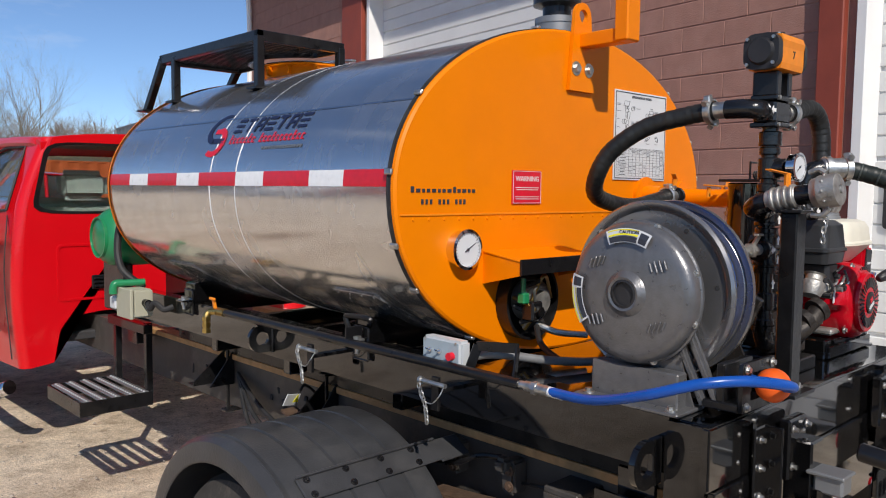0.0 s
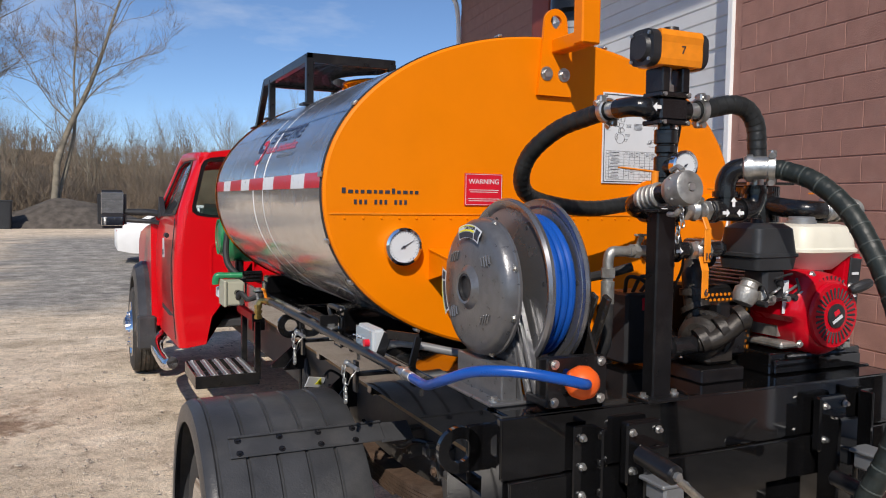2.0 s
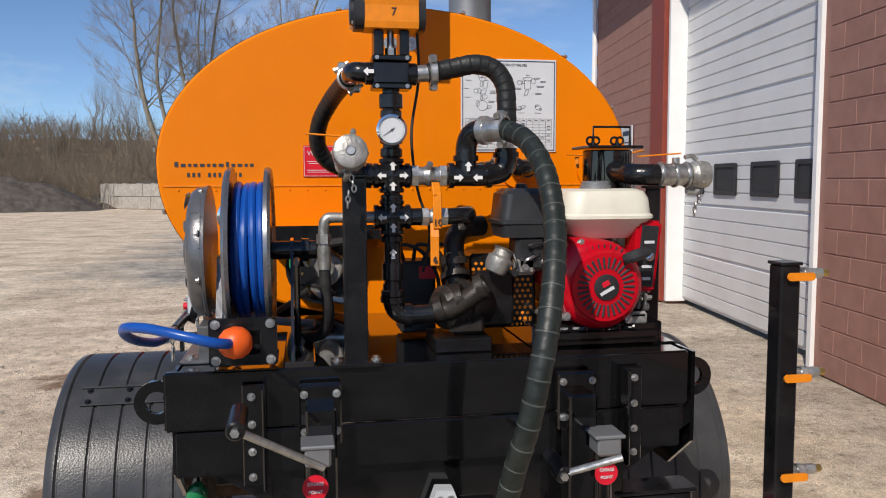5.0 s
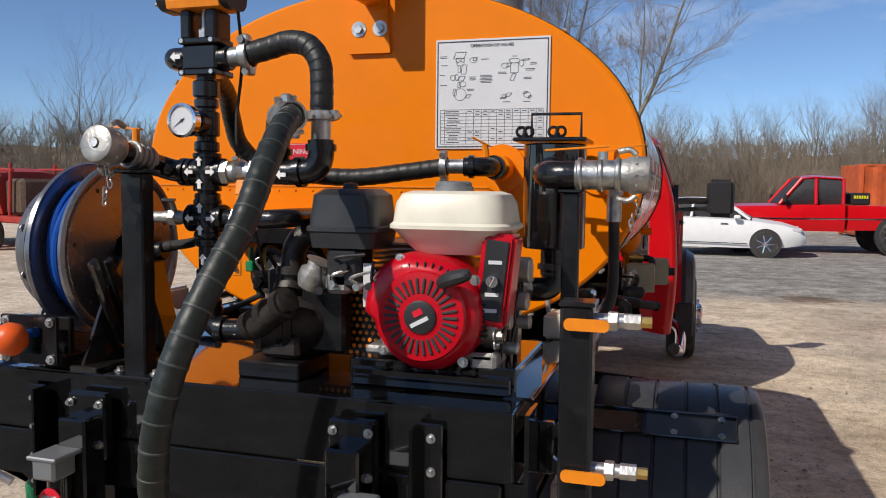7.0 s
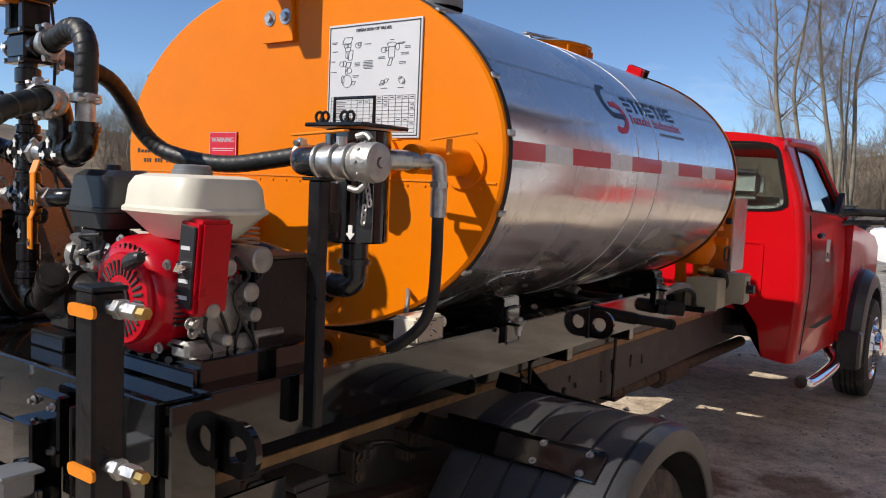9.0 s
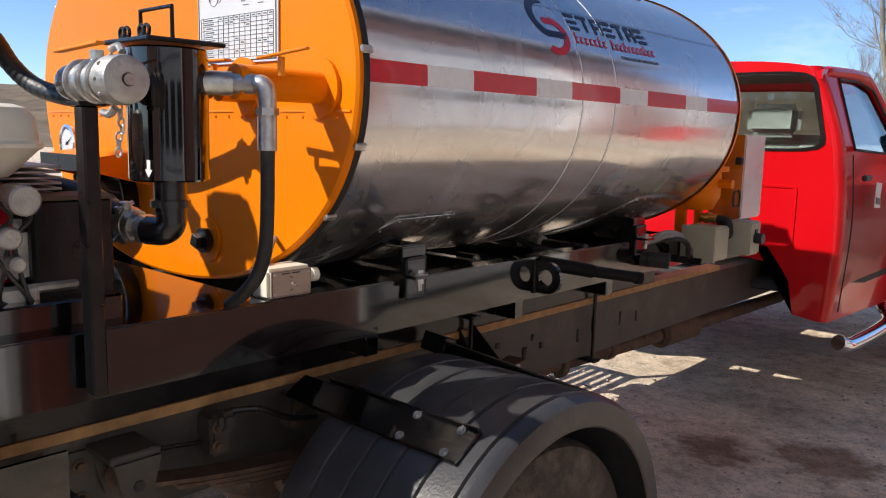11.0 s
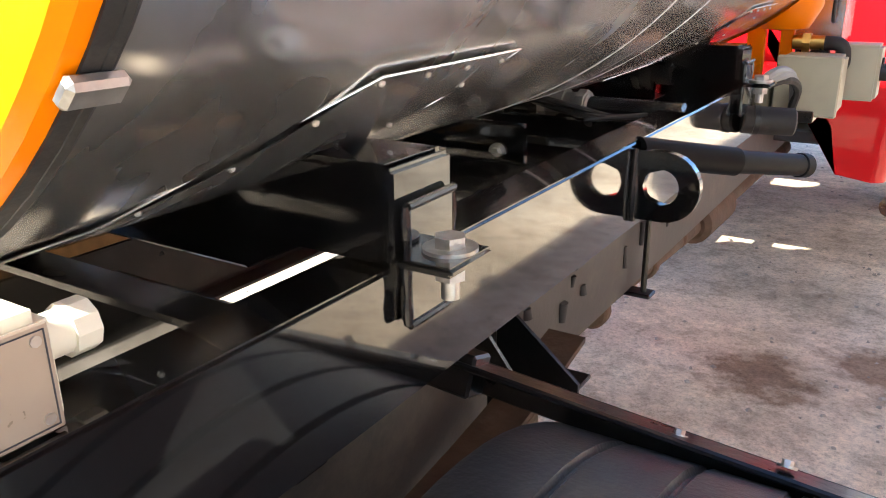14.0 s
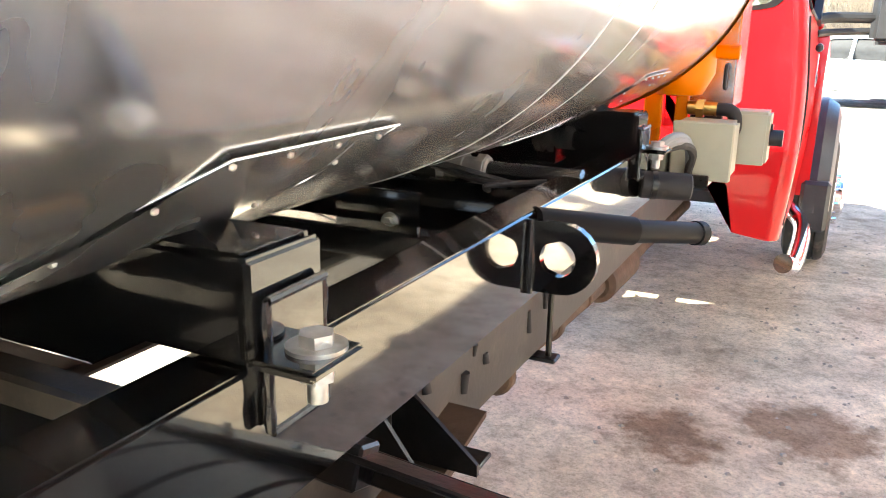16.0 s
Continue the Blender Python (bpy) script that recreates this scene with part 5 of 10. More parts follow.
def truck():
    t = thing("truck", (0, 3.0, 0.0), "red single-cab truck chassis with grey flares and dual rear wheels", "truck")
    for s in (-1, 1):
        bm = B()
        prof = [(0.47, 0.625), (0.47, 0.85), (0.40, 0.85), (0.40, 0.842), (0.462, 0.842), (0.462, 0.633), (0.40, 0.633), (0.40, 0.625)]
        lo = [bm.verts.new((s * x, -0.72, z)) for x, z in prof]
        hi = [bm.verts.new((s * x, 6.2, z)) for x, z in prof]
        n = len(prof)
        for i in range(n):
            bm.faces.new((lo[i], lo[(i + 1) % n], hi[(i + 1) % n], hi[i]))
        bm.faces.new(lo)
        bm.faces.new(hi[::-1])
        part("frame_rail", bm, M_CHASSIS, t, smooth=False)
        # holes punched in the web
        rng = random.Random(5)
        for y in (0.95, 1.05, 1.22, 1.27, 1.33, 1.6, 1.72, 1.95, 2.1):
            bm = B()
            cyl(bm, (s * 0.468, y, 0.70 + rng.uniform(0, 0.1)), (s * 0.4725, y, 0.70 + rng.uniform(0, 0.1)), rng.uniform(0.006, 0.012), seg=12)
            part("punched_hole", bm, M_CABIN, t)
        # mounting brackets of the body
        for y in ((0.90,) if s > 0 else (0.90, 1.75)):
            bm = B()
            prism(bm, [(0.472, 0.90), (0.472, 0.735), (0.645, 0.735), (0.645, 0.755)] if s > 0 else [(-0.472, 0.735), (-0.472, 0.90), (-0.645, 0.755), (-0.645, 0.735)], rear_frame(0, y, 0), 0.008)
            box(bm, (s * 0.555, y + 0.03, 0.737), (0.17, 0.07, 0.008), 0.002)
            prism(bm, [(0.472, 0.90), (0.472, 0.735), (0.60, 0.735)] if s > 0 else [(-0.472, 0.735), (-0.472, 0.90), (-0.60, 0.735)], rear_frame(0, y - 0.075, 0), 0.008)
            part("outrigger_bracket", bm, M_BLACK2, t, smooth=False)
        for y in (0.86, 1.68):
            bm = B()
            cyl(bm, (s * 0.50, y, 0.60), (s * 0.50, y, 0.93), 0.008, seg=10)
            box(bm, (s * 0.48, y, 0.61), (0.09, 0.05, 0.012), 0.003)
            box(bm, (s * 0.48, y, 0.93), (0.09, 0.05, 0.012), 0.003)
            part("tie_bolt", bm, M_BLACK2, t)
        # rear springs: stacked leaves, an eye with its rubber bush, hanger and clamps
        for k in range(6):
            h = 0.74 - 0.10 * k
            bm = B()
            rows = []
            for q in range(17):
                u = -1 + 2 * q / 16
                y, z = AXLE_R + h * u, 0.662 - 0.013 * k + 0.085 * u * u * (h / 0.74) ** 2
                rows.append([bm.verts.new((s * 0.545 + a * 0.038, y, z + b * 0.0055)) for a, b in ((-1, -1), (1, -1), (1, 1), (-1, 1))])
            for a, b in zip(rows, rows[1:]):
                for q in range(4):
                    bm.faces.new((a[q], a[(q + 1) % 4], b[(q + 1) % 4], b[q]))
            bm.faces.new(rows[0][::-1])
            bm.faces.new(rows[-1])
            part("spring_leaf", bm, M_RUST, t)
        for y in (AXLE_R - 0.745,):
            bm = B()
            cyl(bm, (s * 0.505, y, 0.757), (s * 0.585, y, 0.757), 0.037, seg=22, bev=0.004)
            part("spring_eye", bm, M_RUST, t)
            bm = B()
            cyl(bm, (s * 0.50, y, 0.757), (s * 0.592, y, 0.757), 0.022, seg=16)
            cyl(bm, (s * 0.592, y, 0.757), (s * 0.606, y, 0.757), 0.014, seg=6)
            part("bush", bm, M_RUBBER, t)
            bm = B()
            for x in (0.492, 0.598):
                prism(bm, [(-0.055, 0.06), (0.055, 0.06), (0.03, -0.045), (-0.03, -0.045)], side_frame(s * x - 0.004, y, 0.757), 0.008)
            box(bm, (s * 0.53, y, 0.825), (0.13, 0.12, 0.02), 0.004)
            part("spring_hanger", bm, M_CHASSIS, t)
        for y in (-0.16, 0.09):
            bm = B()
            box(bm, (s * 0.505, y, 0.79), (0.07, 0.055, 0.11), 0.010, seg=2)
            box(bm, (s * 0.545, y + 0.01, 0.83), (0.05, 0.05, 0.05), 0.012, seg=2)
            br = part("cast_bracket", bm, M_CHASSIS, t)
            for z in (0.765, 0.815):
                bm = B()
                hexbolt(bm, (s * 0.541, y - 0.012, z), (s, 0, 0), 0.010, 0.009)
                part("bolt", bm, M_RUST, br)
        bm = B()
        tube(bm, [(s * 0.53, -0.13, 0.845), (s * 0.56, -0.06, 0.84), (s * 0.575, 0.02, 0.80), (s * 0.57, 0.12, 0.775)], 0.009, 8)
        tube(bm, [(s * 0.50, -0.45, 0.80), (s * 0.515, -0.3, 0.79), (s * 0.51, -0.2, 0.775)], 0.006, 8)
        part("brake_line", bm, M_BLACK2, t)
        bm = B()
        box(bm, (s * 0.555, -0.60, 0.775), (0.15, 0.10, 0.035), 0.006)
        box(bm, (s * 0.555, -0.60, 0.81), (0.09, 0.07, 0.04), 0.012, seg=2)
        bl = part("body_mount", bm, M_RUBBER, t)
        bm = B()
        cyl(bm, (s * 0.555, -0.60, 0.75), (s * 0.555, -0.60, 0.875), 0.007, seg=10)
        cyl(bm, (s * 0.555, -0.60, 0.83), (s * 0.555, -0.60, 0.842), 0.014, seg=6)
        part("bolt", bm, M_RUST, bl)
        bm = B()
        prism(bm, rounded(0.075, 0.15, 0.02, 4), side_frame(s * 0.476 - 0.005, -0.49, 0.75), 0.010)
        sp = part("splice_plate", bm, M_CHASSIS, t)
        for z in (0.71, 0.79):
            bm = B()
            hexbolt(bm, (s * 0.482, -0.49, z), (s, 0, 0), 0.011, 0.009)
            part("bolt", bm, M_RUST, sp)
    bm = B()
    cyl(bm, (-0.75, AXLE_R, 0.405), (0.75, AXLE_R, 0.405), 0.065, seg=20)
    lathe(bm, [(0, -0.17), (0.09, -0.15), (0.17, -0.05), (0.17, 0.05), (0.09, 0.15), (0, 0.17)], Matrix.Translation((0, AXLE_R, 0.405)), 22)
    part("rear_axle", bm, M_RUST, t)
    bm = B()
    tube(bm, [(0.41, 4.2, 0.53), (0.41, 2.6, 0.565), (0.40, 1.8, 0.59), (0.38, 1.3, 0.61), (0.32, 1.0, 0.66)], 0.038, 14)
    cyl(bm, (0.41, 2.85, 0.56), (0.41, 2.45, 0.57), 0.070, seg=20, bev=0.02)
    for y in (1.55, 1.95, 2.25):
        cyl(bm, (0.402, y, 0.585), (0.402, y + 0.04, 0.584), 0.050, seg=18, bev=0.006)
    part("exhaust_pipe", bm, M_RUST, t, "rust brown exhaust pipe")
    bm = B()
    cyl(bm, (0, 0.4, 0.45), (0, 4.0, 0.6), 0.045, seg=16)
    part("drive_shaft", bm, M_RUST, t)
    for y in (-0.65, 0.75, 1.9, 3.0):
        bm = B()
        box(bm, (0, y, 0.73), (0.80, 0.08, 0.13), 0.01)
        part("frame_cross_member", bm, M_CHASSIS, t)
    for s in (-1, 1):
        chassis_wheel(t, s * 0.98, s * 1.20, AXLE_R, 0.405)
        chassis_wheel(t, s * 0.72, s * 0.94, AXLE_R, 0.405)
        chassis_wheel(t, s * 0.89, s * 1.13, AXLE_F, 0.405)
    # rear mudguards
    for s in (-1, 1):
        bm = B()
        R = 0.525
        m = Matrix.Translation((s * 0.72, AXLE_R, 0.415)) @ Matrix(((0, 0, s, 0), (1, 0, 0, 0), (0, 1, 0, 0), (0, 0, 0, 1)))
        W = 0.535
        prof = [(R - 0.03, 0.0), (R - 0.004, 0.004)]
        for k in range(5):
            a, e = 0.008 + (W - 0.055) * k / 5, 0.008 + (W - 0.055) * (k + 1) / 5
            prof += [(R, a + 0.006), (R, e - 0.008), (R - 0.008, e - 0.004), (R - 0.008, e)]
        prof += [(R, W - 0.04), (R - 0.003, W - 0.022), (R - 0.016, W - 0.006), (R - 0.04, W), (R - 0.075, W), (R - 0.08, W - 0.004), (R - 0.04, W - 0.012), (R - 0.024, W - 0.03), (R - 0.016, 0.03), (R - 0.03, 0.0)]
        lathe(bm, prof, m, 44, -28, 208)
        part("mudguard", bm, M_FENDER, t, "ribbed dark grey plastic mudguard")
        for where, deg in (("rear", 120), ("front", 57)) if s > 0 else (("rear", 124),):
            a = radians(deg)
            y, z = AXLE_R + (R + 0.005) * math.cos(a), 0.415 + (R + 0.005) * math.sin(a)
            out_y, out_z = math.cos(a), math.sin(a)
            rt = eul(deg - 90, 0, 0)
            bm = B()
            bolts = []
            if s < 0:
                # broad bent plate screwed down in two rows
                box(bm, (-0.905, y, z), (0.52, 0.078, 0.008), 0.003, rt)
                box(bm, (-0.905, y + 0.035 * out_z, z - 0.035 * out_y + 0.004), (0.52, 0.008, 0.020), 0.002, rt)
                box(bm, (-0.60, y, z - 0.004), (0.12, 0.085, 0.008), 0.003, rt)
                bolts = [(x, d) for x in (-1.135, -1.0, -0.87, -0.75) for d in (-0.026, 0.024)]
            elif where == "rear":
                box(bm, (0.905, y, z), (0.52, 0.100, 0.008), 0.003, rt)
                box(bm, (0.905, y + 0.046 * out_z, z - 0.046 * out_y + 0.004), (0.52, 0.008, 0.020), 0.002, rt)
                box(bm, (0.60, y, z - 0.004), (0.12, 0.085, 0.008), 0.003, rt)
                bolts = [(x, d) for x in (1.12, 0.98) for d in (-0.034, 0.034)]
            else:
                rt = eul((deg - 90) * 0.55, 4, 0)
                z += 0.018
                box(bm, (0.86, y, z + 0.004), (0.60, 0.050, 0.010), 0.003, rt)
                box(bm, (0.86, y + 0.024, z - 0.024), (0.60, 0.006, 0.045), 0.002, rt)
                box(bm, (0.56, y, z + 0.012), (0.10, 0.05, 0.06), 0.004, rt)
                bolts = [(x, 0.0) for x in (0.76, 0.88, 1.0, 1.12)]
            br = part("guard_strap", bm, (M_BLACK if where == "rear" else M_BLACK2) if s > 0 else M_FENDER, t)
            for x, d in bolts:
                bm = B()
                hexbolt(bm, (x, y + d * out_z + 0.004 * out_y, z - d * out_y + 0.004 * out_z), (0, out_y, out_z), 0.0065, 0.006)
                part("bolt", bm, M_ZINC if s > 0 else M_PIPE, br)
    cab(t)
    # tail lamps
    for s in (-1, 1):
        bm = B()
        box(bm, (s * 0.60, -0.845, 0.745), (0.245, 0.10, 0.012), 0.003)
        box(bm, (s * 0.60, -0.85, 0.685), (0.225, 0.075, 0.11), 0.01)
        la = part("lamp_housing", bm, M_BLACK2, t)
        bm = B()
        prism(bm, rounded(0.162, 0.064, 0.031, 6), rear_frame(s * 0.60, -0.888, 0.69), 0.012)
        part("lamp_rim", bm, M_AMBER, la, "clear lamp surround")
        bm = B()
        prism(bm, rounded(0.150, 0.053, 0.026, 6), rear_frame(s * 0.60, -0.900, 0.69), 0.010)
        part("lens", bm, M_LAMP, la, "red lamp lens")
    # number plate, characters left as bars
    bm = B()
    prism(bm, rounded(0.305, 0.152, 0.012, 3), rear_frame(-0.02, -0.905, 0.69), 0.003)
    pl = part("number_plate", bm, M_LABEL, t, "white number plate with dark bars")
    for i in range(7):
        bm = B()
        box(bm, (-0.135 + i * 0.04, -0.9095, 0.70), (0.025, 0.002, 0.058), 0.001)
        part("plate_bar", bm, M_INK, pl)
    bm = B()
    box(bm, (-0.15, -0.9095, 0.752), (0.032, 0.002, 0.022))
    part("plate_sticker", bm, M_REDDECAL, pl)
    bm = B()
    prism(bm, [(-0.045, -0.02), (-0.02, -0.05), (0.03, -0.05), (0.05, -0.02), (0.025, 0.045), (-0.02, 0.048)], rear_frame(-0.02, -0.905, 0.772), 0.045)
    lp = part("plate_lamp", bm, M_GREYBOX, t, smooth=False)
    for dx in (-0.012, 0.016):
        bm = B()
        hexbolt(bm, (-0.02 + dx, -0.951, 0.795), (0, -1, 0), 0.006, 0.005)
        part("bolt", bm, M_ZINC, lp)
    return t


def thicken(bm, shift):
    """Gives a single-sheet pane its thickness."""
    ex = bmesh.ops.extrude_face_region(bm, geom=bm.faces[:])
    for v in ex["geom"]:
        if isinstance(v, bmesh.types.BMVert):
            v.co += Vector(shift)


def cab(t):
    Y0 = 3.45
    RC = 0.055

    def hw(z):
        """Half width of the cab at a height."""
        if z > 1.52:
            return 0.93 - 0.16 * ((z - 1.52) / 0.46) ** 1.3
        return 0.93 + 0.035 * math.sin(math.pi * max(0, (z - 0.55)) / 0.97)
    # back panel with a window opening
    n_side = 12
    right = [(hw(0.56 + (1.93 - 0.56) * k / n_side) - RC, 0.56 + (1.93 - 0.56) * k / n_side) for k in range(n_side + 1)]
    top = [(x, 2.028 - 0.05 * (x / 0.785) ** 4 - 0.012 * (x / 0.785) ** 2) for x in (0.71, 0.68, 0.64, 0.59, 0.53, 0.46, 0.38, 0.29, 0.2, 0.1, 0.0)]
    bottom = [(0.0, 0.88), (0.45, 0.88), (0.62, 0.86), (0.70, 0.78), (0.74, 0.58)]
    half = []
    coarse = bottom + right + top
    for (ax, az), (bx, bz) in zip(coarse, coarse[1:]):
        n = max(1, int(math.hypot(bx - ax, bz - az) / 0.03))
        half += [(ax + (bx - ax) * k / n, az + (bz - az) * k / n) for k in range(n)]
    half.append(coarse[-1])
    outer = half + [(-x, z) for x, z in half[::-1][1:-1]]
    inner = []
    win = dict(cx=0, cz=1.735, w=0.84, h=0.215)
    for x, z in outer:
        # project towards a rounded window outline
        dx, dz = x, z - 1.735
        a = math.atan2(dz / 0.22, dx / 0.84)
        c, s2 = math.cos(a), math.sin(a)
        k = (abs(c) ** 10 + abs(s2) ** 10) ** (-1 / 10)
        zz = 1.735 + 0.225 * s2 * k
        taper = 1 - 0.11 * (zz - 1.52) / 0.43
        inner.append((0.852 * c * k * taper, zz))
    bm = B()
    ring_plate(bm, outer, inner, rear_frame(0, Y0 + 0.03, 0), 0.03)
    es = [e for e in bm.edges if all(abs(v.co.y - Y0) < 1e-4 for v in e.verts) and len(e.link_faces) == 2 and e.calc_face_angle(0) > 1]
    bmesh.ops.bevel(bm, geom=es, offset=0.012, segments=2, affect="EDGES", clamp_overlap=True)
    part("back_panel", bm, M_REDPAINT, t, "glossy red cab back panel")
    for s in (-1, 1):
        bm = B()
        rows = []
        for k in range(25):
            z = 0.56 + 1.425 * k / 24
            row = []
            for q in range(9):
                a = radians(90 * q / 8)
                row.append(bm.verts.new((s * (hw(z) - RC + RC * math.sin(a)), Y0 + RC - RC * math.cos(a), z)))
            rows.append(row)
        for a, b in zip(rows, rows[1:]):
            for q in range(8):
                bm.faces.new((a[q], a[q + 1], b[q + 1], b[q]))
        part("corner_panel", bm, M_REDPAINT, t, "rounded red cab corner")
    bm = B()
    f = [bm.verts.new((u, Y0 + 0.016, v)) for u, v in inner]
    bm.faces.new(f)
    thicken(bm, (0, 0.005, 0))
    g = part("rear_window", bm, M_GLASS, t, smooth=False)
    g.visible_shadow = False
    bm = B()
    shr = [(u * 0.965, 1.735 + (v - 1.735) * 0.93) for u, v in inner]
    ring_plate(bm, inner, shr, rear_frame(0, Y0 + 0.010, 0), 0.014)
    part("window_seal", bm, M_BLACK2, t)
    # pressed ribs on the back panel
    for x0, z0, w, h in ((-0.55, 1.14, 0.32, 0.36), (0.55, 1.14, 0.32, 0.36)):
        bm = B()
        ring_plate(bm, rounded(w, h, 0.03), rounded(w - 0.03, h - 0.03, 0.025), rear_frame(x0, Y0 + 0.001, z0), 0.007)
        part("pressed_rib", bm, M_REDPAINT, t)
    bm = B()
    box(bm, (-0.42, Y0 - 0.012, 1.07), (0.17, 0.02, 0.09), 0.006)
    for k in range(3):
        box(bm, (-0.42, Y0 - 0.026, 1.045 + 0.025 * k), (0.15, 0.012, 0.012), 0.003)
    part("cab_vent", bm, M_BLACK2, t)
    # body sides with window openings, roof, hood
    for s in (-1, 1):
        bm = B()
        prof = [(Y0 + RC, 0.56), (4.85, 0.50), (4.85, 1.05), (4.88, 1.46), (4.45, 1.92), (4.2, 1.985), (Y0 + RC, 1.985)]
        win = [(Y0 + 0.22, 1.53), (4.5, 1.50), (4.74, 1.5), (4.78, 1.52), (4.40, 1.90), (4.15, 1.935), (Y0 + 0.27, 1.93)]
        lay = []
        for dx in (0, -0.03):
            lay.append(([bm.verts.new((s * (hw(z) + dx), y, z)) for y, z in prof], [bm.verts.new((s * (hw(z) + dx), y, z)) for y, z in win]))
        (o0, i0), (o1, i1) = lay
        for k in range(7):
            j = (k + 1) % 7
            bm.faces.new((o0[k], o0[j], i0[j], i0[k]))
            bm.faces.new((o1[k], i1[k], i1[j], o1[j]))
            bm.faces.new((o0[k], o1[k], o1[j], o0[j]))
            bm.faces.new((i0[k], i0[j], i1[j], i1[k]))
        bmesh.ops.subdivide_edges(bm, edges=[e for e in bm.edges if abs(e.verts[0].co.z - e.verts[1].co.z) > 0.4], cuts=4)
        for v in bm.verts:
            d = -0.03 if abs(abs(v.co.x) - (hw(v.co.z) - 0.03)) < abs(abs(v.co.x) - hw(v.co.z)) else 0
            v.co.x = s * (hw(v.co.z) + d)
        part("cab_side", bm, M_REDPAINT, t, "glossy red cab side and door")
        bm = B()
        f = [bm.verts.new((s * (hw(z) - 0.016), y, z)) for y, z in win]
        bm.faces.new(f)
        thicken(bm, (-s * 0.005, 0, 0))
        g = part("side_window", bm, M_GLASS, t, smooth=False)
        g.visible_shadow = False
        bm = B()
        tube(bm, [(s * (hw(z) + 0.002), y, z) for y, z in win + win[:1]], 0.008, 6, smooth=False)
        part("window_seal", bm, M_RUBBER, t)
        # door seam and handle
        bm = B()
        tube(bm, [(s * (hw(0.6) + 0.001), Y0 + 0.17, 0.6), (s * (hw(1.1) + 0.001), Y0 + 0.17, 1.1), (s * (hw(1.5) + 0.001), Y0 + 0.19, 1.5)], 0.004, 5)
        part("door_seam", bm, M_CABIN, t)
        bm = B()
        box(bm, (s * 0.982, Y0 + 0.32, 1.37), (0.03, 0.13, 0.035), 0.01)
        part("door_handle", bm, M_BLKPLAST, t)
        bm = B()
        prism(bm, [(-0.07, -0.05), (0.07, -0.06), (0.05, 0.02), (0.07, 0.09), (-0.06, 0.1)], side_frame(s * 0.974 - (0.003 if s < 0 else -0.001), Y0 + 0.62, 1.24), 0.003)
        dd = part("door_decal", bm, M_LABEL, t, "white door decal with dark shapes")
        bm = B()
        prism(bm, [(-0.05, -0.03), (0.04, -0.04), (0.03, 0.0), (-0.04, 0.01)], side_frame(s * 0.976 - (0.006 if s < 0 else -0.003), Y0 + 0.62, 1.24), 0.003)
        part("decal_shape", bm, M_NAVY, dd)
        # side step
        bm = B()
        tube(bm, [(s * 0.92, 4.75, 0.46), (s * 1.0, 4.55, 0.40), (s * 1.0, 3.75, 0.40), (s * 0.96, 3.6, 0.43)], 0.045, 12)
        part("side_step", bm, M_CHROME, t, "polished tubular side step")
        # front wing and flare
        bm = B()
        pts = [(4.86, 0.52), (4.90, 1.42), (5.4, 1.38), (6.1, 1.30), (6.35, 1.2), (6.38, 0.6), (6.0, 0.6), (5.87, 0.78), (5.65, 0.91), (5.48, 0.94), (5.30, 0.91), (5.10, 0.78), (5.0, 0.55)]
        lo = [bm.verts.new((s * 1.0, y, z)) for y, z in pts]
        hi = [bm.verts.new((s * 0.5, y, z + (0.06 if z > 1 else 0))) for y, z in pts]
        bm.faces.new(lo)
        for k in range(len(pts)):
            j = (k + 1) % len(pts)
            bm.faces.new((lo[k], lo[j], hi[j], hi[k]))
        part("front_wing", bm, M_REDPAINT, t)
        bm = B()
        m = Matrix.Translation((s * 0.96, AXLE_F, 0.405)) @ Matrix(((0, 0, s, 0), (1, 0, 0, 0), (0, 1, 0, 0), (0, 0, 0, 1)))
        lathe(bm, [(0.50, 0.0), (0.64, 0.01), (0.645, 0.08), (0.60, 0.145), (0.53, 0.165), (0.50, 0.16), (0.50, 0.0)], m, 28, 2, 178)
        box(bm, (s * 1.04, AXLE_F - 0.57, 0.46), (0.16, 0.14, 0.30), 0.02)
        part("wheel_flare", bm, M_FENDER, t, "dark grey plastic wheel flare")
        # mirror
        bm = B()
        box(bm, (s * 1.31, 5.0, 1.545), (0.235, 0.12, 0.335), 0.035, seg=3)
        mi = part("mirror_head", bm, M_BLKPLAST, t)
        for z, h in ((1.60, 0.19), (1.44, 0.075)) if s < 0 else ():
            bm = B()
            box(bm, (s * 1.31, 4.9385, z), (0.178, 0.006, h), 0.002, eul(3, 0, 0))
            part("mirror_glass", bm, M_MIRROR, mi)
        bm = B()
        tube(bm, [(s * 0.90, 4.78, 1.50), (s * 1.0, 4.88, 1.52), (s * 1.2, 5.0, 1.52)], 0.03, 10)
        tube(bm, [(s * 0.93, 4.78, 1.43), (s * 1.0, 4.88, 1.44), (s * 1.2, 5.0, 1.45)], 0.02, 8)
        prism(bm, [(4.52, 1.50), (4.80, 1.47), (4.72, 1.66)], side_frame(s * 0.93 - 0.02, 0, 0), 0.04)
        part("mirror_arm", bm, M_BLKPLAST, t)
    bm = B()
    rows = []
    for y, lift, fall in ((Y0 + 0.004, -0.02, 1.0), (Y0 + 0.05, 0.0, 1.0), (4.1, 0.012, 1.0), (4.35, -0.01, 0.98), (4.55, -0.075, 0.95)):
        row = []
        for k in range(17):
            u = -1 + 2 * k / 16
            x = u * 0.785 * fall
            z = 2.03 + lift - 0.05 * abs(u) ** 4 - 0.012 * u * u
            row.append(bm.verts.new((x, y, z)))
        rows.append(row)
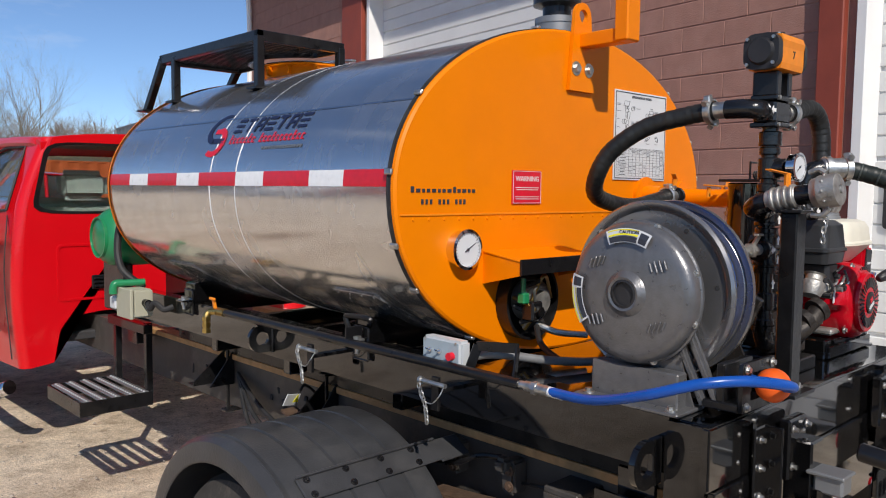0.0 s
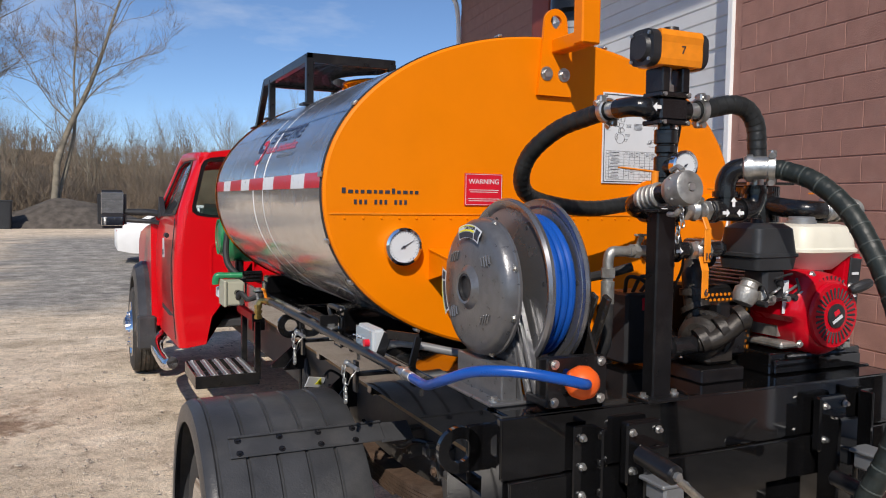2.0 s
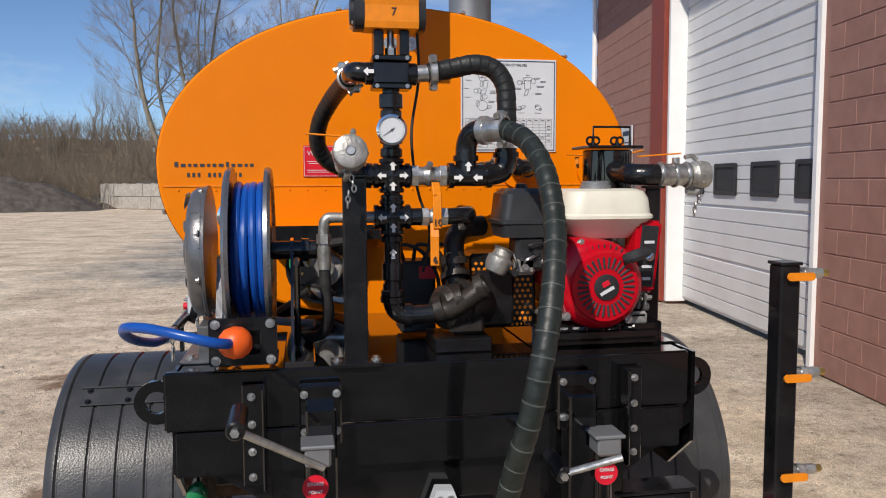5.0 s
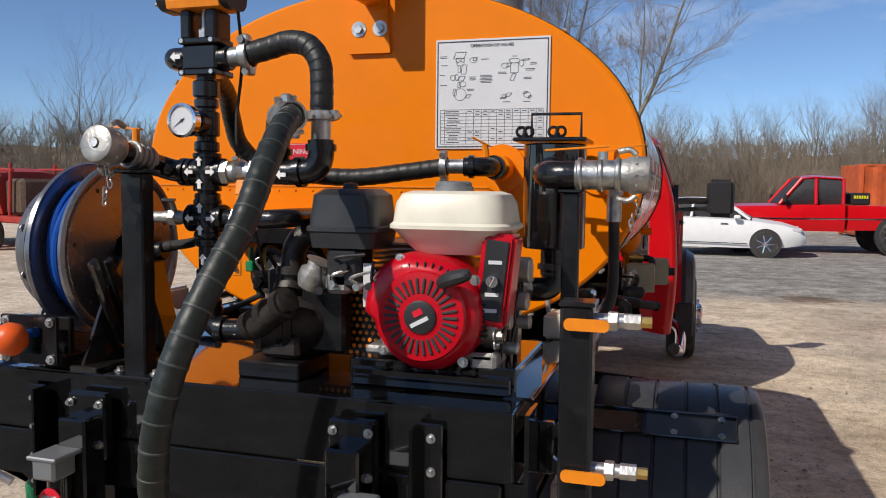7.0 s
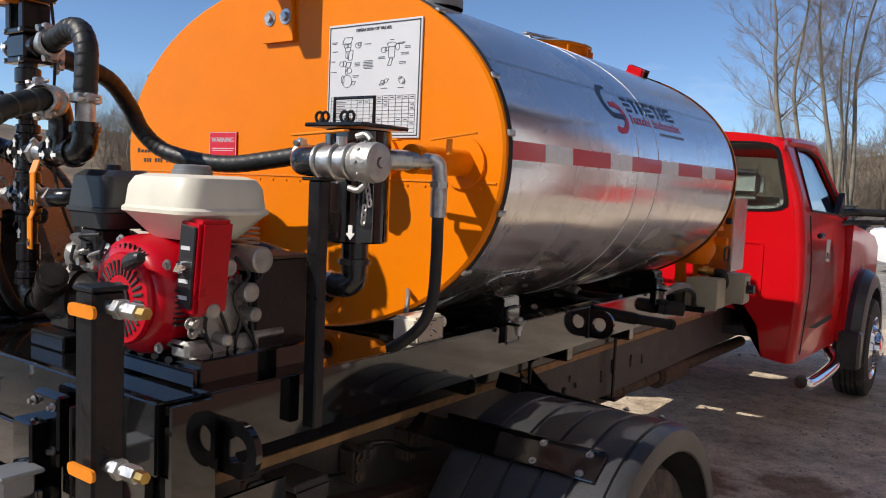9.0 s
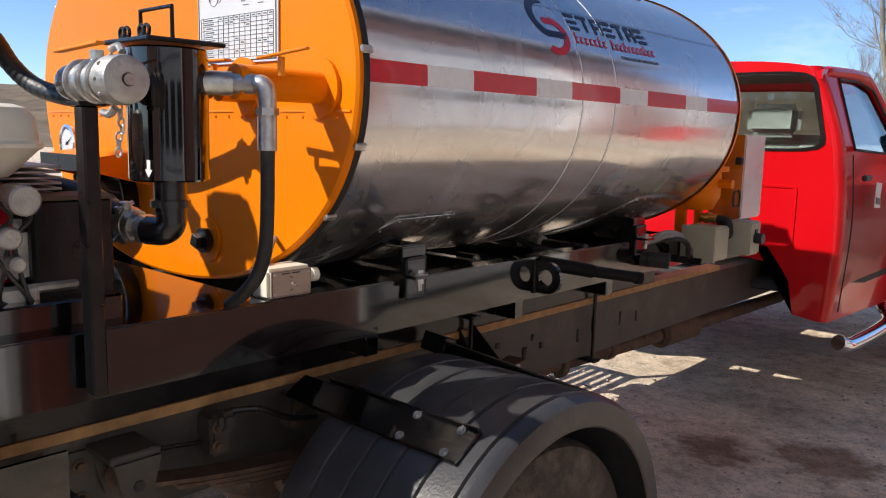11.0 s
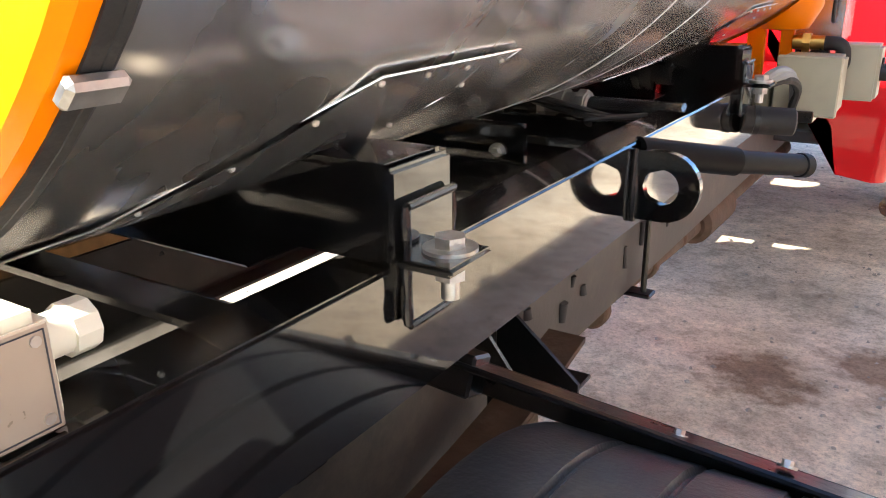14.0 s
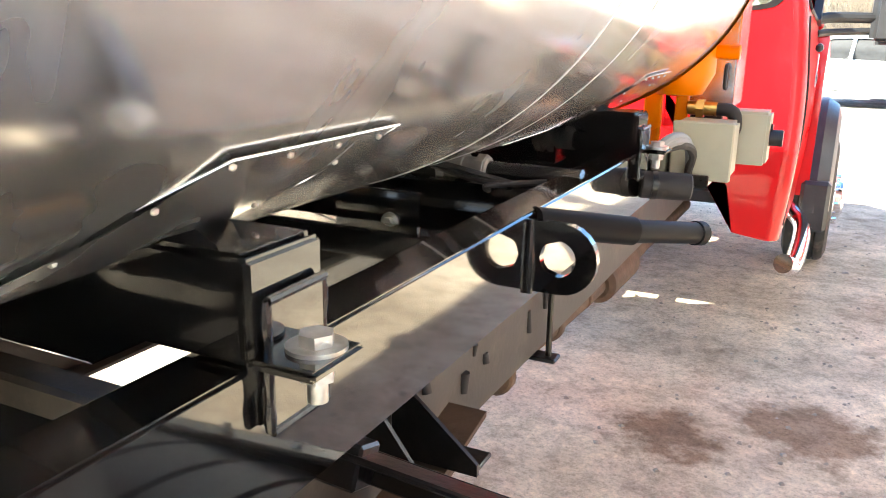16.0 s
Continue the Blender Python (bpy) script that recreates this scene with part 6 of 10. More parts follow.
    for a, b in zip(rows, rows[1:]):
        for k in range(16):
            bm.faces.new((a[k], a[k + 1], b[k + 1], b[k]))
    ex = bmesh.ops.extrude_face_region(bm, geom=bm.faces[:])
    for v in ex["geom"]:
        if isinstance(v, bmesh.types.BMVert):
            v.co.z -= 0.04
    part("roof", bm, M_REDPAINT, t, "glossy red cab roof")
    for s in (-1, 1):
        bm = B()
        tube(bm, [(s * 0.735, Y0 + 0.06, 1.925), (s * 0.76, Y0 + 0.12, 1.952), (s * 0.772, Y0 + 0.24, 1.960), (s * 0.78, 4.15, 1.970), (s * 0.785, 4.42, 1.925), (s * 0.93, 4.88, 1.47)], 0.035, 10)
        part("roof_pillar", bm, M_REDPAINT, t)
    bm = B()
    f = [bm.verts.new(p) for p in ((-0.76, 4.52, 1.93), (0.76, 4.52, 1.93), (0.90, 4.92, 1.47), (-0.90, 4.92, 1.47))]
    bm.faces.new(f)
    thicken(bm, (0, 0.005, 0.004))
    g = part("windscreen", bm, M_GLASS, t, smooth=False)
    g.visible_shadow = False
    bm = B()
    box(bm, (0, 5.6, 1.33), (1.3, 1.45, 0.24), 0.09, seg=3)
    part("hood", bm, M_REDPAINT, t)
    bm = B()
    box(bm, (0, 6.36, 0.98), (1.5, 0.08, 0.5), 0.03)
    part("grille", bm, M_CHROME, t)
    bm = B()
    box(bm, (0, 6.48, 0.62), (2.05, 0.16, 0.26), 0.04, seg=2)
    part("bumper", bm, M_CHROME, t)
    bm = B()
    box(bm, (0, 4.15, 0.72), (1.84, 1.3, 0.06), 0.01)
    part("cab_floor", bm, M_CABIN, t)
    bm = B()
    box(bm, (0, 4.68, 1.32), (1.78, 0.34, 0.34), 0.08, seg=3)
    part("dashboard", bm, M_CABIN, t)
    bm = B()
    box(bm, (0, 3.99, 1.965), (1.46, 0.98, 0.012), 0.004)
    part("headliner", bm, M_SEAT, t, "grey cloth headliner")
    for s in (-1, 1):
        bm = B()
        box(bm, (s * 0.885, 4.16, 1.14), (0.02, 1.32, 0.74), 0.006)
        box(bm, (s * 0.815, 3.58, 1.73), (0.02, 0.19, 0.44), 0.006, eul(0, s * -17, 0))
        part("door_lining", bm, M_CABIN, t)
        bm = B()
        tube(bm, [(s * 0.73, Y0 + 0.06, 1.955), (s * 0.73, 4.12, 1.965), (s * 0.73, 4.40, 1.90), (s * 0.86, 4.82, 1.47)], 0.03, 8)
        part("pillar_lining", bm, M_CABIN, t)
    for s in (-1, 1):
        bm = B()
        box(bm, (s * 0.46, Y0 + 0.33, 1.28), (0.62, 0.16, 0.66), 0.07, eul(-8, 0, 0), seg=3)
        box(bm, (s * 0.46, Y0 + 0.55, 0.98), (0.62, 0.5, 0.16), 0.05, seg=3)
        se = part("seat", bm, M_SEAT, t, "grey green cloth seat")
        bm = B()
        box(bm, (s * 0.46, Y0 + 0.25, 1.69), (0.32, 0.10, 0.20), 0.045, eul(-6, 0, 0), seg=3)
        part("headrest", bm, M_SEAT, se)


truck()

# ---- equipment on the deck ----
DECK = 1.150


def add(name, material, parent, label="", **kw):
    """Makes a part from a builder: returns a function that takes the filled bmesh."""
    def done(bm):
        return part(name, bm, material, parent, label, **kw)
    return done


def clamp(c, axis, r, parent):
    """A bolted hose clamp."""
    c, axis = Vector(c), Vector(axis).normalized()
    bm = B()
    m, _ = axis_matrix(c - axis * 0.011, c + axis)
    lathe(bm, [(r, 0), (r + 0.006, 0.002), (r + 0.006, 0.020), (r, 0.022), (r, 0)], m, 22)
    u = axis.cross(Vector((0.3, 1, 0.2))).normalized()
    for s in (-1, 1):
        p = c + u * s * (r + 0.008)
        box(bm, p, (0.022, 0.022, 0.022), 0.004)
        w = axis.cross(u)
        cyl(bm, p - w * 0.022, p + w * 0.022, 0.005, seg=8)
        cyl(bm, p + w * 0.018, p + w * 0.026, 0.009, seg=6)
    return part("hose_clamp", bm, M_ZINC, parent)


def arrow(c, up, parent, size=0.024):
    """A white flow arrow on the rear face of a fitting; up is its angle in degrees."""
    bm = B()
    a = radians(up)
    sh = [(-0.18, -0.5), (0.18, -0.5), (0.18, 0.05), (0.42, 0.05), (0, 0.5), (-0.42, 0.05), (-0.18, 0.05)]
    pts = [(size * (u * math.cos(a) - v * math.sin(a)), size * (u * math.sin(a) + v * math.cos(a))) for u, v in sh]
    prism(bm, pts, rear_frame(*c), 0.0015)
    return part("flow_arrow", bm, M_WHITE, parent, smooth=False)


def wrapped_hose(name, pts, r, parent, material, label, pitch=0.030):
    """A hose bound with overlapping tape: the radius steps along its length."""
    p = smooth_path(pts, 26)
    length = sum((b - a).length for a, b in zip(p, p[1:]))

    def rad(t):
        k = (t * length / pitch) % 1
        return r * (0.985 + 0.045 * min(1.0, k * 1.2))
    bm = B()
    tube(bm, p, r, 18, smooth=False, radii=rad)
    ob = part(name, bm, material, parent, label, angle=60)
    if material is M_BIGHOSE:
        run, nxt = 0.0, 0.06
        for a, b in zip(p, p[1:]):
            run += (b - a).length
            if run > nxt:
                nxt += 0.052
                bm = B()
                m, _ = axis_matrix(b, b + (b - a).normalized())
                lathe(bm, [(r * 0.98, -0.003), (r * 1.055, -0.0015), (r * 1.055, 0.0015), (r * 0.98, 0.003)], m, 18)
                part("hose_ring", bm, M_HOSERING, ob)
    return ob


def reel():
    t = thing("hose_reel", (-0.53, -0.66, DECK), "grey steel spring hose reel wound with blue hose", "hose reel")
    cx = Matrix(((0, 0, 1, 0), (1, 0, 0, -0.66), (0, 1, 0, 1.43), (0, 0, 0, 1)))

    def at(x):
        return Matrix.Translation((x, 0, 0)) @ cx
    bm = B()
    lathe(bm, [(0.036, -0.012), (0.042, -0.014), (0.052, -0.006), (0.058, 0.0), (0.150, 0.006), (0.166, 0.012), (0.176, 0.024), (0.178, 0.045), (0.182, 0.048), (0.182, 0.055), (0, 0.055)], at(-0.675), 56)
    part("spring_housing", bm, M_REEL, t, "grey hammered spring housing")
    bm = B()
    lathe(bm, [(0, 0.004), (0.035, 0.004), (0.038, -0.010), (0.030, -0.012), (0.030, -0.004), (0, -0.004)], at(-0.675), 28)
    part("hub_cap", bm, M_BLKPLAST, t)
    # pressed slots
    for a in (40, 140, 220, 320):
        c = Vector((0, 0.115 * math.cos(radians(a)), 0.115 * math.sin(radians(a))))
        for k in range(4):
            bm = B()
            o = (k - 1.5) * 0.013
            p = c + Vector((0, o, -o * 0.25))
            box(bm, (-0.6745, -0.66 + p.y, 1.43 + p.z), (0.005, 0.005, 0.034 - abs(k - 1.5) * 0.006), 0.002, eul(20 if a in (40, 220) else -20, 0, 0))
            part("pressed_slot", bm, M_REEL, t)
    for a in (20, 55, 110, 160, 200, 250, 300, 340):
        bm = B()
        q = radians(a)
        hexbolt(bm, (-0.633, -0.66 + 0.176 * math.cos(q), 1.43 + 0.176 * math.sin(q)), (-1, 0, 0), 0.006, 0.006)
        part("bolt", bm, M_ZINC, t)
    # curved caution labels
    for a0, a1 in ((64, 112), (166, 214)):
        lb = None
        for r0, r1, b0, b1, m, nm in ((0.128, 0.163, a0, a1, M_LABEL, "caution_label"), (0.146, 0.161, a0 + 13, a1 - 2, M_YELLOW, "label_field"), (0.130, 0.144, a0 + 13, a1 - 2, M_INK, "label_field"), (0.132, 0.158, a0 + 2, a0 + 11, M_INK, "label_field")):
            bm = B()
            n = 10
            rows = []
            lift = -0.006 if lb is None else -0.0072
            for k in range(n + 1):
                q = radians(180 - (b0 + (b1 - b0) * k / n))
                rows.append([bm.verts.new((-0.6735 + lift + (r > 0.15) * 0.004, -0.66 + r * math.cos(q), 1.43 + r * math.sin(q))) for r in (r0, (r0 + r1) / 2, r1)])
            for a, b in zip(rows, rows[1:]):
                for i in range(2):
                    bm.faces.new((a[i], a[i + 1], b[i + 1], b[i]))
            ob = part(nm, bm, m, lb or t, smooth=False)
            lb = lb or ob
    ob = text_mesh("CAUTION", 0.0125, Matrix(((0, 0, -1, -0.6785), (-1, 0, 0, -0.668), (0, 1, 0, 1.583), (0, 0, 0, 1))), t, M_INK, extrude=0.0006)
    # flanges and drum
    for x, d in ((-0.562, 1), (-0.464, -1)):
        bm = B()
        lathe(bm, [(0.04, 0), (0.205, 0), (0.215, -0.010 * d), (0.226, -0.012 * d), (0.232, -0.004 * d), (0.230, 0.006 * d), (0.222, 0.003 * d), (0.214, 0.003 * d), (0.205, 0.0035), (0.04, 0.0035)], at(x), 64)
        part("flange", bm, M_REELB, t, "polished grey reel flange")
        for k in range(7):
            q = radians(51 * k + 20)
            bm = B()
            c = (x - 0.0012, -0.66 + 0.185 * math.cos(q), 1.43 + 0.185 * math.sin(q))
            cyl(bm, c, (c[0] + 0.006, c[1], c[2]), 0.006, seg=12)
            part("flange_hole", bm, M_CABIN, t)
    bm = B()
    lathe(bm, [(0.10, 0.0), (0.10, 0.092)], at(-0.558), 32)
    part("drum", bm, M_REELB, t)
    # wound hose
    for layer, (r, n) in enumerate(((0.116, 4), (0.138, 4), (0.160, 4), (0.180, 4))):
        for k in range(n):
            x = -0.544 + 0.0205 * k + (0.004 if layer % 2 else 0)
            bm = B()
            wob = random.Random(layer * 9 + k)
            ph = wob.uniform(0, 6.28)
            pts = []
            for i in range(49):
                a = 2 * math.pi * i / 48
                pts.append((x + 0.003 * math.sin(a + ph), -0.66 + (r + 0.003 * math.sin(2 * a + ph)) * math.cos(a), 1.43 + (r + 0.003 * math.sin(2 * a + ph)) * math.sin(a)))
            tube(bm, pts, 0.0112, 10, smooth=False, caps=False)
            part("hose_turn", bm, M_BLUE, t, "blue hose turn")
    # pedestal
    bm = B()
    prism(bm, [(-0.155, 0.0), (0.115, 0.0), (0.10, 0.12), (0.06, 0.27), (-0.06, 0.27), (-0.10, 0.16)], side_frame(-0.600, -0.66, DECK), 0.006)
    part("side_plate", bm, M_REEL, t, smooth=False)
    bm = B()
    box(bm, (-0.625, -0.67, DECK + 0.005), (0.13, 0.30, 0.010), 0.003)
    box(bm, (-0.625, -0.67, DECK + 0.05), (0.045, 0.25, 0.09), 0.004)
    part("foot_plate", bm, M_REEL, t)
    for y in (-0.79, -0.55):
        bm = B()
        hexbolt(bm, (-0.665, y, DECK + 0.010), (0, 0, 1), 0.009, 0.008)
        part("bolt", bm, M_ZINC, t)
    for dz in (0.04, 0.075):
        for y in (-0.78, -0.74, -0.60, -0.56):
            bm = B()
            cyl(bm, (-0.606, y, DECK + dz + 0.05), (-0.609, y, DECK + dz + 0.05), 0.005, seg=10)
            part("side_hole", bm, M_CABIN, t)
    for off in (0, 0.05):
        bm = B()
        box(bm, (-0.584, -0.775 - off * 0.8, 1.285), (0.024, 0.022, 0.27), 0.007, eul(-26, 0, 0), seg=2)
        part("arm", bm, M_REEL, t)
    bm = B()
    prism(bm, [(-0.24, 0.0), (0.16, 0.0), (0.15, 0.03), (0.06, 0.31), (-0.05, 0.31), (-0.14, 0.20)], side_frame(-0.405, -0.66, DECK), 0.008)
    part("side_plate", bm, M_BROWNRF, t, "dark glossy bracket plate", smooth=False)
    bm = B()
    box(bm, (-0.385, -0.70, DECK + 0.008), (0.08, 0.42, 0.016), 0.003)
    part("foot_plate", bm, M_BROWNRF, t)
    for off in (0.0, 0.055):
        bm = B()
        box(bm, (-0.388, -0.76 - off, 1.30), (0.016, 0.030, 0.26), 0.005, eul(24, 0, 0))
        part("arm", bm, M_BROWNRF, t)
    bm = B()
    cyl(bm, (-0.46, -0.66, 1.43), (-0.33, -0.66, 1.43), 0.026, seg=18, bev=0.004)
    cyl(bm, (-0.375, -0.66, 1.43), (-0.355, -0.66, 1.43), 0.036, seg=6)
    part("swivel", bm, M_PIPE, t)
    # hose guide
    g = B()
    ring_plate(g, rounded(0.165, 0.118, 0.006, 2), rounded(0.085, 0.066, 0.006, 2), rear_frame(-0.520, -0.925, 1.228), 0.010)
    gp = part("hose_guide", g, M_BLACK2, t)
    for dx in (-0.066, 0.066):
        for dz in (-0.045, 0.045):
            bm = B()
            hexbolt(bm, (-0.520 + dx, -0.936, 1.228 + dz), (0, -1, 0), 0.007, 0.007)
            part("bolt", bm, M_ZINC, gp)
    for dx in (-0.05, 0.05):
        bm = B()
        cyl(bm, (-0.520 + dx, -0.92, 1.185), (-0.520 + dx, -0.92, 1.27), 0.011, seg=12)
        part("roller", bm, M_BLKPLAST, gp)
    bm = B()
    box(bm, (-0.520, -0.88, 1.178), (0.165, 0.09, 0.02), 0.003)
    box(bm, (-0.52, -0.875, 1.228), (0.15, 0.02, 0.10), 0.003)
    part("guide_bracket", bm, M_BLACK2, t)
    return t


reel()


def spray_wand():
    t = thing("spray_wand", (-0.75, 0.4, 1.15), "long black spray wand with a blue hose clipped along the rail", "spray wand")
    bm = B()
    lathe(bm, [(0, -0.040), (0.018, -0.038), (0.032, -0.026), (0.040, -0.004), (0.038, 0.016), (0.026, 0.032), (0.014, 0.039), (0, 0.040)], Matrix.Translation((-0.535, -0.975, 1.235)) @ eul(8, 0, 0).to_4x4() @ Matrix(((0, 0, 1, 0), (1, 0, 0, 0), (0, 1, 0, 0), (0, 0, 0, 1))), 28)
    part("stop_ball", bm, M_BALL, t, "orange rubber stop ball")
    bm = B()
    tube(bm, [(-0.53, -0.90, 1.24), (-0.535, -0.975, 1.236), (-0.57, -1.035, 1.247), (-0.64, -1.04, 1.266), (-0.725, -1.00, 1.280), (-0.795, -0.93, 1.272), (-0.815, -0.83, 1.235), (-0.805, -0.72, 1.198), (-0.78, -0.62, 1.174), (-0.765, -0.50, 1.167)], 0.0125, 14, n=10)
    part("hose", bm, M_BLUE, t, "blue rubber hose")
    bm = B()
    tube(bm, [(-0.7665, -0.545, 1.1665), (-0.765, -0.50, 1.167)], 0.0132, 14, smooth=False)
    part("hose_band", bm, M_WHTAPE, t)
    bm = B()
    cyl(bm, (-0.765, -0.50, 1.167), (-0.765, -0.42, 1.168), 0.014, seg=14)
    cyl(bm, (-0.765, -0.46, 1.167), (-0.765, -0.445, 1.168), 0.018, seg=6)
    cyl(bm, (-0.765, -0.42, 1.168), (-0.765, -0.37, 1.168), 0.011, seg=14)
    part("coupling", bm, M_ZINC, t)
    bm = B()
    cyl(bm, (-0.765, -0.40, 1.168), (-0.775, 1.20, 1.170), 0.015, seg=14)
    part("lance", bm, M_BLACK2, t, "black steel lance tube")
    bm = B()
    cyl(bm, (-0.775, 1.18, 1.17), (-0.775, 1.25, 1.168), 0.018, seg=12)
    tube(bm, [(-0.775, 1.24, 1.17), (-0.80, 1.27, 1.165), (-0.815, 1.27, 1.14), (-0.815, 1.27, 1.08)], 0.014, 10)
    for z in (1.14, 1.115, 1.09):
        cyl(bm, (-0.815, 1.27, z - 0.008), (-0.815, 1.27, z + 0.008), 0.019, seg=6)
    part("nozzle_valve", bm, M_BRASS, t, "brass valve and nozzle")
    bm = B()
    box(bm, (-0.785, 1.255, 1.195), (0.012, 0.02, 0.055), 0.004, eul(0, -12, 0))
    box(bm, (-0.795, 1.255, 1.222), (0.012, 0.045, 0.012), 0.004)
    part("valve_handle", bm, M_ORANGE2, t)
    return t


spray_wand()


def gate_valve(c, axis, parent, r=0.021, length=0.075, handle=None, tip=None):
    """A plated ball valve body along axis with an orange lever."""
    c, axis = Vector(c), Vector(axis).normalized()
    bm = B()
    a, e = c - axis * length / 2, c + axis * length / 2
    cyl(bm, a, e, r, seg=16)
    cyl(bm, a, a + axis * 0.018, r + 0.007, seg=6)
    cyl(bm, e - axis * 0.018, e, r + 0.007, seg=6)
    lathe(bm, [(0, -r * 1.25), (r * 0.8, -r), (r * 1.3, 0), (r * 0.8, r), (0, r * 1.25)], axis_matrix(c, c + axis)[0], 18)
    cyl(bm, c, c + Vector((0, -0.6, 0.6)).normalized() * (r + 0.022), 0.008, seg=10)
    v = part("ball_valve", bm, M_ZINC, parent, "plated ball valve")
    if handle:
        h = B()
        p = [Vector(q) for q in handle]
        d = (p[-1] - p[0])
        for a2, b2 in zip(p, p[1:]):
            seg = (b2 - a2)
            rt = seg.to_track_quat("Z", "Y").to_matrix()
            box(h, (a2 + b2) / 2, (0.024, 0.005, seg.length + 0.006), 0.002, rt)
        ho = part("lever", h, M_ORANGE2, v, "orange valve lever")
        if tip:
            text_mesh(tip, 0.026, rear_frame(p[-1].x, p[-1].y - 0.006, p[-1].z + 0.014), ho, M_INK, "lever_number")
    return v


def manifold():
    t = thing("valve_manifold", (-0.13, -0.765, 1.2), "black iron pipe manifold with plated valves and hoses", "pipe manifold")
    X, Y = -0.130, -0.765
    bm = B()
    cyl(bm, (X, Y, 1.27), (X, Y, 1.885), 0.023, seg=20)
    part("riser_pipe", bm, M_PIPE, t)
    for z0, z1, r in ((1.815, 1.855, 0.032), (1.79, 1.812, 0.029), (1.685, 1.71, 0.030), (1.565, 1.585, 0.031), (1.59, 1.60, 0.034), (1.455, 1.475, 0.031), (1.35, 1.40, 0.029), (1.305, 1.325, 0.032)):
        bm = B()
        collar(bm, (X, Y, z0), (X, Y, z1), r)
        part("collar", bm, M_PIPE, t)
    for z in (1.636, 1.524):
        bm = B()
        cyl(bm, (X, Y, z - 0.042), (X, Y, z + 0.042), 0.030, seg=20, bev=0.003)
        cyl(bm, (X - 0.047, Y, z), (X + 0.047, Y, z), 0.030, seg=20, bev=0.003)
        for s in (-1, 1):
            cyl(bm, (X + s * 0.036, Y, z), (X + s * 0.050, Y, z), 0.034, seg=20, bev=0.002)
            cyl(bm, (X, Y, z + s * 0.034), (X, Y, z + s * 0.046), 0.034, seg=20, bev=0.002)
        part("pipe_cross", bm, M_PIPE, t)
        for dx, dz, a in ((0, 0.026, 0), (0, -0.028, 0), (0.030, 0, -90), (-0.030, 0, 90)):
            arrow((X + dx, Y - 0.0345, z + dz), a, t)
    arrow((X, Y - 0.024, 1.425), 0, t, 0.026)
    # gauge branch
    bm = B()
    cyl(bm, (X, Y, 1.752), (X, Y - 0.05, 1.754), 0.026, seg=18, bev=0.003)
    cyl(bm, (X, Y, 1.722), (X, Y, 1.782), 0.031, seg=20, bev=0.003)
    cyl(bm, (X - 0.002, Y - 0.05, 1.754), (X - 0.006, Y - 0.066, 1.754), 0.018, seg=6)
    part("gauge_tee", bm, M_PIPE, t)
    # bottom elbow to the pump
    bm = B()
    tube(bm, [(X, Y, 1.34), (X, Y, 1.29), (X + 0.015, Y, 1.262), (X + 0.05, Y - 0.002, 1.252), (X + 0.14, Y - 0.006, 1.258)], 0.027, 18)
    cyl(bm, (X + 0.03, Y - 0.002, 1.252), (X + 0.05, Y - 0.002, 1.252), 0.034, seg=20)
    cyl(bm, (X, Y, 1.305), (X, Y, 1.29), 0.034, seg=20)
    part("bottom_elbow", bm, M_PIPE, t)
    # three-way valve and actuator
    bm = B()
    box(bm, (X, Y, 1.908), (0.095, 0.066, 0.062), 0.006)
    box(bm, (X, Y, 1.946), (0.105, 0.078, 0.014), 0.003)
    box(bm, (X, Y, 1.872), (0.105, 0.078, 0.014), 0.003)
    cyl(bm, (X - 0.07, Y, 1.908), (X + 0.07, Y, 1.908), 0.030, seg=20, bev=0.003)
    vb = part("valve_body", bm, M_PIPE, t)
    for dx in (-0.04, 0.04):
        for z in (1.946, 1.872):
            bm = B()
            hexbolt(bm, (X + dx, Y - 0.034, z), (0, -1, 0), 0.006, 0.006, False)
            part("bolt", bm, M_ZINC, vb)
    arrow((X - 0.062, Y - 0.034, 1.91), 90, t, 0.028)
    for s in (-1, 1):
        bm = B()
        box(bm, (X + s * 0.034, Y, 1.985), (0.026, 0.072, 0.066), 0.003)
        part("yoke", bm, M_BLACK2, t)
    bm = B()
    cyl(bm, (X, Y - 0.004, 1.95), (X, Y - 0.004, 2.02), 0.009, seg=12)
    cyl(bm, (X, Y - 0.004, 1.955), (X, Y - 0.004, 1.975), 0.015, seg=6)
    part("stem", bm, M_ZINC, t)
    bm = B()
    prof = [(-0.044, -0.046), (0.044, -0.046), (0.047, -0.03), (0.047, 0.012), (0.050, 0.016), (0.050, 0.030), (0.044, 0.046), (-0.044, 0.046), (-0.050, 0.030), (-0.047, 0.012), (-0.047, -0.03)]
    prism(bm, prof, side_frame(X - 0.072, Y - 0.008, 2.066), 0.142)
    ac = part("actuator", bm, M_ORANGE2, t, "yellow pneumatic actuator", smooth=False)
    for s in (-1, 1):
        bm = B()
        m = side_frame(X + (-0.098 if s < 0 else 0.071), Y - 0.008, 2.066)
        prism(bm, rounded(0.098, 0.096, 0.03, 5), m, 0.026 if s < 0 else 0.018)
        ec = part("end_cap", bm, M_BLKPLAST, ac)
        if s < 0:
            bm = B()
            cyl(bm, (X - 0.098, Y - 0.008, 2.066), (X - 0.108, Y - 0.008, 2.066), 0.038, 0.032, seg=24)
            part("cap_boss", bm, M_BLKPLAST, ac)
            for dy in (-0.036, 0.036):
                for dz in (-0.034, 0.034):
                    bm = B()
                    hexbolt(bm, (X - 0.098, Y - 0.008 + dy, 2.066 + dz), (-1, 0, 0), 0.005, 0.005, False)
                    part("bolt", bm, M_ZINC, ac)
    bm = B()
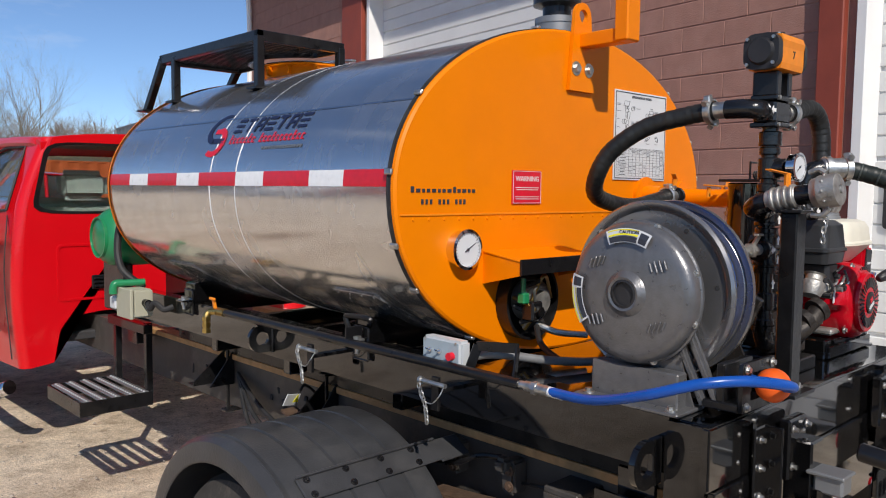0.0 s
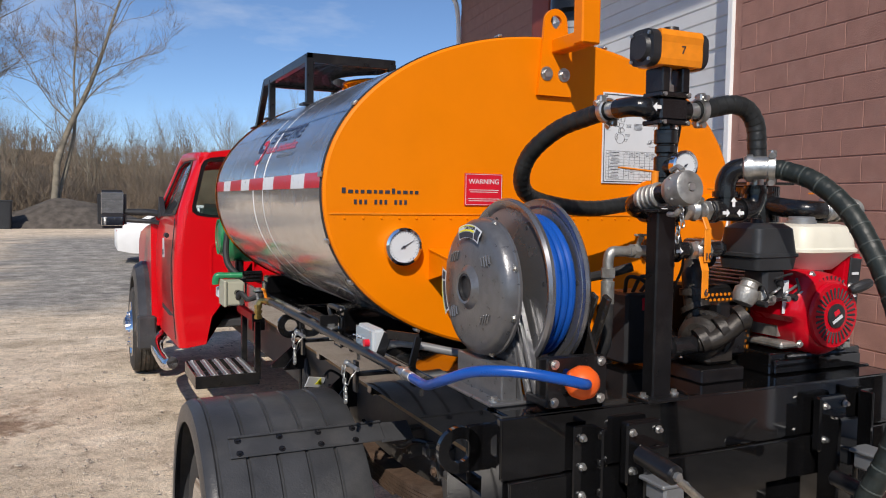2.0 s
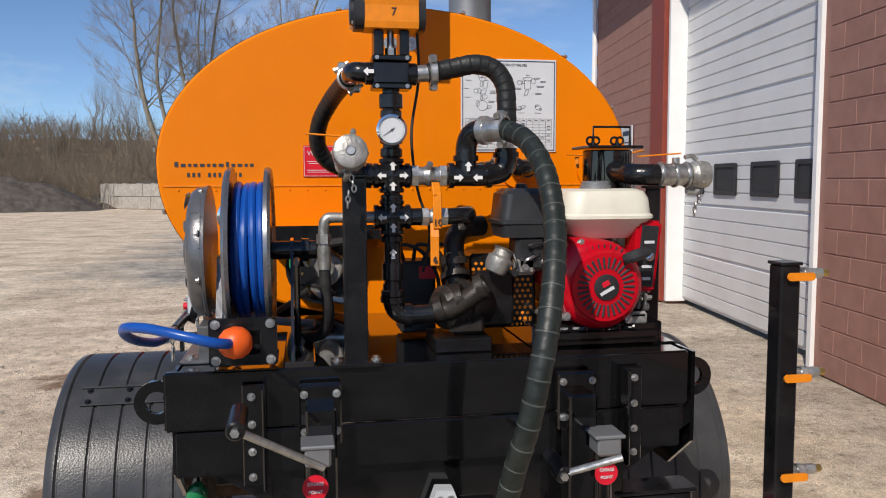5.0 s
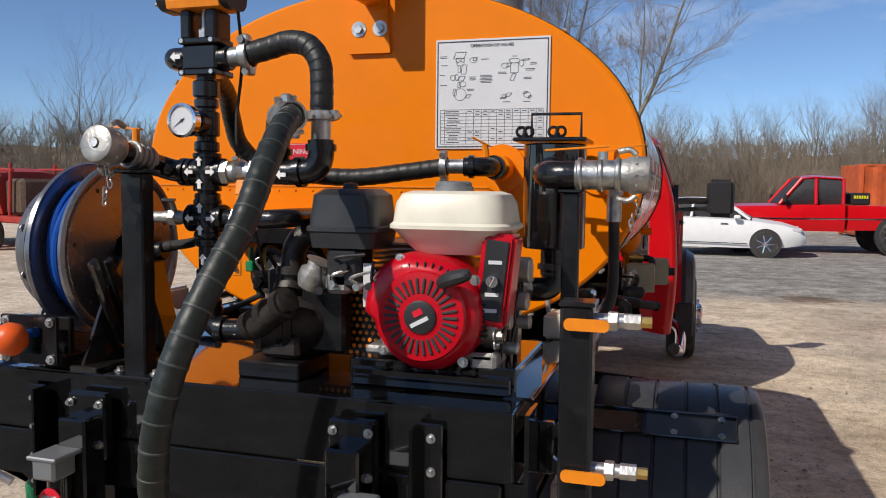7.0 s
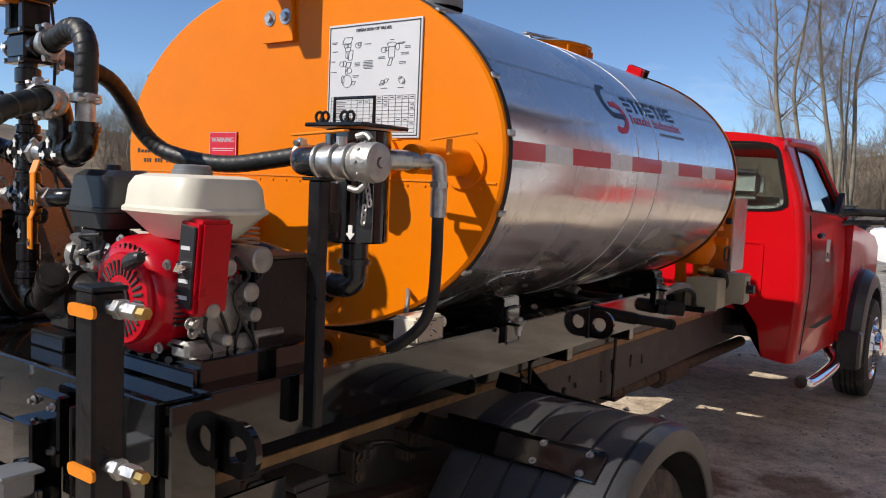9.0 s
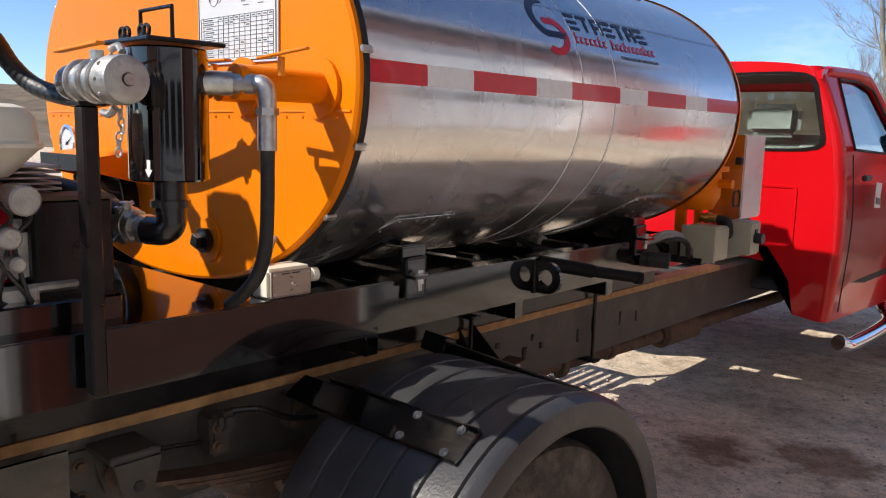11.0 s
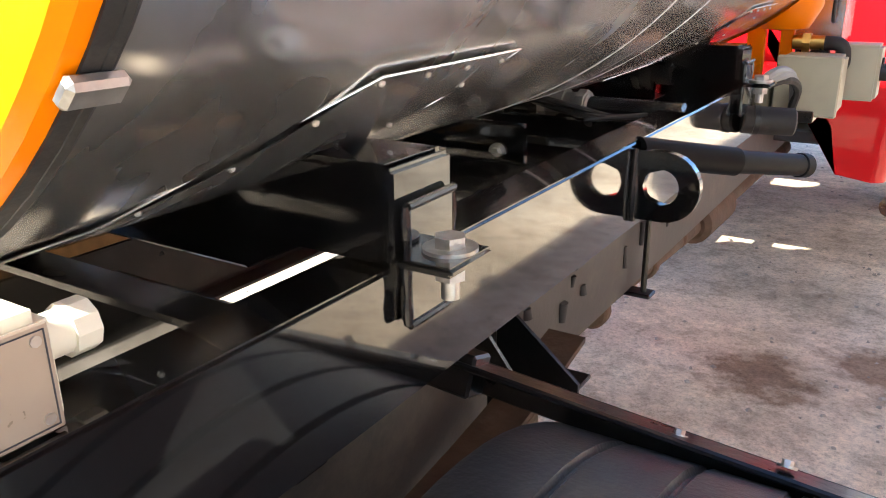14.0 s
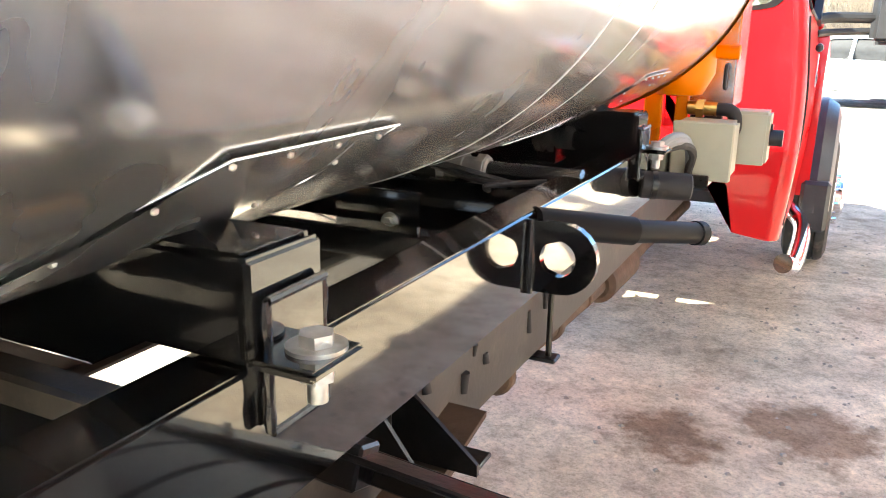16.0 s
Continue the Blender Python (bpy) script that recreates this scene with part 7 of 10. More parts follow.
    cyl(bm, (X, Y - 0.008, 2.11), (X, Y - 0.008, 2.128), 0.024, 0.020, seg=20)
    part("indicator", bm, M_BLKPLAST, ac)
    bm = B()
    box(bm, (X - 0.005, Y - 0.0535, 2.096), (0.085, 0.0015, 0.014), 0)
    part("sticker", bm, M_LABEL, ac)
    text_mesh("7", 0.030, rear_frame(X + 0.004, Y - 0.0555, 2.060), ac, M_INK, "actuator_number")
    # left elbow and the looped hose to the tank
    bm = B()
    tube(bm, [(X - 0.06, Y, 1.909), (X - 0.088, Y + 0.006, 1.912), (X - 0.100, Y + 0.035, 1.914), (X - 0.102, Y + 0.08, 1.914)], 0.027, 18)
    part("elbow", bm, M_PIPE, t)
    bm = B()
    cyl(bm, (X - 0.102, Y + 0.08, 1.914), (X - 0.104, Y + 0.135, 1.913), 0.024, seg=18)
    part("hose_barb", bm, M_ZINC, t)
    wrapped_hose("hose", [(X - 0.103, Y + 0.115, 1.913), (-0.245, -0.57, 1.903), (-0.275, -0.45, 1.872), (-0.312, -0.36, 1.805), (-0.315, -0.31, 1.73), (-0.26, -0.27, 1.672), (-0.12, -0.245, 1.642), (0.03, -0.225, 1.634), (0.18, -0.207, 1.650), (0.31, -0.19, 1.668)], 0.0265, t, M_HOSE, "black tape-wrapped hose")
    clamp((X - 0.1035, Y + 0.128, 1.913), (0, 1, 0), 0.029, t)
    clamp((0.30, -0.192, 1.668), (1, 0.1, 0), 0.029, t)
    bm = B()
    cyl(bm, (0.30, -0.19, 1.668), (0.375, -0.182, 1.668), 0.022, seg=18)
    part("hose_barb", bm, M_ZINC, t)
    bm = B()
    tube(bm, [(0.36, -0.183, 1.668), (0.40, -0.178, 1.668), (0.43, -0.155, 1.668), (0.437, -0.10, 1.668), (0.437, -0.005, 1.668)], 0.029, 18)
    cyl(bm, (0.437, -0.13, 1.668), (0.437, -0.115, 1.668), 0.036, seg=20)
    cyl(bm, (0.375, -0.182, 1.668), (0.39, -0.18, 1.668), 0.035, seg=20)
    part("elbow", bm, M_PIPE, t)
    bm = B()
    cyl(bm, (0.437, -0.09, 1.668), (0.437, -0.003, 1.668), 0.040, seg=20)
    cyl(bm, (0.437, -0.02, 1.668), (0.437, -0.004, 1.668), 0.075, seg=28)
    part("tank_flange", bm, M_ORANGE, t, "orange painted tank flange")
    bm = B()
    cyl(bm, (0.42, -0.15, 1.69), (0.415, -0.155, 1.735), 0.010, seg=8)
    box(bm, (0.405, -0.16, 1.742), (0.06, 0.018, 0.005), 0.002, eul(0, 25, 20))
    part("valve_handle", bm, M_ORANGE2, t)
    # right-hand hose
    bm = B()
    cyl(bm, (X + 0.065, Y, 1.909), (X + 0.13, Y - 0.002, 1.914), 0.023, seg=18)
    part("hose_barb", bm, M_ZINC, t)
    clamp((X + 0.115, Y - 0.002, 1.913), (1, 0, 0.05), 0.029, t)
    wrapped_hose("hose", [(X + 0.10, Y - 0.001, 1.912), (0.04, -0.768, 1.926), (0.10, -0.774, 1.937), (0.15, -0.778, 1.925), (0.180, -0.782, 1.885), (0.186, -0.785, 1.83), (0.186, -0.787, 1.768)], 0.0265, t, M_HOSE, "black tape-wrapped hose", 0.026)
    clamp((0.186, -0.787, 1.765), (0, 0, 1), 0.030, t)
    bm = B()
    cyl(bm, (0.186, -0.787, 1.77), (0.184, -0.786, 1.695), 0.023, seg=18)
    part("hose_barb", bm, M_ZINC, t)
    bm = B()
    tube(bm, [(0.184, -0.786, 1.71), (0.184, -0.786, 1.675), (0.172, -0.786, 1.648), (0.14, -0.786, 1.638), (0.09, -0.784, 1.636)], 0.030, 18)
    cyl(bm, (0.184, -0.786, 1.70), (0.184, -0.786, 1.685), 0.036, seg=20)
    cyl(bm, (0.125, -0.786, 1.637), (0.14, -0.786, 1.638), 0.036, seg=20)
    part("elbow", bm, M_PIPE, t)
    bm = B()
    cyl(bm, (0.02, -0.782, 1.636), (0.125, -0.786, 1.636), 0.029, seg=20, bev=0.003)
    cyl(bm, (0.072, -0.784, 1.636), (0.072, -0.784, 1.69), 0.029, seg=20, bev=0.003)
    cyl(bm, (0.022, -0.782, 1.636), (0.037, -0.782, 1.636), 0.035, seg=20)
    cyl(bm, (0.072, -0.784, 1.675), (0.072, -0.784, 1.69), 0.035, seg=20)
    part("pipe_tee", bm, M_PIPE, t)
    for dx, dz, a in ((0, 0.026, 0), (0.026, -0.004, 90), (-0.026, -0.004, -90)):
        arrow((0.072 + dx, -0.818, 1.634 + dz), a, t, 0.026)
    gate_valve((-0.030, -0.772, 1.636), (1, 0, 0), t, 0.024, 0.095, [(-0.015, -0.80, 1.615), (-0.012, -0.812, 1.585), (-0.012, -0.812, 1.495)], "10")
    # outlet elbow, clamp and the big delivery hose
    bm = B()
    tube(bm, [(0.072, -0.784, 1.685), (0.074, -0.786, 1.72), (0.085, -0.80, 1.748), (0.11, -0.825, 1.758)], 0.029, 18)
    part("elbow", bm, M_PIPE, t)
    bm = B()
    cyl(bm, (0.102, -0.818, 1.756), (0.148, -0.868, 1.757), 0.032, seg=20, bev=0.004)
    cyl(bm, (0.108, -0.824, 1.756), (0.12, -0.836, 1.756), 0.038, seg=20)
    part("cam_coupling", bm, M_ZINC, t)
    clamp((0.152, -0.872, 1.757), (0.7, -0.7, 0), 0.030, t)
    wrapped_hose("delivery_hose", [(0.135, -0.855, 1.757), (0.165, -0.905, 1.748), (0.19, -0.99, 1.715), (0.205, -1.08, 1.64), (0.203, -1.16, 1.53), (0.178, -1.235, 1.42), (0.150, -1.285, 1.31), (0.124, -1.305, 1.20), (0.103, -1.295, 1.09), (0.083, -1.26, 0.98), (0.07, -1.22, 0.86), (0.07, -1.18, 0.70), (0.08, -1.16, 0.55)], 0.026, t, M_BIGHOSE, "thick dark green-black delivery hose", 0.036)
    # capped camlock outlet pointing backwards
    bm = B()
    tube(bm, [(X - 0.045, Y, 1.636), (X - 0.09, Y - 0.002, 1.640), (-0.247, -0.79, 1.65), (-0.252, -0.83, 1.66)], 0.027, 18)
    cyl(bm, (X - 0.055, Y, 1.636), (X - 0.07, Y, 1.637), 0.034, seg=20)
    part("elbow", bm, M_PIPE, t)
    bm = B()
    cyl(bm, (-0.252, -0.82, 1.662), (-0.254, -0.90, 1.676), 0.029, seg=20, bev=0.003)
    for k in range(4):
        cyl(bm, (-0.252, -0.835 - 0.017 * k, 1.664 + 0.003 * k), (-0.252, -0.844 - 0.017 * k, 1.666 + 0.003 * k), 0.034, seg=20, bev=0.002)
    part("nipple", bm, M_CAST, t)
    bm = B()
    cyl(bm, (-0.254, -0.895, 1.676), (-0.254, -0.96, 1.687), 0.026, seg=20)
    part("nipple", bm, M_PIPE, t)
    cam_cap((-0.254, -0.95, 1.685), (0, -1, 0.17), t)
    lever2 = B()
    cyl(lever2, (-0.252, -0.87, 1.70), (-0.252, -0.87, 1.735), 0.009, seg=8)
    box(lever2, (-0.30, -0.865, 1.738), (0.12, 0.016, 0.004), 0.001, eul(0, 4, 0))
    part("valve_handle", lever2, M_ORANGE2, t)
    # lower row
    bm = B()
    cyl(bm, (X + 0.045, Y, 1.524), (X + 0.08, Y - 0.003, 1.524), 0.024, seg=18)
    part("nipple", bm, M_PIPE, t)
    gate_valve((-0.015, -0.775, 1.524), (1, 0, 0), t, 0.020, 0.07, [(-0.018, -0.80, 1.505), (-0.02, -0.815, 1.47), (-0.02, -0.815, 1.395)], "6")
    bm = B()
    tube(bm, [(0.018, -0.775, 1.524), (0.06, -0.772, 1.526), (0.085, -0.75, 1.528), (0.092, -0.70, 1.528), (0.092, -0.62, 1.528)], 0.023, 16)
    part("elbow", bm, M_PIPE, t)
    bm = B()
    cyl(bm, (X - 0.048, Y, 1.524), (X - 0.12, Y - 0.004, 1.524), 0.016, seg=16)
    cyl(bm, (X - 0.085, Y, 1.524), (X - 0.105, Y, 1.524), 0.021, seg=6)
    cyl(bm, (X - 0.12, Y - 0.004, 1.524), (X - 0.165, Y - 0.004, 1.524), 0.014, seg=16)
    tube(bm, [(X - 0.155, Y - 0.004, 1.524), (-0.305, Y - 0.004, 1.522), (-0.315, Y - 0.004, 1.50), (-0.315, Y - 0.004, 1.43)], 0.0145, 14)
    cyl(bm, (-0.315, Y - 0.004, 1.48), (-0.315, Y - 0.004, 1.455), 0.020, seg=6)
    cyl(bm, (-0.315, Y - 0.004, 1.445), (-0.315, Y - 0.004, 1.385), 0.018, seg=16)
    part("plated_elbow", bm, M_CAST, t)
    bm = B()
    cyl(bm, (X - 0.09, Y - 0.006, 1.54), (X - 0.09, Y - 0.02, 1.565), 0.007, seg=8)
    box(bm, (X - 0.095, Y - 0.022, 1.568), (0.035, 0.014, 0.006), 0.002)
    part("valve_handle", bm, M_CAST, t)
    bm = B()
    tube(bm, [(-0.315, Y - 0.004, 1.40), (-0.312, Y, 1.33), (-0.305, Y + 0.02, 1.26), (-0.32, Y + 0.06, 1.20), (-0.36, Y + 0.12, 1.175)], 0.016, 12)
    part("drain_hose", bm, M_RUBBER, t)
    bm = B()
    cyl(bm, (-0.33, -0.66, 1.44), (-0.30, -0.665, 1.445), 0.015, seg=14)
    tube(bm, [(-0.305, -0.665, 1.445), (-0.24, -0.67, 1.455), (-0.18, -0.70, 1.475)], 0.013, 10)
    part("swivel_hose", bm, M_RUBBER, t)
    # thin air line from the actuator
    bm = B()
    tube(bm, [(X + 0.075, Y + 0.02, 2.04), (X + 0.08, Y + 0.03, 1.9), (X + 0.06, Y + 0.035, 1.75), (X + 0.075, Y + 0.03, 1.6), (X + 0.11, Y + 0.04, 1.48), (X + 0.1, Y + 0.1, 1.36)], 0.004, 8)
    part("air_line", bm, M_RUBBER, t)
    return t


def cam_cap(c, axis, parent):
    """A cast camlock dust cap with ears, a ring and a hanging chain."""
    c, axis = Vector(c), Vector(axis).normalized()
    m, _ = axis_matrix(c, c + axis)
    bm = B()
    lathe(bm, [(0.030, -0.012), (0.037, -0.010), (0.040, 0.004), (0.043, 0.008), (0.043, 0.040), (0.041, 0.052), (0.034, 0.056), (0.012, 0.056), (0.009, 0.052), (0, 0.052)], m, 30)
    for k in range(10):
        a = 2 * math.pi * k / 10
        p = m @ Vector((0.043 * math.cos(a), 0.043 * math.sin(a), 0.024))
        box(bm, p, (0.007, 0.007, 0.007), 0.002)
    cp = part("dust_cap", bm, M_CAST, parent, "cast aluminium dust cap")
    for a in (80, 260):
        q = radians(a)
        bm = B()
        p = m @ Vector((0.048 * math.cos(q), 0.048 * math.sin(q), 0.022))
        p2 = m @ Vector((0.056 * math.cos(q), 0.056 * math.sin(q), -0.02))
        tube(bm, [p, m @ Vector((0.060 * math.cos(q), 0.060 * math.sin(q), 0.005)), p2], 0.007, 8)
        part("cam_arm", bm, M_CAST, cp)
    bm = B()
    cyl(bm, m @ Vector((0, 0, 0.052)), m @ Vector((0, 0, 0.060)), 0.010, seg=12)
    part("cap_boss", bm, M_ZINC, cp)
    low = m @ Vector((0, 0, 0.02)) + Vector((0, 0, -0.046))
    for k in range(7):
        link(low + Vector((0.006 * k * (0.5 if k < 4 else -0.2), 0, -0.013 * k)), k, cp)


def link(p, k, parent, r=0.0085, w=0.0022):
    """One chain link."""
    bm = B()
    pts = []
    for i in range(13):
        a = 2 * math.pi * i / 12
        u, v = r * 0.62 * math.cos(a), r * math.sin(a)
        pts.append(p + (Vector((u, 0, v)) if k % 2 else Vector((0, u, v))))
    tube(bm, pts, w, 6, smooth=False, caps=False)
    return part("chain_link", bm, M_ZINC, parent)


manifold()
dial("pressure_gauge", (-0.137, -0.831, 1.754), 0.039, (-0.05, -1, 0.0), 215, "small round pressure gauge on the black manifold")


def upright(name, x, y, z0, z1, w, label, foot=True):
    t = thing(name, (x, y, z0), label, "post")
    bm = B()
    box(bm, (x, y, (z0 + z1) / 2), (w, w * 0.75, z1 - z0), 0.004)
    part("tube", bm, M_BLACK2, t)
    if foot:
        bm = B()
        box(bm, (x, y - 0.005, z0 + 0.005), (w + 0.07, w + 0.03, 0.010), 0.002)
        part("foot_plate", bm, M_BLACK2, t)
        for s in (-1, 1):
            bm = B()
            hexbolt(bm, (x + s * (w / 2 + 0.02), y - 0.01, z0 + 0.010), (0, 0, 1), 0.008, 0.008)
            part("bolt", bm, M_ZINC, t)
    bm = B()
    box(bm, (x, y, z1 + 0.003), (w + 0.02, w + 0.01, 0.008), 0.002)
    part("saddle", bm, M_BLACK2, t)
    return t


upright("support_post", -0.240, -0.885, DECK, 1.632, 0.060, "black square steel post carrying the manifold")


def engine():
    t = thing("engine", (0.46, -0.68, DECK), "red petrol engine with cream fuel tank on the black deck", "engine")
    C = Vector((0.452, -0.806, 1.327))
    bm = B()
    box(bm, (0.455, -0.625, DECK + 0.032), (0.39, 0.34, 0.064), 0.004)
    box(bm, (0.455, -0.80, DECK + 0.024), (0.37, 0.014, 0.040), 0.003)
    part("engine_base", bm, M_BLACK, t)
    bm = B()
    box(bm, (0.45, -0.66, 1.30), (0.24, 0.24, 0.14), 0.025, seg=2)
    box(bm, (0.45, -0.66, 1.235), (0.30, 0.28, 0.02), 0.006)
    cyl(bm, (0.56, -0.71, 1.30), (0.600, -0.71, 1.30), 0.065, seg=22, bev=0.006)
    box(bm, (0.575, -0.70, 1.225), (0.06, 0.20, 0.04), 0.008)
    part("crankcase", bm, M_CAST, t, "cast aluminium crankcase")
    for k in range(9):
        bm = B()
        box(bm, (0.38, -0.60, 1.375 + 0.012 * k), (0.20, 0.20, 0.005), 0.001)
        part("cooling_fin", bm, M_CAST, t)
    for x, y, z, r, l in ((0.585, -0.635, 1.415, 0.030, 0.085), (0.60, -0.665, 1.345, 0.022, 0.07), (0.60, -0.655, 1.295, 0.016, 0.075), (0.60, -0.72, 1.245, 0.014, 0.06), (0.60, -0.75, 1.31, 0.018, 0.05), (0.59, -0.71, 1.40, 0.02, 0.06)):
        bm = B()
        cyl(bm, (x - 0.02, y, z), (x + l - 0.02, y, z), r, seg=16, bev=0.004)
        part("starter_part", bm, M_CAST, t)
    # fan shroud: tear-drop red housing
    bm = B()
    out = []
    for k in range(40):
        a = 2 * math.pi * k / 40
        r = 0.128
        x, z = r * math.cos(a), r * math.sin(a)
        if x < -0.02 and z > -0.02:
            x -= 0.022 * min(1, (-x) / 0.1)
            z += 0.014 * min(1, max(0, z) / 0.1) * min(1, -x / 0.06)
        out.append((x, z))
    m = rear_frame(C.x, C.y + 0.0, C.z)
    layers = []
    for d, sc in ((-0.17, 1.0), (-0.02, 1.0), (0.010, 0.97), (0.028, 0.88), (0.036, 0.76)):
        layers.append([bm.verts.new(m @ Vector((u * sc, v * sc, d))) for u, v in out])
    for a, b in zip(layers, layers[1:]):
        for k in range(40):
            bm.faces.new((a[k], a[(k + 1) % 40], b[(k + 1) % 40], b[k]))
    bm.faces.new(layers[-1])
    part("fan_shroud", bm, M_ENGRED, t, "glossy red fan shroud")
    bm = B()
    lathe(bm, [(0.098, 0.030), (0.100, 0.042), (0.096, 0.050), (0.036, 0.054), (0.036, 0.036)], m, 40)
    rc = part("recoil_cover", bm, M_ENGRED, t, "red recoil starter cover")
    for k in range(30):
        a = 2 * math.pi * k / 30
        bm = B()
        c = m @ Vector((0.067 * math.cos(a), 0.067 * math.sin(a), 0.0535))
        box(bm, c, (0.034, 0.004, 0.0068), 0.002, eul(0, -math.degrees(a), 0))
        part("cooling_slot", bm, M_CABIN, rc)
    bm = B()
    lathe(bm, [(0.036, 0.045), (0.036, 0.058), (0.030, 0.060), (0, 0.060)], m, 28)
    hb = part("hub_badge", bm, M_BLKPLAST, rc)
    bm = B()
    box(bm, m @ Vector((0.0, -0.010, 0.0608)), (0.044, 0.002, 0.009), 0, eul(0, -28, 0))
    part("badge_bar", bm, M_LABEL, hb)
    bm = B()
    box(bm, m @ Vector((-0.004, 0.010, 0.0608)), (0.022, 0.002, 0.014), 0, eul(0, -28, 0))
    part("badge_shape", bm, M_REDDECAL, hb)
    for k in range(7):
        bm = B()
        box(bm, (C.x + 0.118, C.y + 0.02, C.z - 0.045 + 0.012 * k), (0.022, 0.05, 0.004), 0.001, eul(0, 18, 0))
        part("side_slot", bm, M_CABIN, t)
    bm = B()
    tube(bm, [(C.x + 0.045, C.y - 0.062, C.z + 0.075), (C.x + 0.075, C.y - 0.075, C.z + 0.088), (C.x + 0.115, C.y - 0.078, C.z + 0.10)], 0.013, 10, radii=lambda q: 0.010 + 0.007 * math.sin(math.pi * q) ** 0.5)
    part("pull_handle", bm, M_BLKPLAST, t, "black pull-start handle")
    bm = B()
    box(bm, (C.x - 0.145, C.y + 0.005, C.z + 0.055), (0.022, 0.004, 0.10), 0.001)
    part("data_label", bm, M_LABEL, t)
    for dx, dz in ((-0.10, -0.085), (0.085, -0.10), (-0.06, 0.12), (0.11, 0.08)):
        bm = B()
        hexbolt(bm, (C.x + dx, C.y - 0.012, C.z + dz), (0, -1, 0), 0.007, 0.007)
        part("bolt", bm, M_ZINC, t)
    # small bolts, leads and clips on the open side of the crankcase
    for k in range(14):
        rng = random.Random(k + 200)
        bm = B()
        y, z = -0.79 + 0.19 * rng.random(), 1.225 + 0.19 * rng.random()
        hexbolt(bm, (0.598, y, z), (1, 0, 0), rng.uniform(0.005, 0.009), rng.uniform(0.006, 0.018))
        part("bolt", bm, M_ZINC if k % 3 else M_CAST, t)
    for k in range(5):
        rng = random.Random(k + 300)
        bm = B()
        y0 = -0.78 + 0.035 * k
        tube(bm, [(0.60, y0, 1.42), (0.625, y0 + 0.02, 1.38), (0.622, y0 + rng.uniform(-0.02, 0.05), 1.33), (0.61, y0 + rng.uniform(0, 0.06), 1.27 - 0.02 * k), (0.60, y0 + 0.05, 1.21)], 0.0045, 6)
        part("lead", bm, M_BLKPLAST, t)
    for k in range(11):
        bm = B()
        a = radians(62 + 9 * k)
        box(bm, m @ Vector((0.112 * math.cos(a), 0.112 * math.sin(a), 0.0315)), (0.012, 0.006, 0.0032), 0.001, eul(0, -math.degrees(a), 0))
        part("cooling_slot", bm, M_CABIN, rc)
    # fuel tank
    bm = B()
    rows = []
    for z, w, d, r in ((1.455, 0.165, 0.14, 0.04), (1.470, 0.20, 0.17, 0.05), (1.508, 0.262, 0.232, 0.055), (1.513, 0.278, 0.248, 0.058), (1.521, 0.278, 0.248, 0.058), (1.527, 0.264, 0.236, 0.055), (1.570, 0.252, 0.226, 0.052), (1.590, 0.23, 0.205, 0.05), (1.597, 0.19, 0.165, 0.045)):
        rows.append([bm.verts.new((0.487 + u, -0.695 + v, z)) for u, v in rounded(w, d, r, 5)])
    for a, b in zip(rows, rows[1:]):
        for k in range(len(a)):
            bm.faces.new((a[k], a[(k + 1) % len(a)], b[(k + 1) % len(a)], b[k]))
    bm.faces.new(rows[0][::-1])
    bm.faces.new(rows[-1])
    part("fuel_tank", bm, M_CREAM, t, "cream moulded fuel tank")
    bm = B()
    lathe(bm, [(0, 0), (0.045, 0), (0.045, 0.010), (0.041, 0.011), (0.041, 0.019), (0.036, 0.022), (0, 0.023)], Matrix.Translation((0.478, -0.70, 1.597)), 24)
    part("fuel_cap", bm, M_GALV, t, "dull grey fuel cap")
    # air cleaner
    bm = B()
    rows = []
    for z, w, d, r in ((1.465, 0.155, 0.15, 0.02), (1.50, 0.165, 0.158, 0.02), (1.503, 0.176, 0.166, 0.02), (1.512, 0.176, 0.166, 0.02), (1.515, 0.166, 0.158, 0.022), (1.585, 0.155, 0.148, 0.03), (1.60, 0.12, 0.11, 0.03)):
        rows.append([bm.verts.new((0.248 + u, -0.745 + v, z)) for u, v in rounded(w, d, r, 4)])
    for a, b in zip(rows, rows[1:]):
        for k in range(len(a)):
            bm.faces.new((a[k], a[(k + 1) % len(a)], b[(k + 1) % len(a)], b[k]))
    bm.faces.new(rows[0][::-1])
    bm.faces.new(rows[-1])
    part("air_cleaner", bm, M_DARKGREY, t, "dark grey air cleaner box")
    bm = B()
    lathe(bm, [(0, 0), (0.018, 0), (0.016, 0.012), (0, 0.014)], Matrix.Translation((0.24, -0.745, 1.60)), 12)
    part("wing_nut", bm, M_BLKPLAST, t)
    bm = B()
    box(bm, (0.25, -0.77, 1.42), (0.085, 0.09, 0.10), 0.012)
    part("intake", bm, M_BLKPLAST, t)
    bm = B()
    lathe(bm, [(0, -0.035), (0.028, -0.03), (0.036, -0.01), (0.036, 0.012), (0.026, 0.02), (0.026, 0.035), (0.034, 0.04), (0, 0.045)], Matrix.Translation((0.165, -0.785, 1.395)) @ eul(0, 25, 0).to_4x4(), 20)
    box(bm, (0.235, -0.79, 1.385), (0.06, 0.05, 0.05), 0.01)
    part("carburettor", bm, M_CAST, t, "cast carburettor with round bowl")
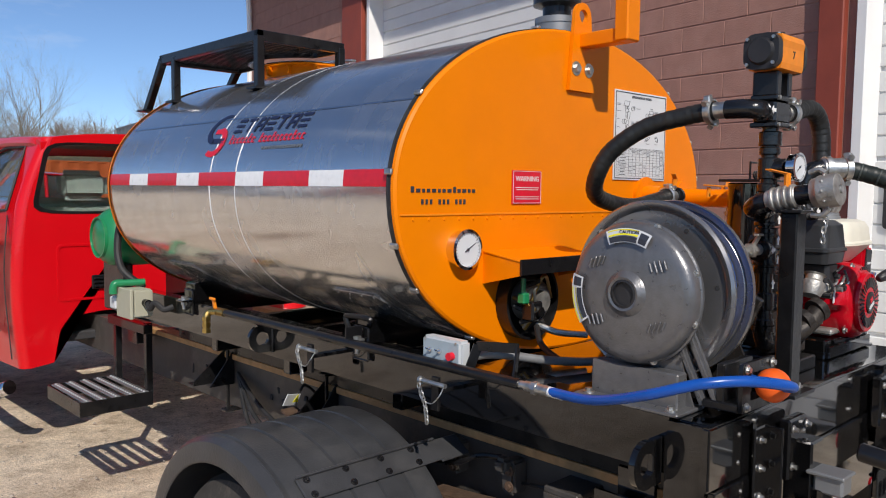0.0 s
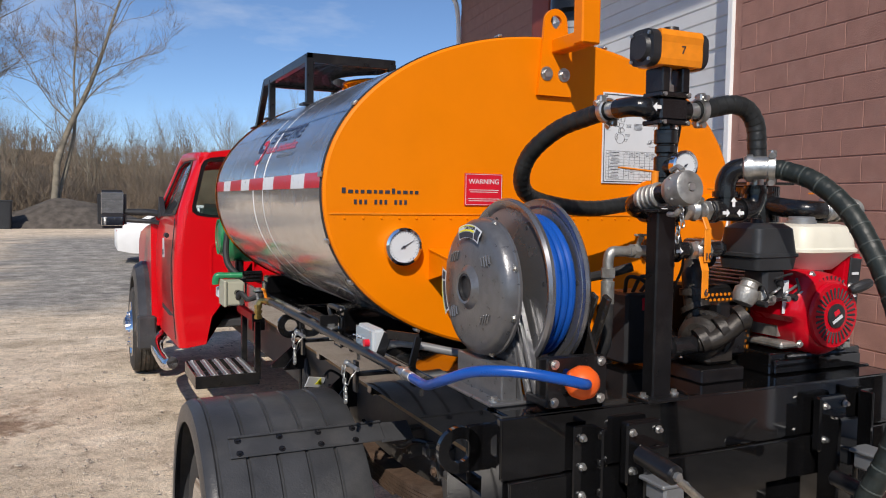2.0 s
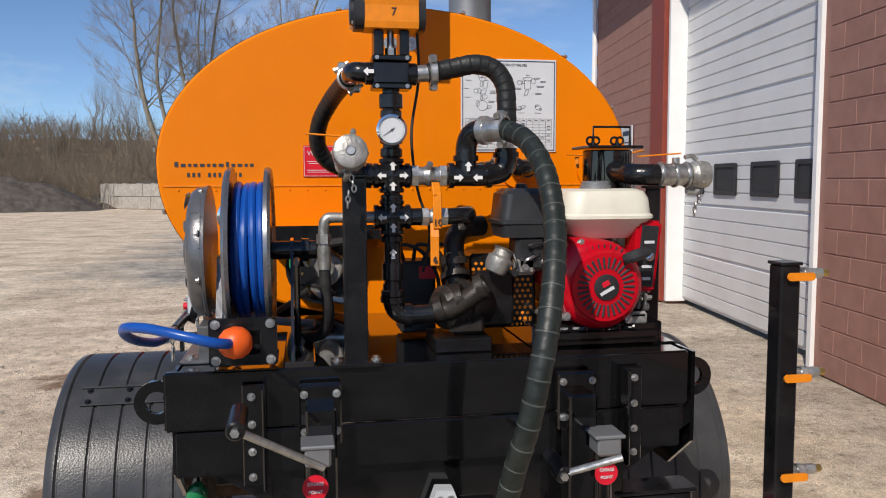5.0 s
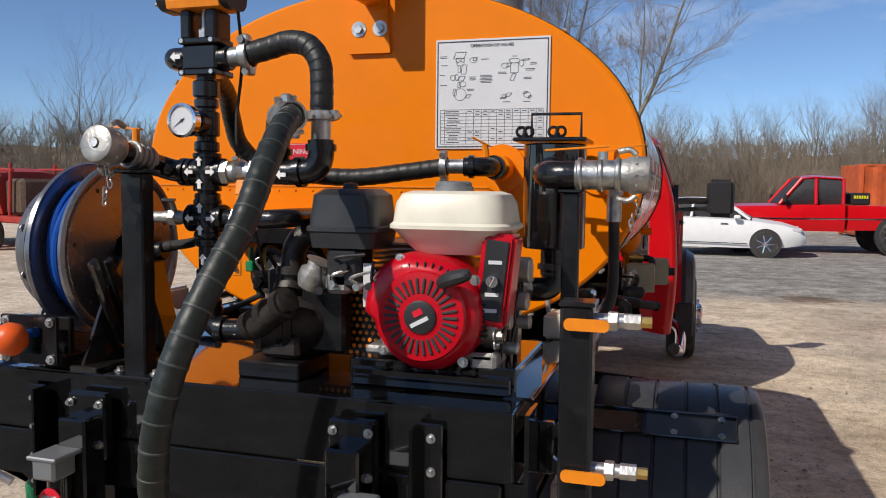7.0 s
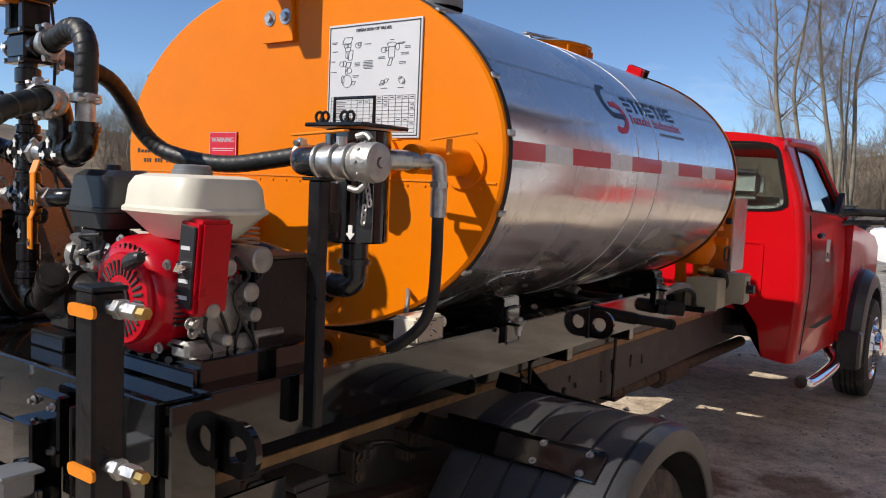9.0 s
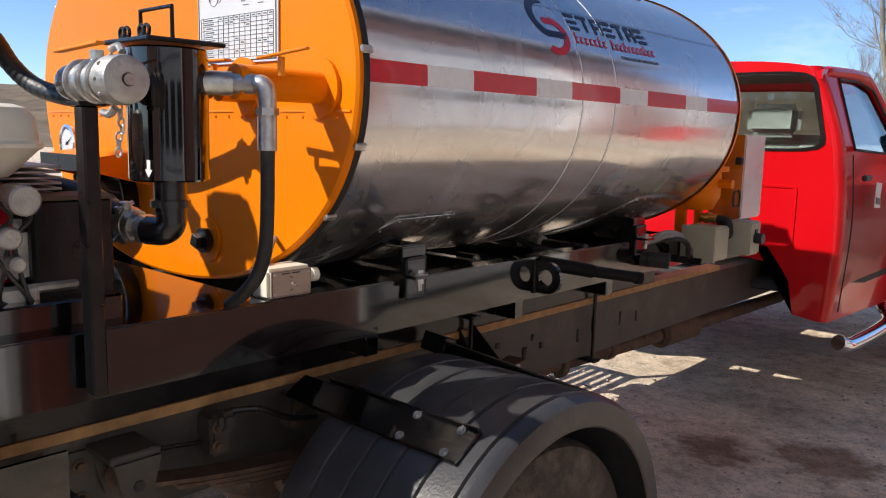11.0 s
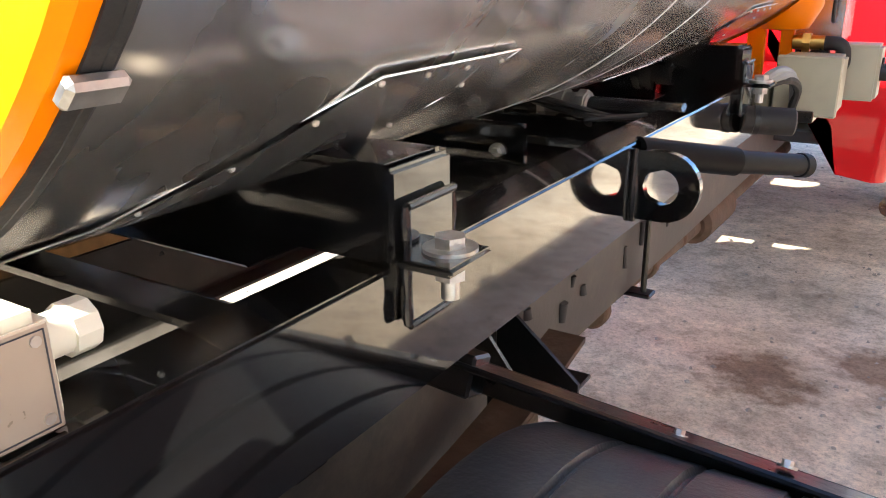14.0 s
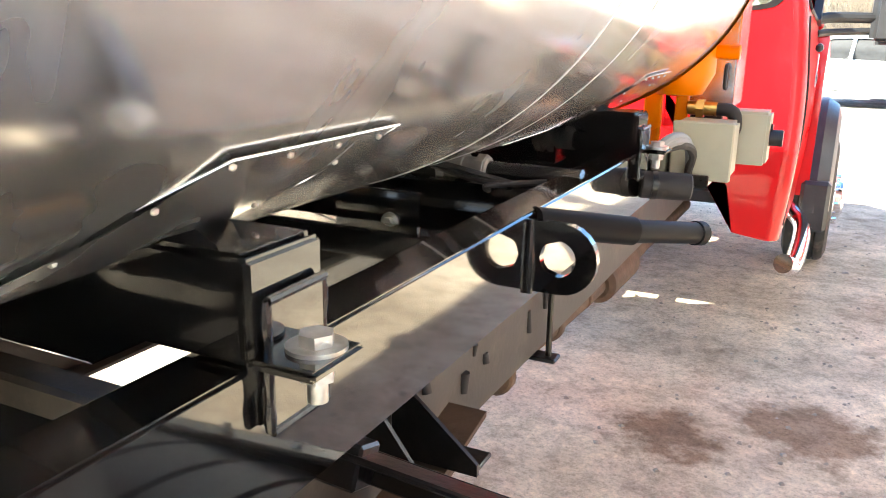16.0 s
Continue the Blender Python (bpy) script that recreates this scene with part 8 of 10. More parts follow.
    for k in range(6):
        rng = random.Random(k + 60)
        bm = B()
        x, z = 0.20 + 0.03 * k, 1.36 + rng.uniform(-0.02, 0.07)
        tube(bm, [(x, -0.80, z), (x + rng.uniform(-0.03, 0.03), -0.83, z + 0.02), (x + rng.uniform(-0.02, 0.05), -0.82, z + rng.uniform(0.02, 0.06))], 0.004, 6)
        cyl(bm, (x, -0.80, z), (x, -0.83, z), 0.009, seg=8)
        part("linkage", bm, M_ZINC if k % 2 else M_BLKPLAST, t)
    # key switch box
    bm = B()
    box(bm, (0.598, -0.755, 1.405), (0.075, 0.085, 0.205), 0.008, eul(0, 6, 0), seg=2)
    sb = part("switch_box", bm, M_ENGRED, t, "red key switch box")
    bm = B()
    box(bm, (0.598, -0.800, 1.405), (0.050, 0.006, 0.175), 0.002, eul(0, 6, 0))
    part("switch_face", bm, M_BLKPLAST, sb)
    bm = B()
    cyl(bm, (0.598, -0.803, 1.405), (0.598, -0.818, 1.405), 0.013, seg=16)
    box(bm, (0.598, -0.822, 1.405), (0.006, 0.012, 0.022), 0.002, eul(0, 30, 0))
    part("key_switch", bm, M_CHROME, sb)
    for z in (1.445, 1.375, 1.34):
        bm = B()
        box(bm, (0.598 + (1.405 - z) * -0.1, -0.804, z), (0.030, 0.002, 0.008))
        part("print_bar", bm, M_LABEL, sb)
    # perforated exhaust guard
    bm = B()
    box(bm, (0.205, -0.60, 1.30), (0.20, 0.16, 0.22), 0.008)
    gd = part("exhaust_guard", bm, M_BLACK2, t, "black perforated exhaust guard")
    bm = B()
    for i in range(11):
        for k in range(12):
            x = 0.115 + 0.0165 * i + (0.008 if k % 2 else 0)
            z = 1.20 + 0.0165 * k
            cyl(bm, (x, -0.6805, z), (x, -0.682, z), 0.0052, seg=7)
    tagged(part("perforation", bm, M_ORANGE2, gd), kind="stuff")
    bm = B()
    box(bm, (0.530, -0.525, 1.280), (0.125, 0.165, 0.26), 0.006)
    part("heat_shield", bm, M_BLACK2, t, "black sheet steel box with a scorched top")
    bm = B()
    box(bm, (0.530, -0.525, 1.412), (0.135, 0.175, 0.008), 0.002)
    part("shield_top", bm, M_RUST, t, "heat-browned sheet top")
    bm = B()
    box(bm, (0.165, -0.715, 1.285), (0.115, 0.05, 0.16), 0.008)
    part("coupling_guard", bm, M_BLACK2, t)
    for k in range(5):
        bm = B()
        z = 1.20 + 0.012 * k
        tube(bm, [(0.33 + 0.05 * k, -0.795, DECK + 0.050), (0.36 + 0.05 * k, -0.812, DECK + 0.054)], 0.008, 8)
        part("mount_stud", bm, M_PIPE, t)
    return t


engine()


def pump():
    t = thing("pump", (0.08, -0.72, DECK), "oily black cast iron gear pump bolted to the deck", "pump")
    bm = B()
    box(bm, (0.06, -0.73, DECK + 0.02), (0.16, 0.17, 0.04), 0.004)
    part("pump_base", bm, M_BLACK2, t)
    bm = B()
    lathe(bm, [(0, -0.09), (0.045, -0.088), (0.062, -0.07), (0.066, -0.02), (0.075, -0.018), (0.075, 0.0), (0.066, 0.004), (0.066, 0.06), (0.05, 0.085), (0, 0.09)], Matrix.Translation((0.075, -0.73, 1.27)) @ eul(0, 90, 28).to_4x4(), 26)
    box(bm, (0.075, -0.73, 1.225), (0.10, 0.12, 0.06), 0.01)
    part("pump_body", bm, M_IRON, t)
    for k in range(6):
        a = 2 * math.pi * k / 6
        bm = B()
        c = Matrix.Translation((0.075, -0.73, 1.27)) @ eul(0, 90, 28).to_4x4() @ Vector((0.062 * math.cos(a), 0.062 * math.sin(a), -0.02))
        ax = (eul(0, 90, 28) @ Vector((0, 0, -1)))
        hexbolt(bm, c, ax, 0.008, 0.010, False)
        part("bolt", bm, M_PIPE, t)
    bm = B()
    tube(bm, [(0.06, -0.70, 1.30), (0.058, -0.685, 1.40), (0.062, -0.675, 1.455), (0.09, -0.665, 1.485), (0.15, -0.64, 1.49)], 0.030, 18)
    cyl(bm, (0.058, -0.688, 1.385), (0.058, -0.686, 1.405), 0.040, seg=22)
    cyl(bm, (0.06, -0.70, 1.34), (0.059, -0.692, 1.355), 0.044, seg=22)
    part("suction_elbow", bm, M_IRON, t)
    bm = B()
    tube(bm, [(-0.01, -0.78, 1.262), (0.03, -0.80, 1.27), (0.07, -0.82, 1.30), (0.12, -0.83, 1.34)], 0.028, 14)
    part("outlet", bm, M_IRON, t)
    for k in range(3):
        bm = B()
        p = Vector((-0.01, -0.78, 1.262)).lerp(Vector((0.12, -0.83, 1.34)), 0.1 + 0.4 * k)
        cyl(bm, p - Vector((0.010, -0.004, 0.005)), p + Vector((0.010, -0.004, 0.005)), 0.037, seg=18)
        part("pipe_collar", bm, M_IRON, t)
    # black ignition box with a red label behind the manifold
    u = thing("ignition_box", (-0.02, -0.50, DECK), "black ignition box with a red label behind the manifold", "ignition box")
    bm = B()
    box(bm, (-0.03, -0.50, 1.27), (0.11, 0.12, 0.22), 0.008)
    part("case", bm, M_BLKPLAST, u)
    bm = B()
    box(bm, (0.0, -0.562, 1.345), (0.055, 0.004, 0.038), 0.001)
    part("label_plate", bm, M_REDDECAL, u, "red printed label")
    for k in range(3):
        bm = B()
        tube(bm, [(-0.07 + 0.03 * k, -0.53, 1.38), (-0.08 + 0.05 * k, -0.56, 1.43), (-0.02 + 0.05 * k, -0.57, 1.41), (0.03 + 0.02 * k, -0.56, 1.33), (0.04, -0.55, 1.2)], 0.006, 8)
        part("lead", bm, M_RUBBER, u)
    # dark control boxes in the shade behind
    return t


pump()


def strainer():
    t = thing("strainer", (0.655, -0.36, 1.35), "black canister strainer with lid on the tank end piping", "strainer")
    bm = B()
    cyl(bm, (0.655, -0.345, 1.447), (0.655, -0.345, 1.722), 0.083, seg=40, bev=0.004)
    part("canister", bm, M_BLACK, t, "gloss black canister")
    bm = B()
    box(bm, (0.652, -0.348, 1.731), (0.190, 0.176, 0.010), 0.003)
    part("lid", bm, M_BLACK2, t)
    bm = B()
    tube(bm, [(0.595, -0.37, 1.734), (0.595, -0.37, 1.80), (0.725, -0.37, 1.80), (0.725, -0.37, 1.734)], 0.0045, 8, smooth=False)
    part("lid_handle", bm, M_BLACK2, t)
    for x in (0.573, 0.657):
        bm = B()
        tube(bm, [Vector((x, -0.40, 1.752)) + 0.012 * Vector((math.cos(q), 0, math.sin(q))) for q in [k * 0.5236 for k in range(13)]], 0.004, 6, smooth=False)
        tube(bm, [Vector((x + 0.02, -0.40, 1.752)) + 0.012 * Vector((math.cos(q), 0, math.sin(q))) for q in [k * 0.5236 for k in range(13)]], 0.004, 6, smooth=False)
        cyl(bm, (x + 0.01, -0.40, 1.735), (x + 0.01, -0.40, 1.748), 0.008, seg=8)
        part("wing_nut", bm, M_BLACK2, t)
    arrow((0.705, -0.4175, 1.475), 180, t, 0.035)
    bm = B()
    cyl(bm, (0.655, -0.345, 1.45), (0.655, -0.345, 1.375), 0.034, seg=20)
    cyl(bm, (0.655, -0.345, 1.405), (0.655, -0.345, 1.39), 0.042, seg=20)
    tube(bm, [(0.655, -0.345, 1.385), (0.655, -0.345, 1.355), (0.64, -0.355, 1.338), (0.60, -0.37, 1.336)], 0.032, 18)
    part("bottom_elbow", bm, M_PIPE, t)
    bm = B()
    cyl(bm, (0.605, -0.368, 1.336), (0.54, -0.39, 1.352), 0.026, seg=18)
    for k in (0, 1, 2):
        p = Vector((0.60, -0.37, 1.337)).lerp(Vector((0.54, -0.39, 1.352)), k / 2)
        cyl(bm, p, p + Vector((-0.014, -0.005, 0.003)), 0.034, seg=6 if k != 1 else 18)
    part("cam_coupling", bm, M_ZINC, t)
    clamp((0.545, -0.388, 1.351), (-1, -0.33, 0.2), 0.030, t)
    bm = B()
    tube(bm, [(0.55, -0.386, 1.35), (0.49, -0.405, 1.375), (0.42, -0.43, 1.40), (0.30, -0.48, 1.42)], 0.029, 16)
    part("suction_hose", bm, M_HOSE, t)
    # inlet with capped coupling
    bm = B()
    tube(bm, [(0.655, -0.40, 1.655), (0.655, -0.48, 1.645), (0.668, -0.535, 1.64), (0.70, -0.557, 1.638), (0.745, -0.558, 1.638)], 0.034, 20)
    part("elbow", bm, M_PIPE, t)
    bm = B()
    cyl(bm, (0.735, -0.558, 1.638), (0.85, -0.556, 1.638), 0.035, seg=24, bev=0.003)
    for x in (0.742, 0.79, 0.83):
        cyl(bm, (x, -0.558, 1.638), (x + 0.012, -0.558, 1.638), 0.041, seg=24, bev=0.003)
    cyl(bm, (0.80, -0.558, 1.668), (0.80, -0.558, 1.692), 0.012, seg=10)
    part("ball_valve", bm, M_ZINC, t, "plated ball valve")
    cam_cap((0.855, -0.557, 1.638), (1, 0.02, 0), t)
    bm = B()
    box(bm, (0.74, -0.565, 1.70), (0.15, 0.018, 0.005), 0.001, eul(0, -4, 6))
    part("valve_handle", bm, M_ORANGE2, t)
    # branch to the tank, with hose down to the switch box
    bm = B()
    cyl(bm, (0.70, -0.30, 1.655), (0.735, -0.24, 1.655), 0.026, seg=16)
    cyl(bm, (0.735, -0.24, 1.655), (0.775, -0.21, 1.655), 0.022, seg=16)
    tube(bm, [(0.765, -0.215, 1.655), (0.793, -0.20, 1.652), (0.80, -0.197, 1.62), (0.80, -0.197, 1.56)], 0.020, 14)
    cyl(bm, (0.80, -0.197, 1.585), (0.80, -0.197, 1.515), 0.021, seg=18)
    cyl(bm, (0.80, -0.197, 1.605), (0.80, -0.197, 1.59), 0.025, seg=6)
    part("plated_elbow", bm, M_ZINC, t)
    bm = B()
    tube(bm, [(0.80, -0.197, 1.53), (0.803, -0.20, 1.41), (0.80, -0.204, 1.31), (0.778, -0.208, 1.245), (0.735, -0.214, 1.198), (0.672, -0.215, 1.158)], 0.0155, 14)
    part("drop_hose", bm, M_RUBBER, t, "black rubber drop hose")
    bm = B()
    tube(bm, [(0.735, -0.235, 1.66), (0.74, -0.15, 1.66), (0.74, -0.004, 1.66)], 0.038, 20)
    cyl(bm, (0.74, -0.014, 1.66), (0.74, -0.003, 1.66), 0.072, seg=30)
    part("tank_flange", bm, M_ORANGE, t, "orange painted tank flange")
    for x, y, z, a in ((0.60, -0.20, 1.705, -4), (0.80, -0.16, 1.715, 25)):
        bm = B()
        cyl(bm, (x, y, z - 0.04), (x, y, z), 0.008, seg=8)
        box(bm, (x + 0.02, y - 0.01, z + 0.006), (0.12, 0.018, 0.005), 0.001, eul(0, -a * 0.4, a))
        part("valve_handle", bm, M_ORANGE2, t)
    return t


strainer()
upright("support_post", 0.728, -0.550, 1.035, 1.596, 0.040, "black square steel post carrying the strainer inlet", foot=False)


def tank_fittings():
    # drain plug
    t = thing("drain_plug", (0.24, -0.03, 1.24), "black square-headed plug in the orange tank end", "plug")
    bm = B()
    cyl(bm, (0.24, -0.004, 1.245), (0.24, -0.010, 1.245), 0.062, seg=28)
    part("boss", bm, M_ORANGE, t)
    bm = B()
    cyl(bm, (0.24, -0.010, 1.245), (0.24, -0.032, 1.245), 0.036, seg=20, bev=0.003)
    box(bm, (0.24, -0.042, 1.245), (0.036, 0.022, 0.036), 0.003, eul(0, 20, 0))
    part("plug_head", bm, M_PIPE, t)
    # lifting bracket
    t = thing("lifting_bracket", (0, -0.01, 2.1), "orange steel lifting lug and arm on the tank end", "lifting bracket")
    bm = B()
    out = [(-0.072, -0.075), (0.072, -0.075), (0.06, 0.05)] + [(0.048 * math.cos(radians(a)), 0.19 + 0.048 * math.sin(radians(a))) for a in range(0, 181, 20)] + [(-0.06, 0.05)]
    inn = []
    for u, v in out:
        d = math.hypot(u, v - 0.19) or 1
        inn.append((0.024 * u / d, 0.19 + 0.024 * (v - 0.19) / d))
    ring_plate(bm, out, inn, rear_frame(-0.01, -0.006, 2.115), 0.014)
    part("lug_plate", bm, M_ORANGE, t)
    for dx in (-0.037, 0.037):
        bm = B()
        hexbolt(bm, (-0.01 + dx, -0.020, 2.118), (0, -1, 0), 0.015, 0.011)
        part("bolt", bm, M_ZINC, t)
    bm = B()
    box(bm, (0.0, -0.10, 2.218), (0.055, 0.17, 0.05), 0.004)
    part("arm", bm, M_ORANGE, t)
    bm = B()
    box(bm, (0.0, -0.197, 2.42), (0.076, 0.055, 0.45), 0.005)
    part("upright_bar", bm, M_ORANGE, t)
    # flue
    t = thing("flue", (0.33, 0.37, 2.15), "grey steel flue pipe with a black cap on the tank top", "flue")
    bm = B()
    lathe(bm, [(0.10, 0.0), (0.10, 0.03), (0.088, 0.035), (0.088, 0.19), (0.092, 0.19), (0.092, 0.215), (0, 0.215)], Matrix.Translation((0.33, 0.37, 2.19)), 28)
    part("pipe_section", bm, M_GALV, t)
    bm = B()
    lathe(bm, [(0.06, 0.0), (0.06, 0.05), (0.10, 0.06), (0.10, 0.16), (0.05, 0.21), (0, 0.22)], Matrix.Translation((0.33, 0.37, 2.40)), 28)
    part("cap", bm, M_BLACK2, t)
    # burner under its hood
    t = thing("burner", (-0.31, -0.1, 1.18), "gas burner under an orange hood on the tank end", "burner")
    bm = B()
    box(bm, (-0.30, -0.085, 1.475), (0.40, 0.16, 0.006), 0.001, eul(8, 0, 0))
    for s in (-1, 1):
        prism(bm, [(0.0, 0.02), (-0.165, -0.012), (-0.165, -0.05), (0.0, -0.09)], side_frame(-0.30 + s * 0.197, -0.004, 1.47), 0.005)
    part("hood", bm, M_ORANGE, t, "orange steel hood")
    bm = B()
    box(bm, (-0.30, -0.168, 1.445), (0.40, 0.008, 0.05), 0.001)
    part("hood_front", bm, M_BLACK2, t)
    bm = B()
    m = rear_frame(-0.30, -0.005, 1.315)
    lathe(bm, [(0.125, 0.0), (0.135, 0.0), (0.135, 0.05), (0.125, 0.05), (0.122, 0.006), (0.0, 0.006)], m, 32)
    part("burner_ring", bm, M_BLACK2, t)
    bm = B()
    cyl(bm, (-0.30, -0.01, 1.315), (-0.30, -0.075, 1.315), 0.07, seg=24, bev=0.006)
    cyl(bm, (-0.30, -0.075, 1.315), (-0.30, -0.10, 1.315), 0.035, seg=18)
    part("burner_body", bm, M_CAST, t)
    bm = B()
    box(bm, (-0.36, -0.10, 1.29), (0.055, 0.05, 0.065), 0.006)
    cyl(bm, (-0.36, -0.12, 1.29), (-0.36, -0.14, 1.29), 0.018, seg=6)
    part("gas_valve", bm, M_PIPE, t)
    bm = B()
    box(bm, (-0.405, -0.10, 1.335), (0.03, 0.03, 0.035), 0.004)
    cyl(bm, (-0.405, -0.10, 1.35), (-0.405, -0.10, 1.40), 0.008, seg=8)
    part("igniter_block", bm, M_GREEN, t, "small green igniter block")
    rng = random.Random(12)
    for k in range(8):
        bm = B()
        a, b = rng.uniform(0, 6.28), rng.uniform(0, 6.28)
        p = [(-0.30 + 0.10 * math.cos(a), -0.05, 1.315 + 0.10 * math.sin(a)), (-0.30 + 0.08 * math.cos((a + b) / 2), -0.12, 1.33 + 0.08 * math.sin((a + b) / 2)), (-0.30 + 0.09 * math.cos(b), -0.06, 1.30 + 0.09 * math.sin(b))]
        tube(bm, p, rng.choice((0.004, 0.006, 0.008)), 7)
        part("gas_line", bm, (M_BRASS, M_RUBBER, M_ZINC, M_RUBBER)[k % 4], t)
    bm = B()
    tube(bm, [(-0.34, -0.10, 1.245), (-0.30, -0.16, 1.22), (-0.22, -0.22, 1.21)], 0.011, 10)
    part("gas_fitting", bm, M_ZINC, t)


tank_fittings()


def lock_levers():
    """The two latch arms and hinge posts of the spray bar on the rear face."""
    for s, armx, lockx in ((-1, -0.515, -0.345), (1, 0.232, 0.378)):
        t = thing("latch_arm", ((armx + lockx) / 2, -1.15, 0.9), "black latch arm with a plated rod and greasing tag", "latch")
        z0, z1 = (1.108, 1.005) if s < 0 else (0.918, 0.985)
        y0, y1 = (-1.262, -1.135) if s < 0 else (-1.145, -1.145)
        bm = B()
        box(bm, (lockx, -1.045, z1 - 0.005), (0.080, 0.090, 0.010), 0.003)
        box(bm, (lockx, -1.050, z1 - 0.030), (0.062, 0.070, 0.050), 0.006)
        part("latch_block", bm, M_GALV, t)
        bm = B()
        cyl(bm, (armx, y0, z0), (lockx + s * -0.01, y1 - 0.04, z1 - 0.02), 0.009, seg=10)
        part("rod", bm, M_ZINC, t)
        bm = B()
        cyl(bm, (armx, y0 + 0.10, z0 + 0.012), (armx, y0 - 0.012, z0), 0.021, seg=18, bev=0.004)
        part("grip", bm, M_BLACK2, t)
        bm = B()
        cyl(bm, (armx, y0 - 0.013, z0), (armx, y0 - 0.022, z0), 0.010, seg=6)
        part("bolt", bm, M_ZINC, t)
        bm = B()
        tx, tz, ty = (-0.352, 0.893, -1.055) if s < 0 else (0.389, 0.868, -1.032)
        prism(bm, circle(0.031, 24), rear_frame(tx, ty, tz), 0.003)
        tg = part("tag", bm, M_REDDECAL, t, "round red greasing tag")
        bm = B()
        cyl(bm, (tx, ty + 0.027, 0.74), (tx, ty + 0.027, z1 - 0.045), 0.026, seg=24, bev=0.003)
        part("hinge_post", bm, M_BLACK, t)
        text_mesh("GREASE", 0.0115, rear_frame(tx, ty - 0.005, tz + 0.010), tg, M_LABEL, "tag_print")
        text_mesh("POINT", 0.0115, rear_frame(tx, ty - 0.005, tz - 0.010), tg, M_LABEL, "tag_print")


lock_levers()


def spray_bar_wing():
    t = thing("spray_bar", (0.815, -1.12, 0.5), "folded black spray bar wing with orange lever taps", "spray bar")
    bm = B()
    box(bm, (0.820, -1.12, 0.935), (0.054, 0.056, 0.95), 0.005)
    part("bar_tube", bm, M_BLACK2, t, "scuffed black square tube")
    bm = B()
    box(bm, (0.820, -1.12, 1.413), (0.060, 0.062, 0.008), 0.002)
    part("end_plate", bm, M_BLACK2, t)
    for z in (1.385, 1.13, 0.875, 0.62):
        bm = B()
        cyl(bm, (0.845, -1.12, z), (0.905, -1.118, z), 0.012, seg=12)
        cyl(bm, (0.895, -1.118, z), (0.922, -1.117, z), 0.014, seg=6)
        cyl(bm, (0.87, -1.12, z), (0.885, -1.12, z), 0.017, seg=6)
        part("tap_body", bm, M_ZINC, t, "plated tap")
        bm = B()
        cyl(bm, (0.922, -1.117, z), (0.940, -1.116, z), 0.010, seg=6)
        part("nozzle", bm, M_BRASS, t)
        bm = B()
        prism(bm, rounded(0.074, 0.020, 0.009, 5), Matrix.Translation((0.838, -1.158, z - 0.003)) @ Matrix(((1, 0, 0, 0), (0, 0, -1, 0), (0, 1, 0, 0), (0, 0, 0, 1))), 0.006)
        part("tap_lever", bm, M_ORANGE2, t, "orange tap lever")
    bm = B()
    box(bm, (0.0, -1.08, 0.49), (1.70, 0.07, 0.07), 0.005)
    part("bar_tube", bm, M_BLACK2, t)
    for x in (-0.34, 0.34):
        bm = B()
        box(bm, (x, -1.03, 0.62), (0.06, 0.05, 0.30), 0.004)
        part("hanger", bm, M_BLACK2, t)


spray_bar_wing()

# ---- fittings along the sides and on the tank top ----
def enclosure(name, c, s, material, label, cover=True):
    t = thing(name, (c[0], c[1], c[2] - s[2] / 2), label, "junction box")
    bm = B()
    box(bm, c, s, 0.008, seg=2)
    part("case", bm, material, t)
    return t


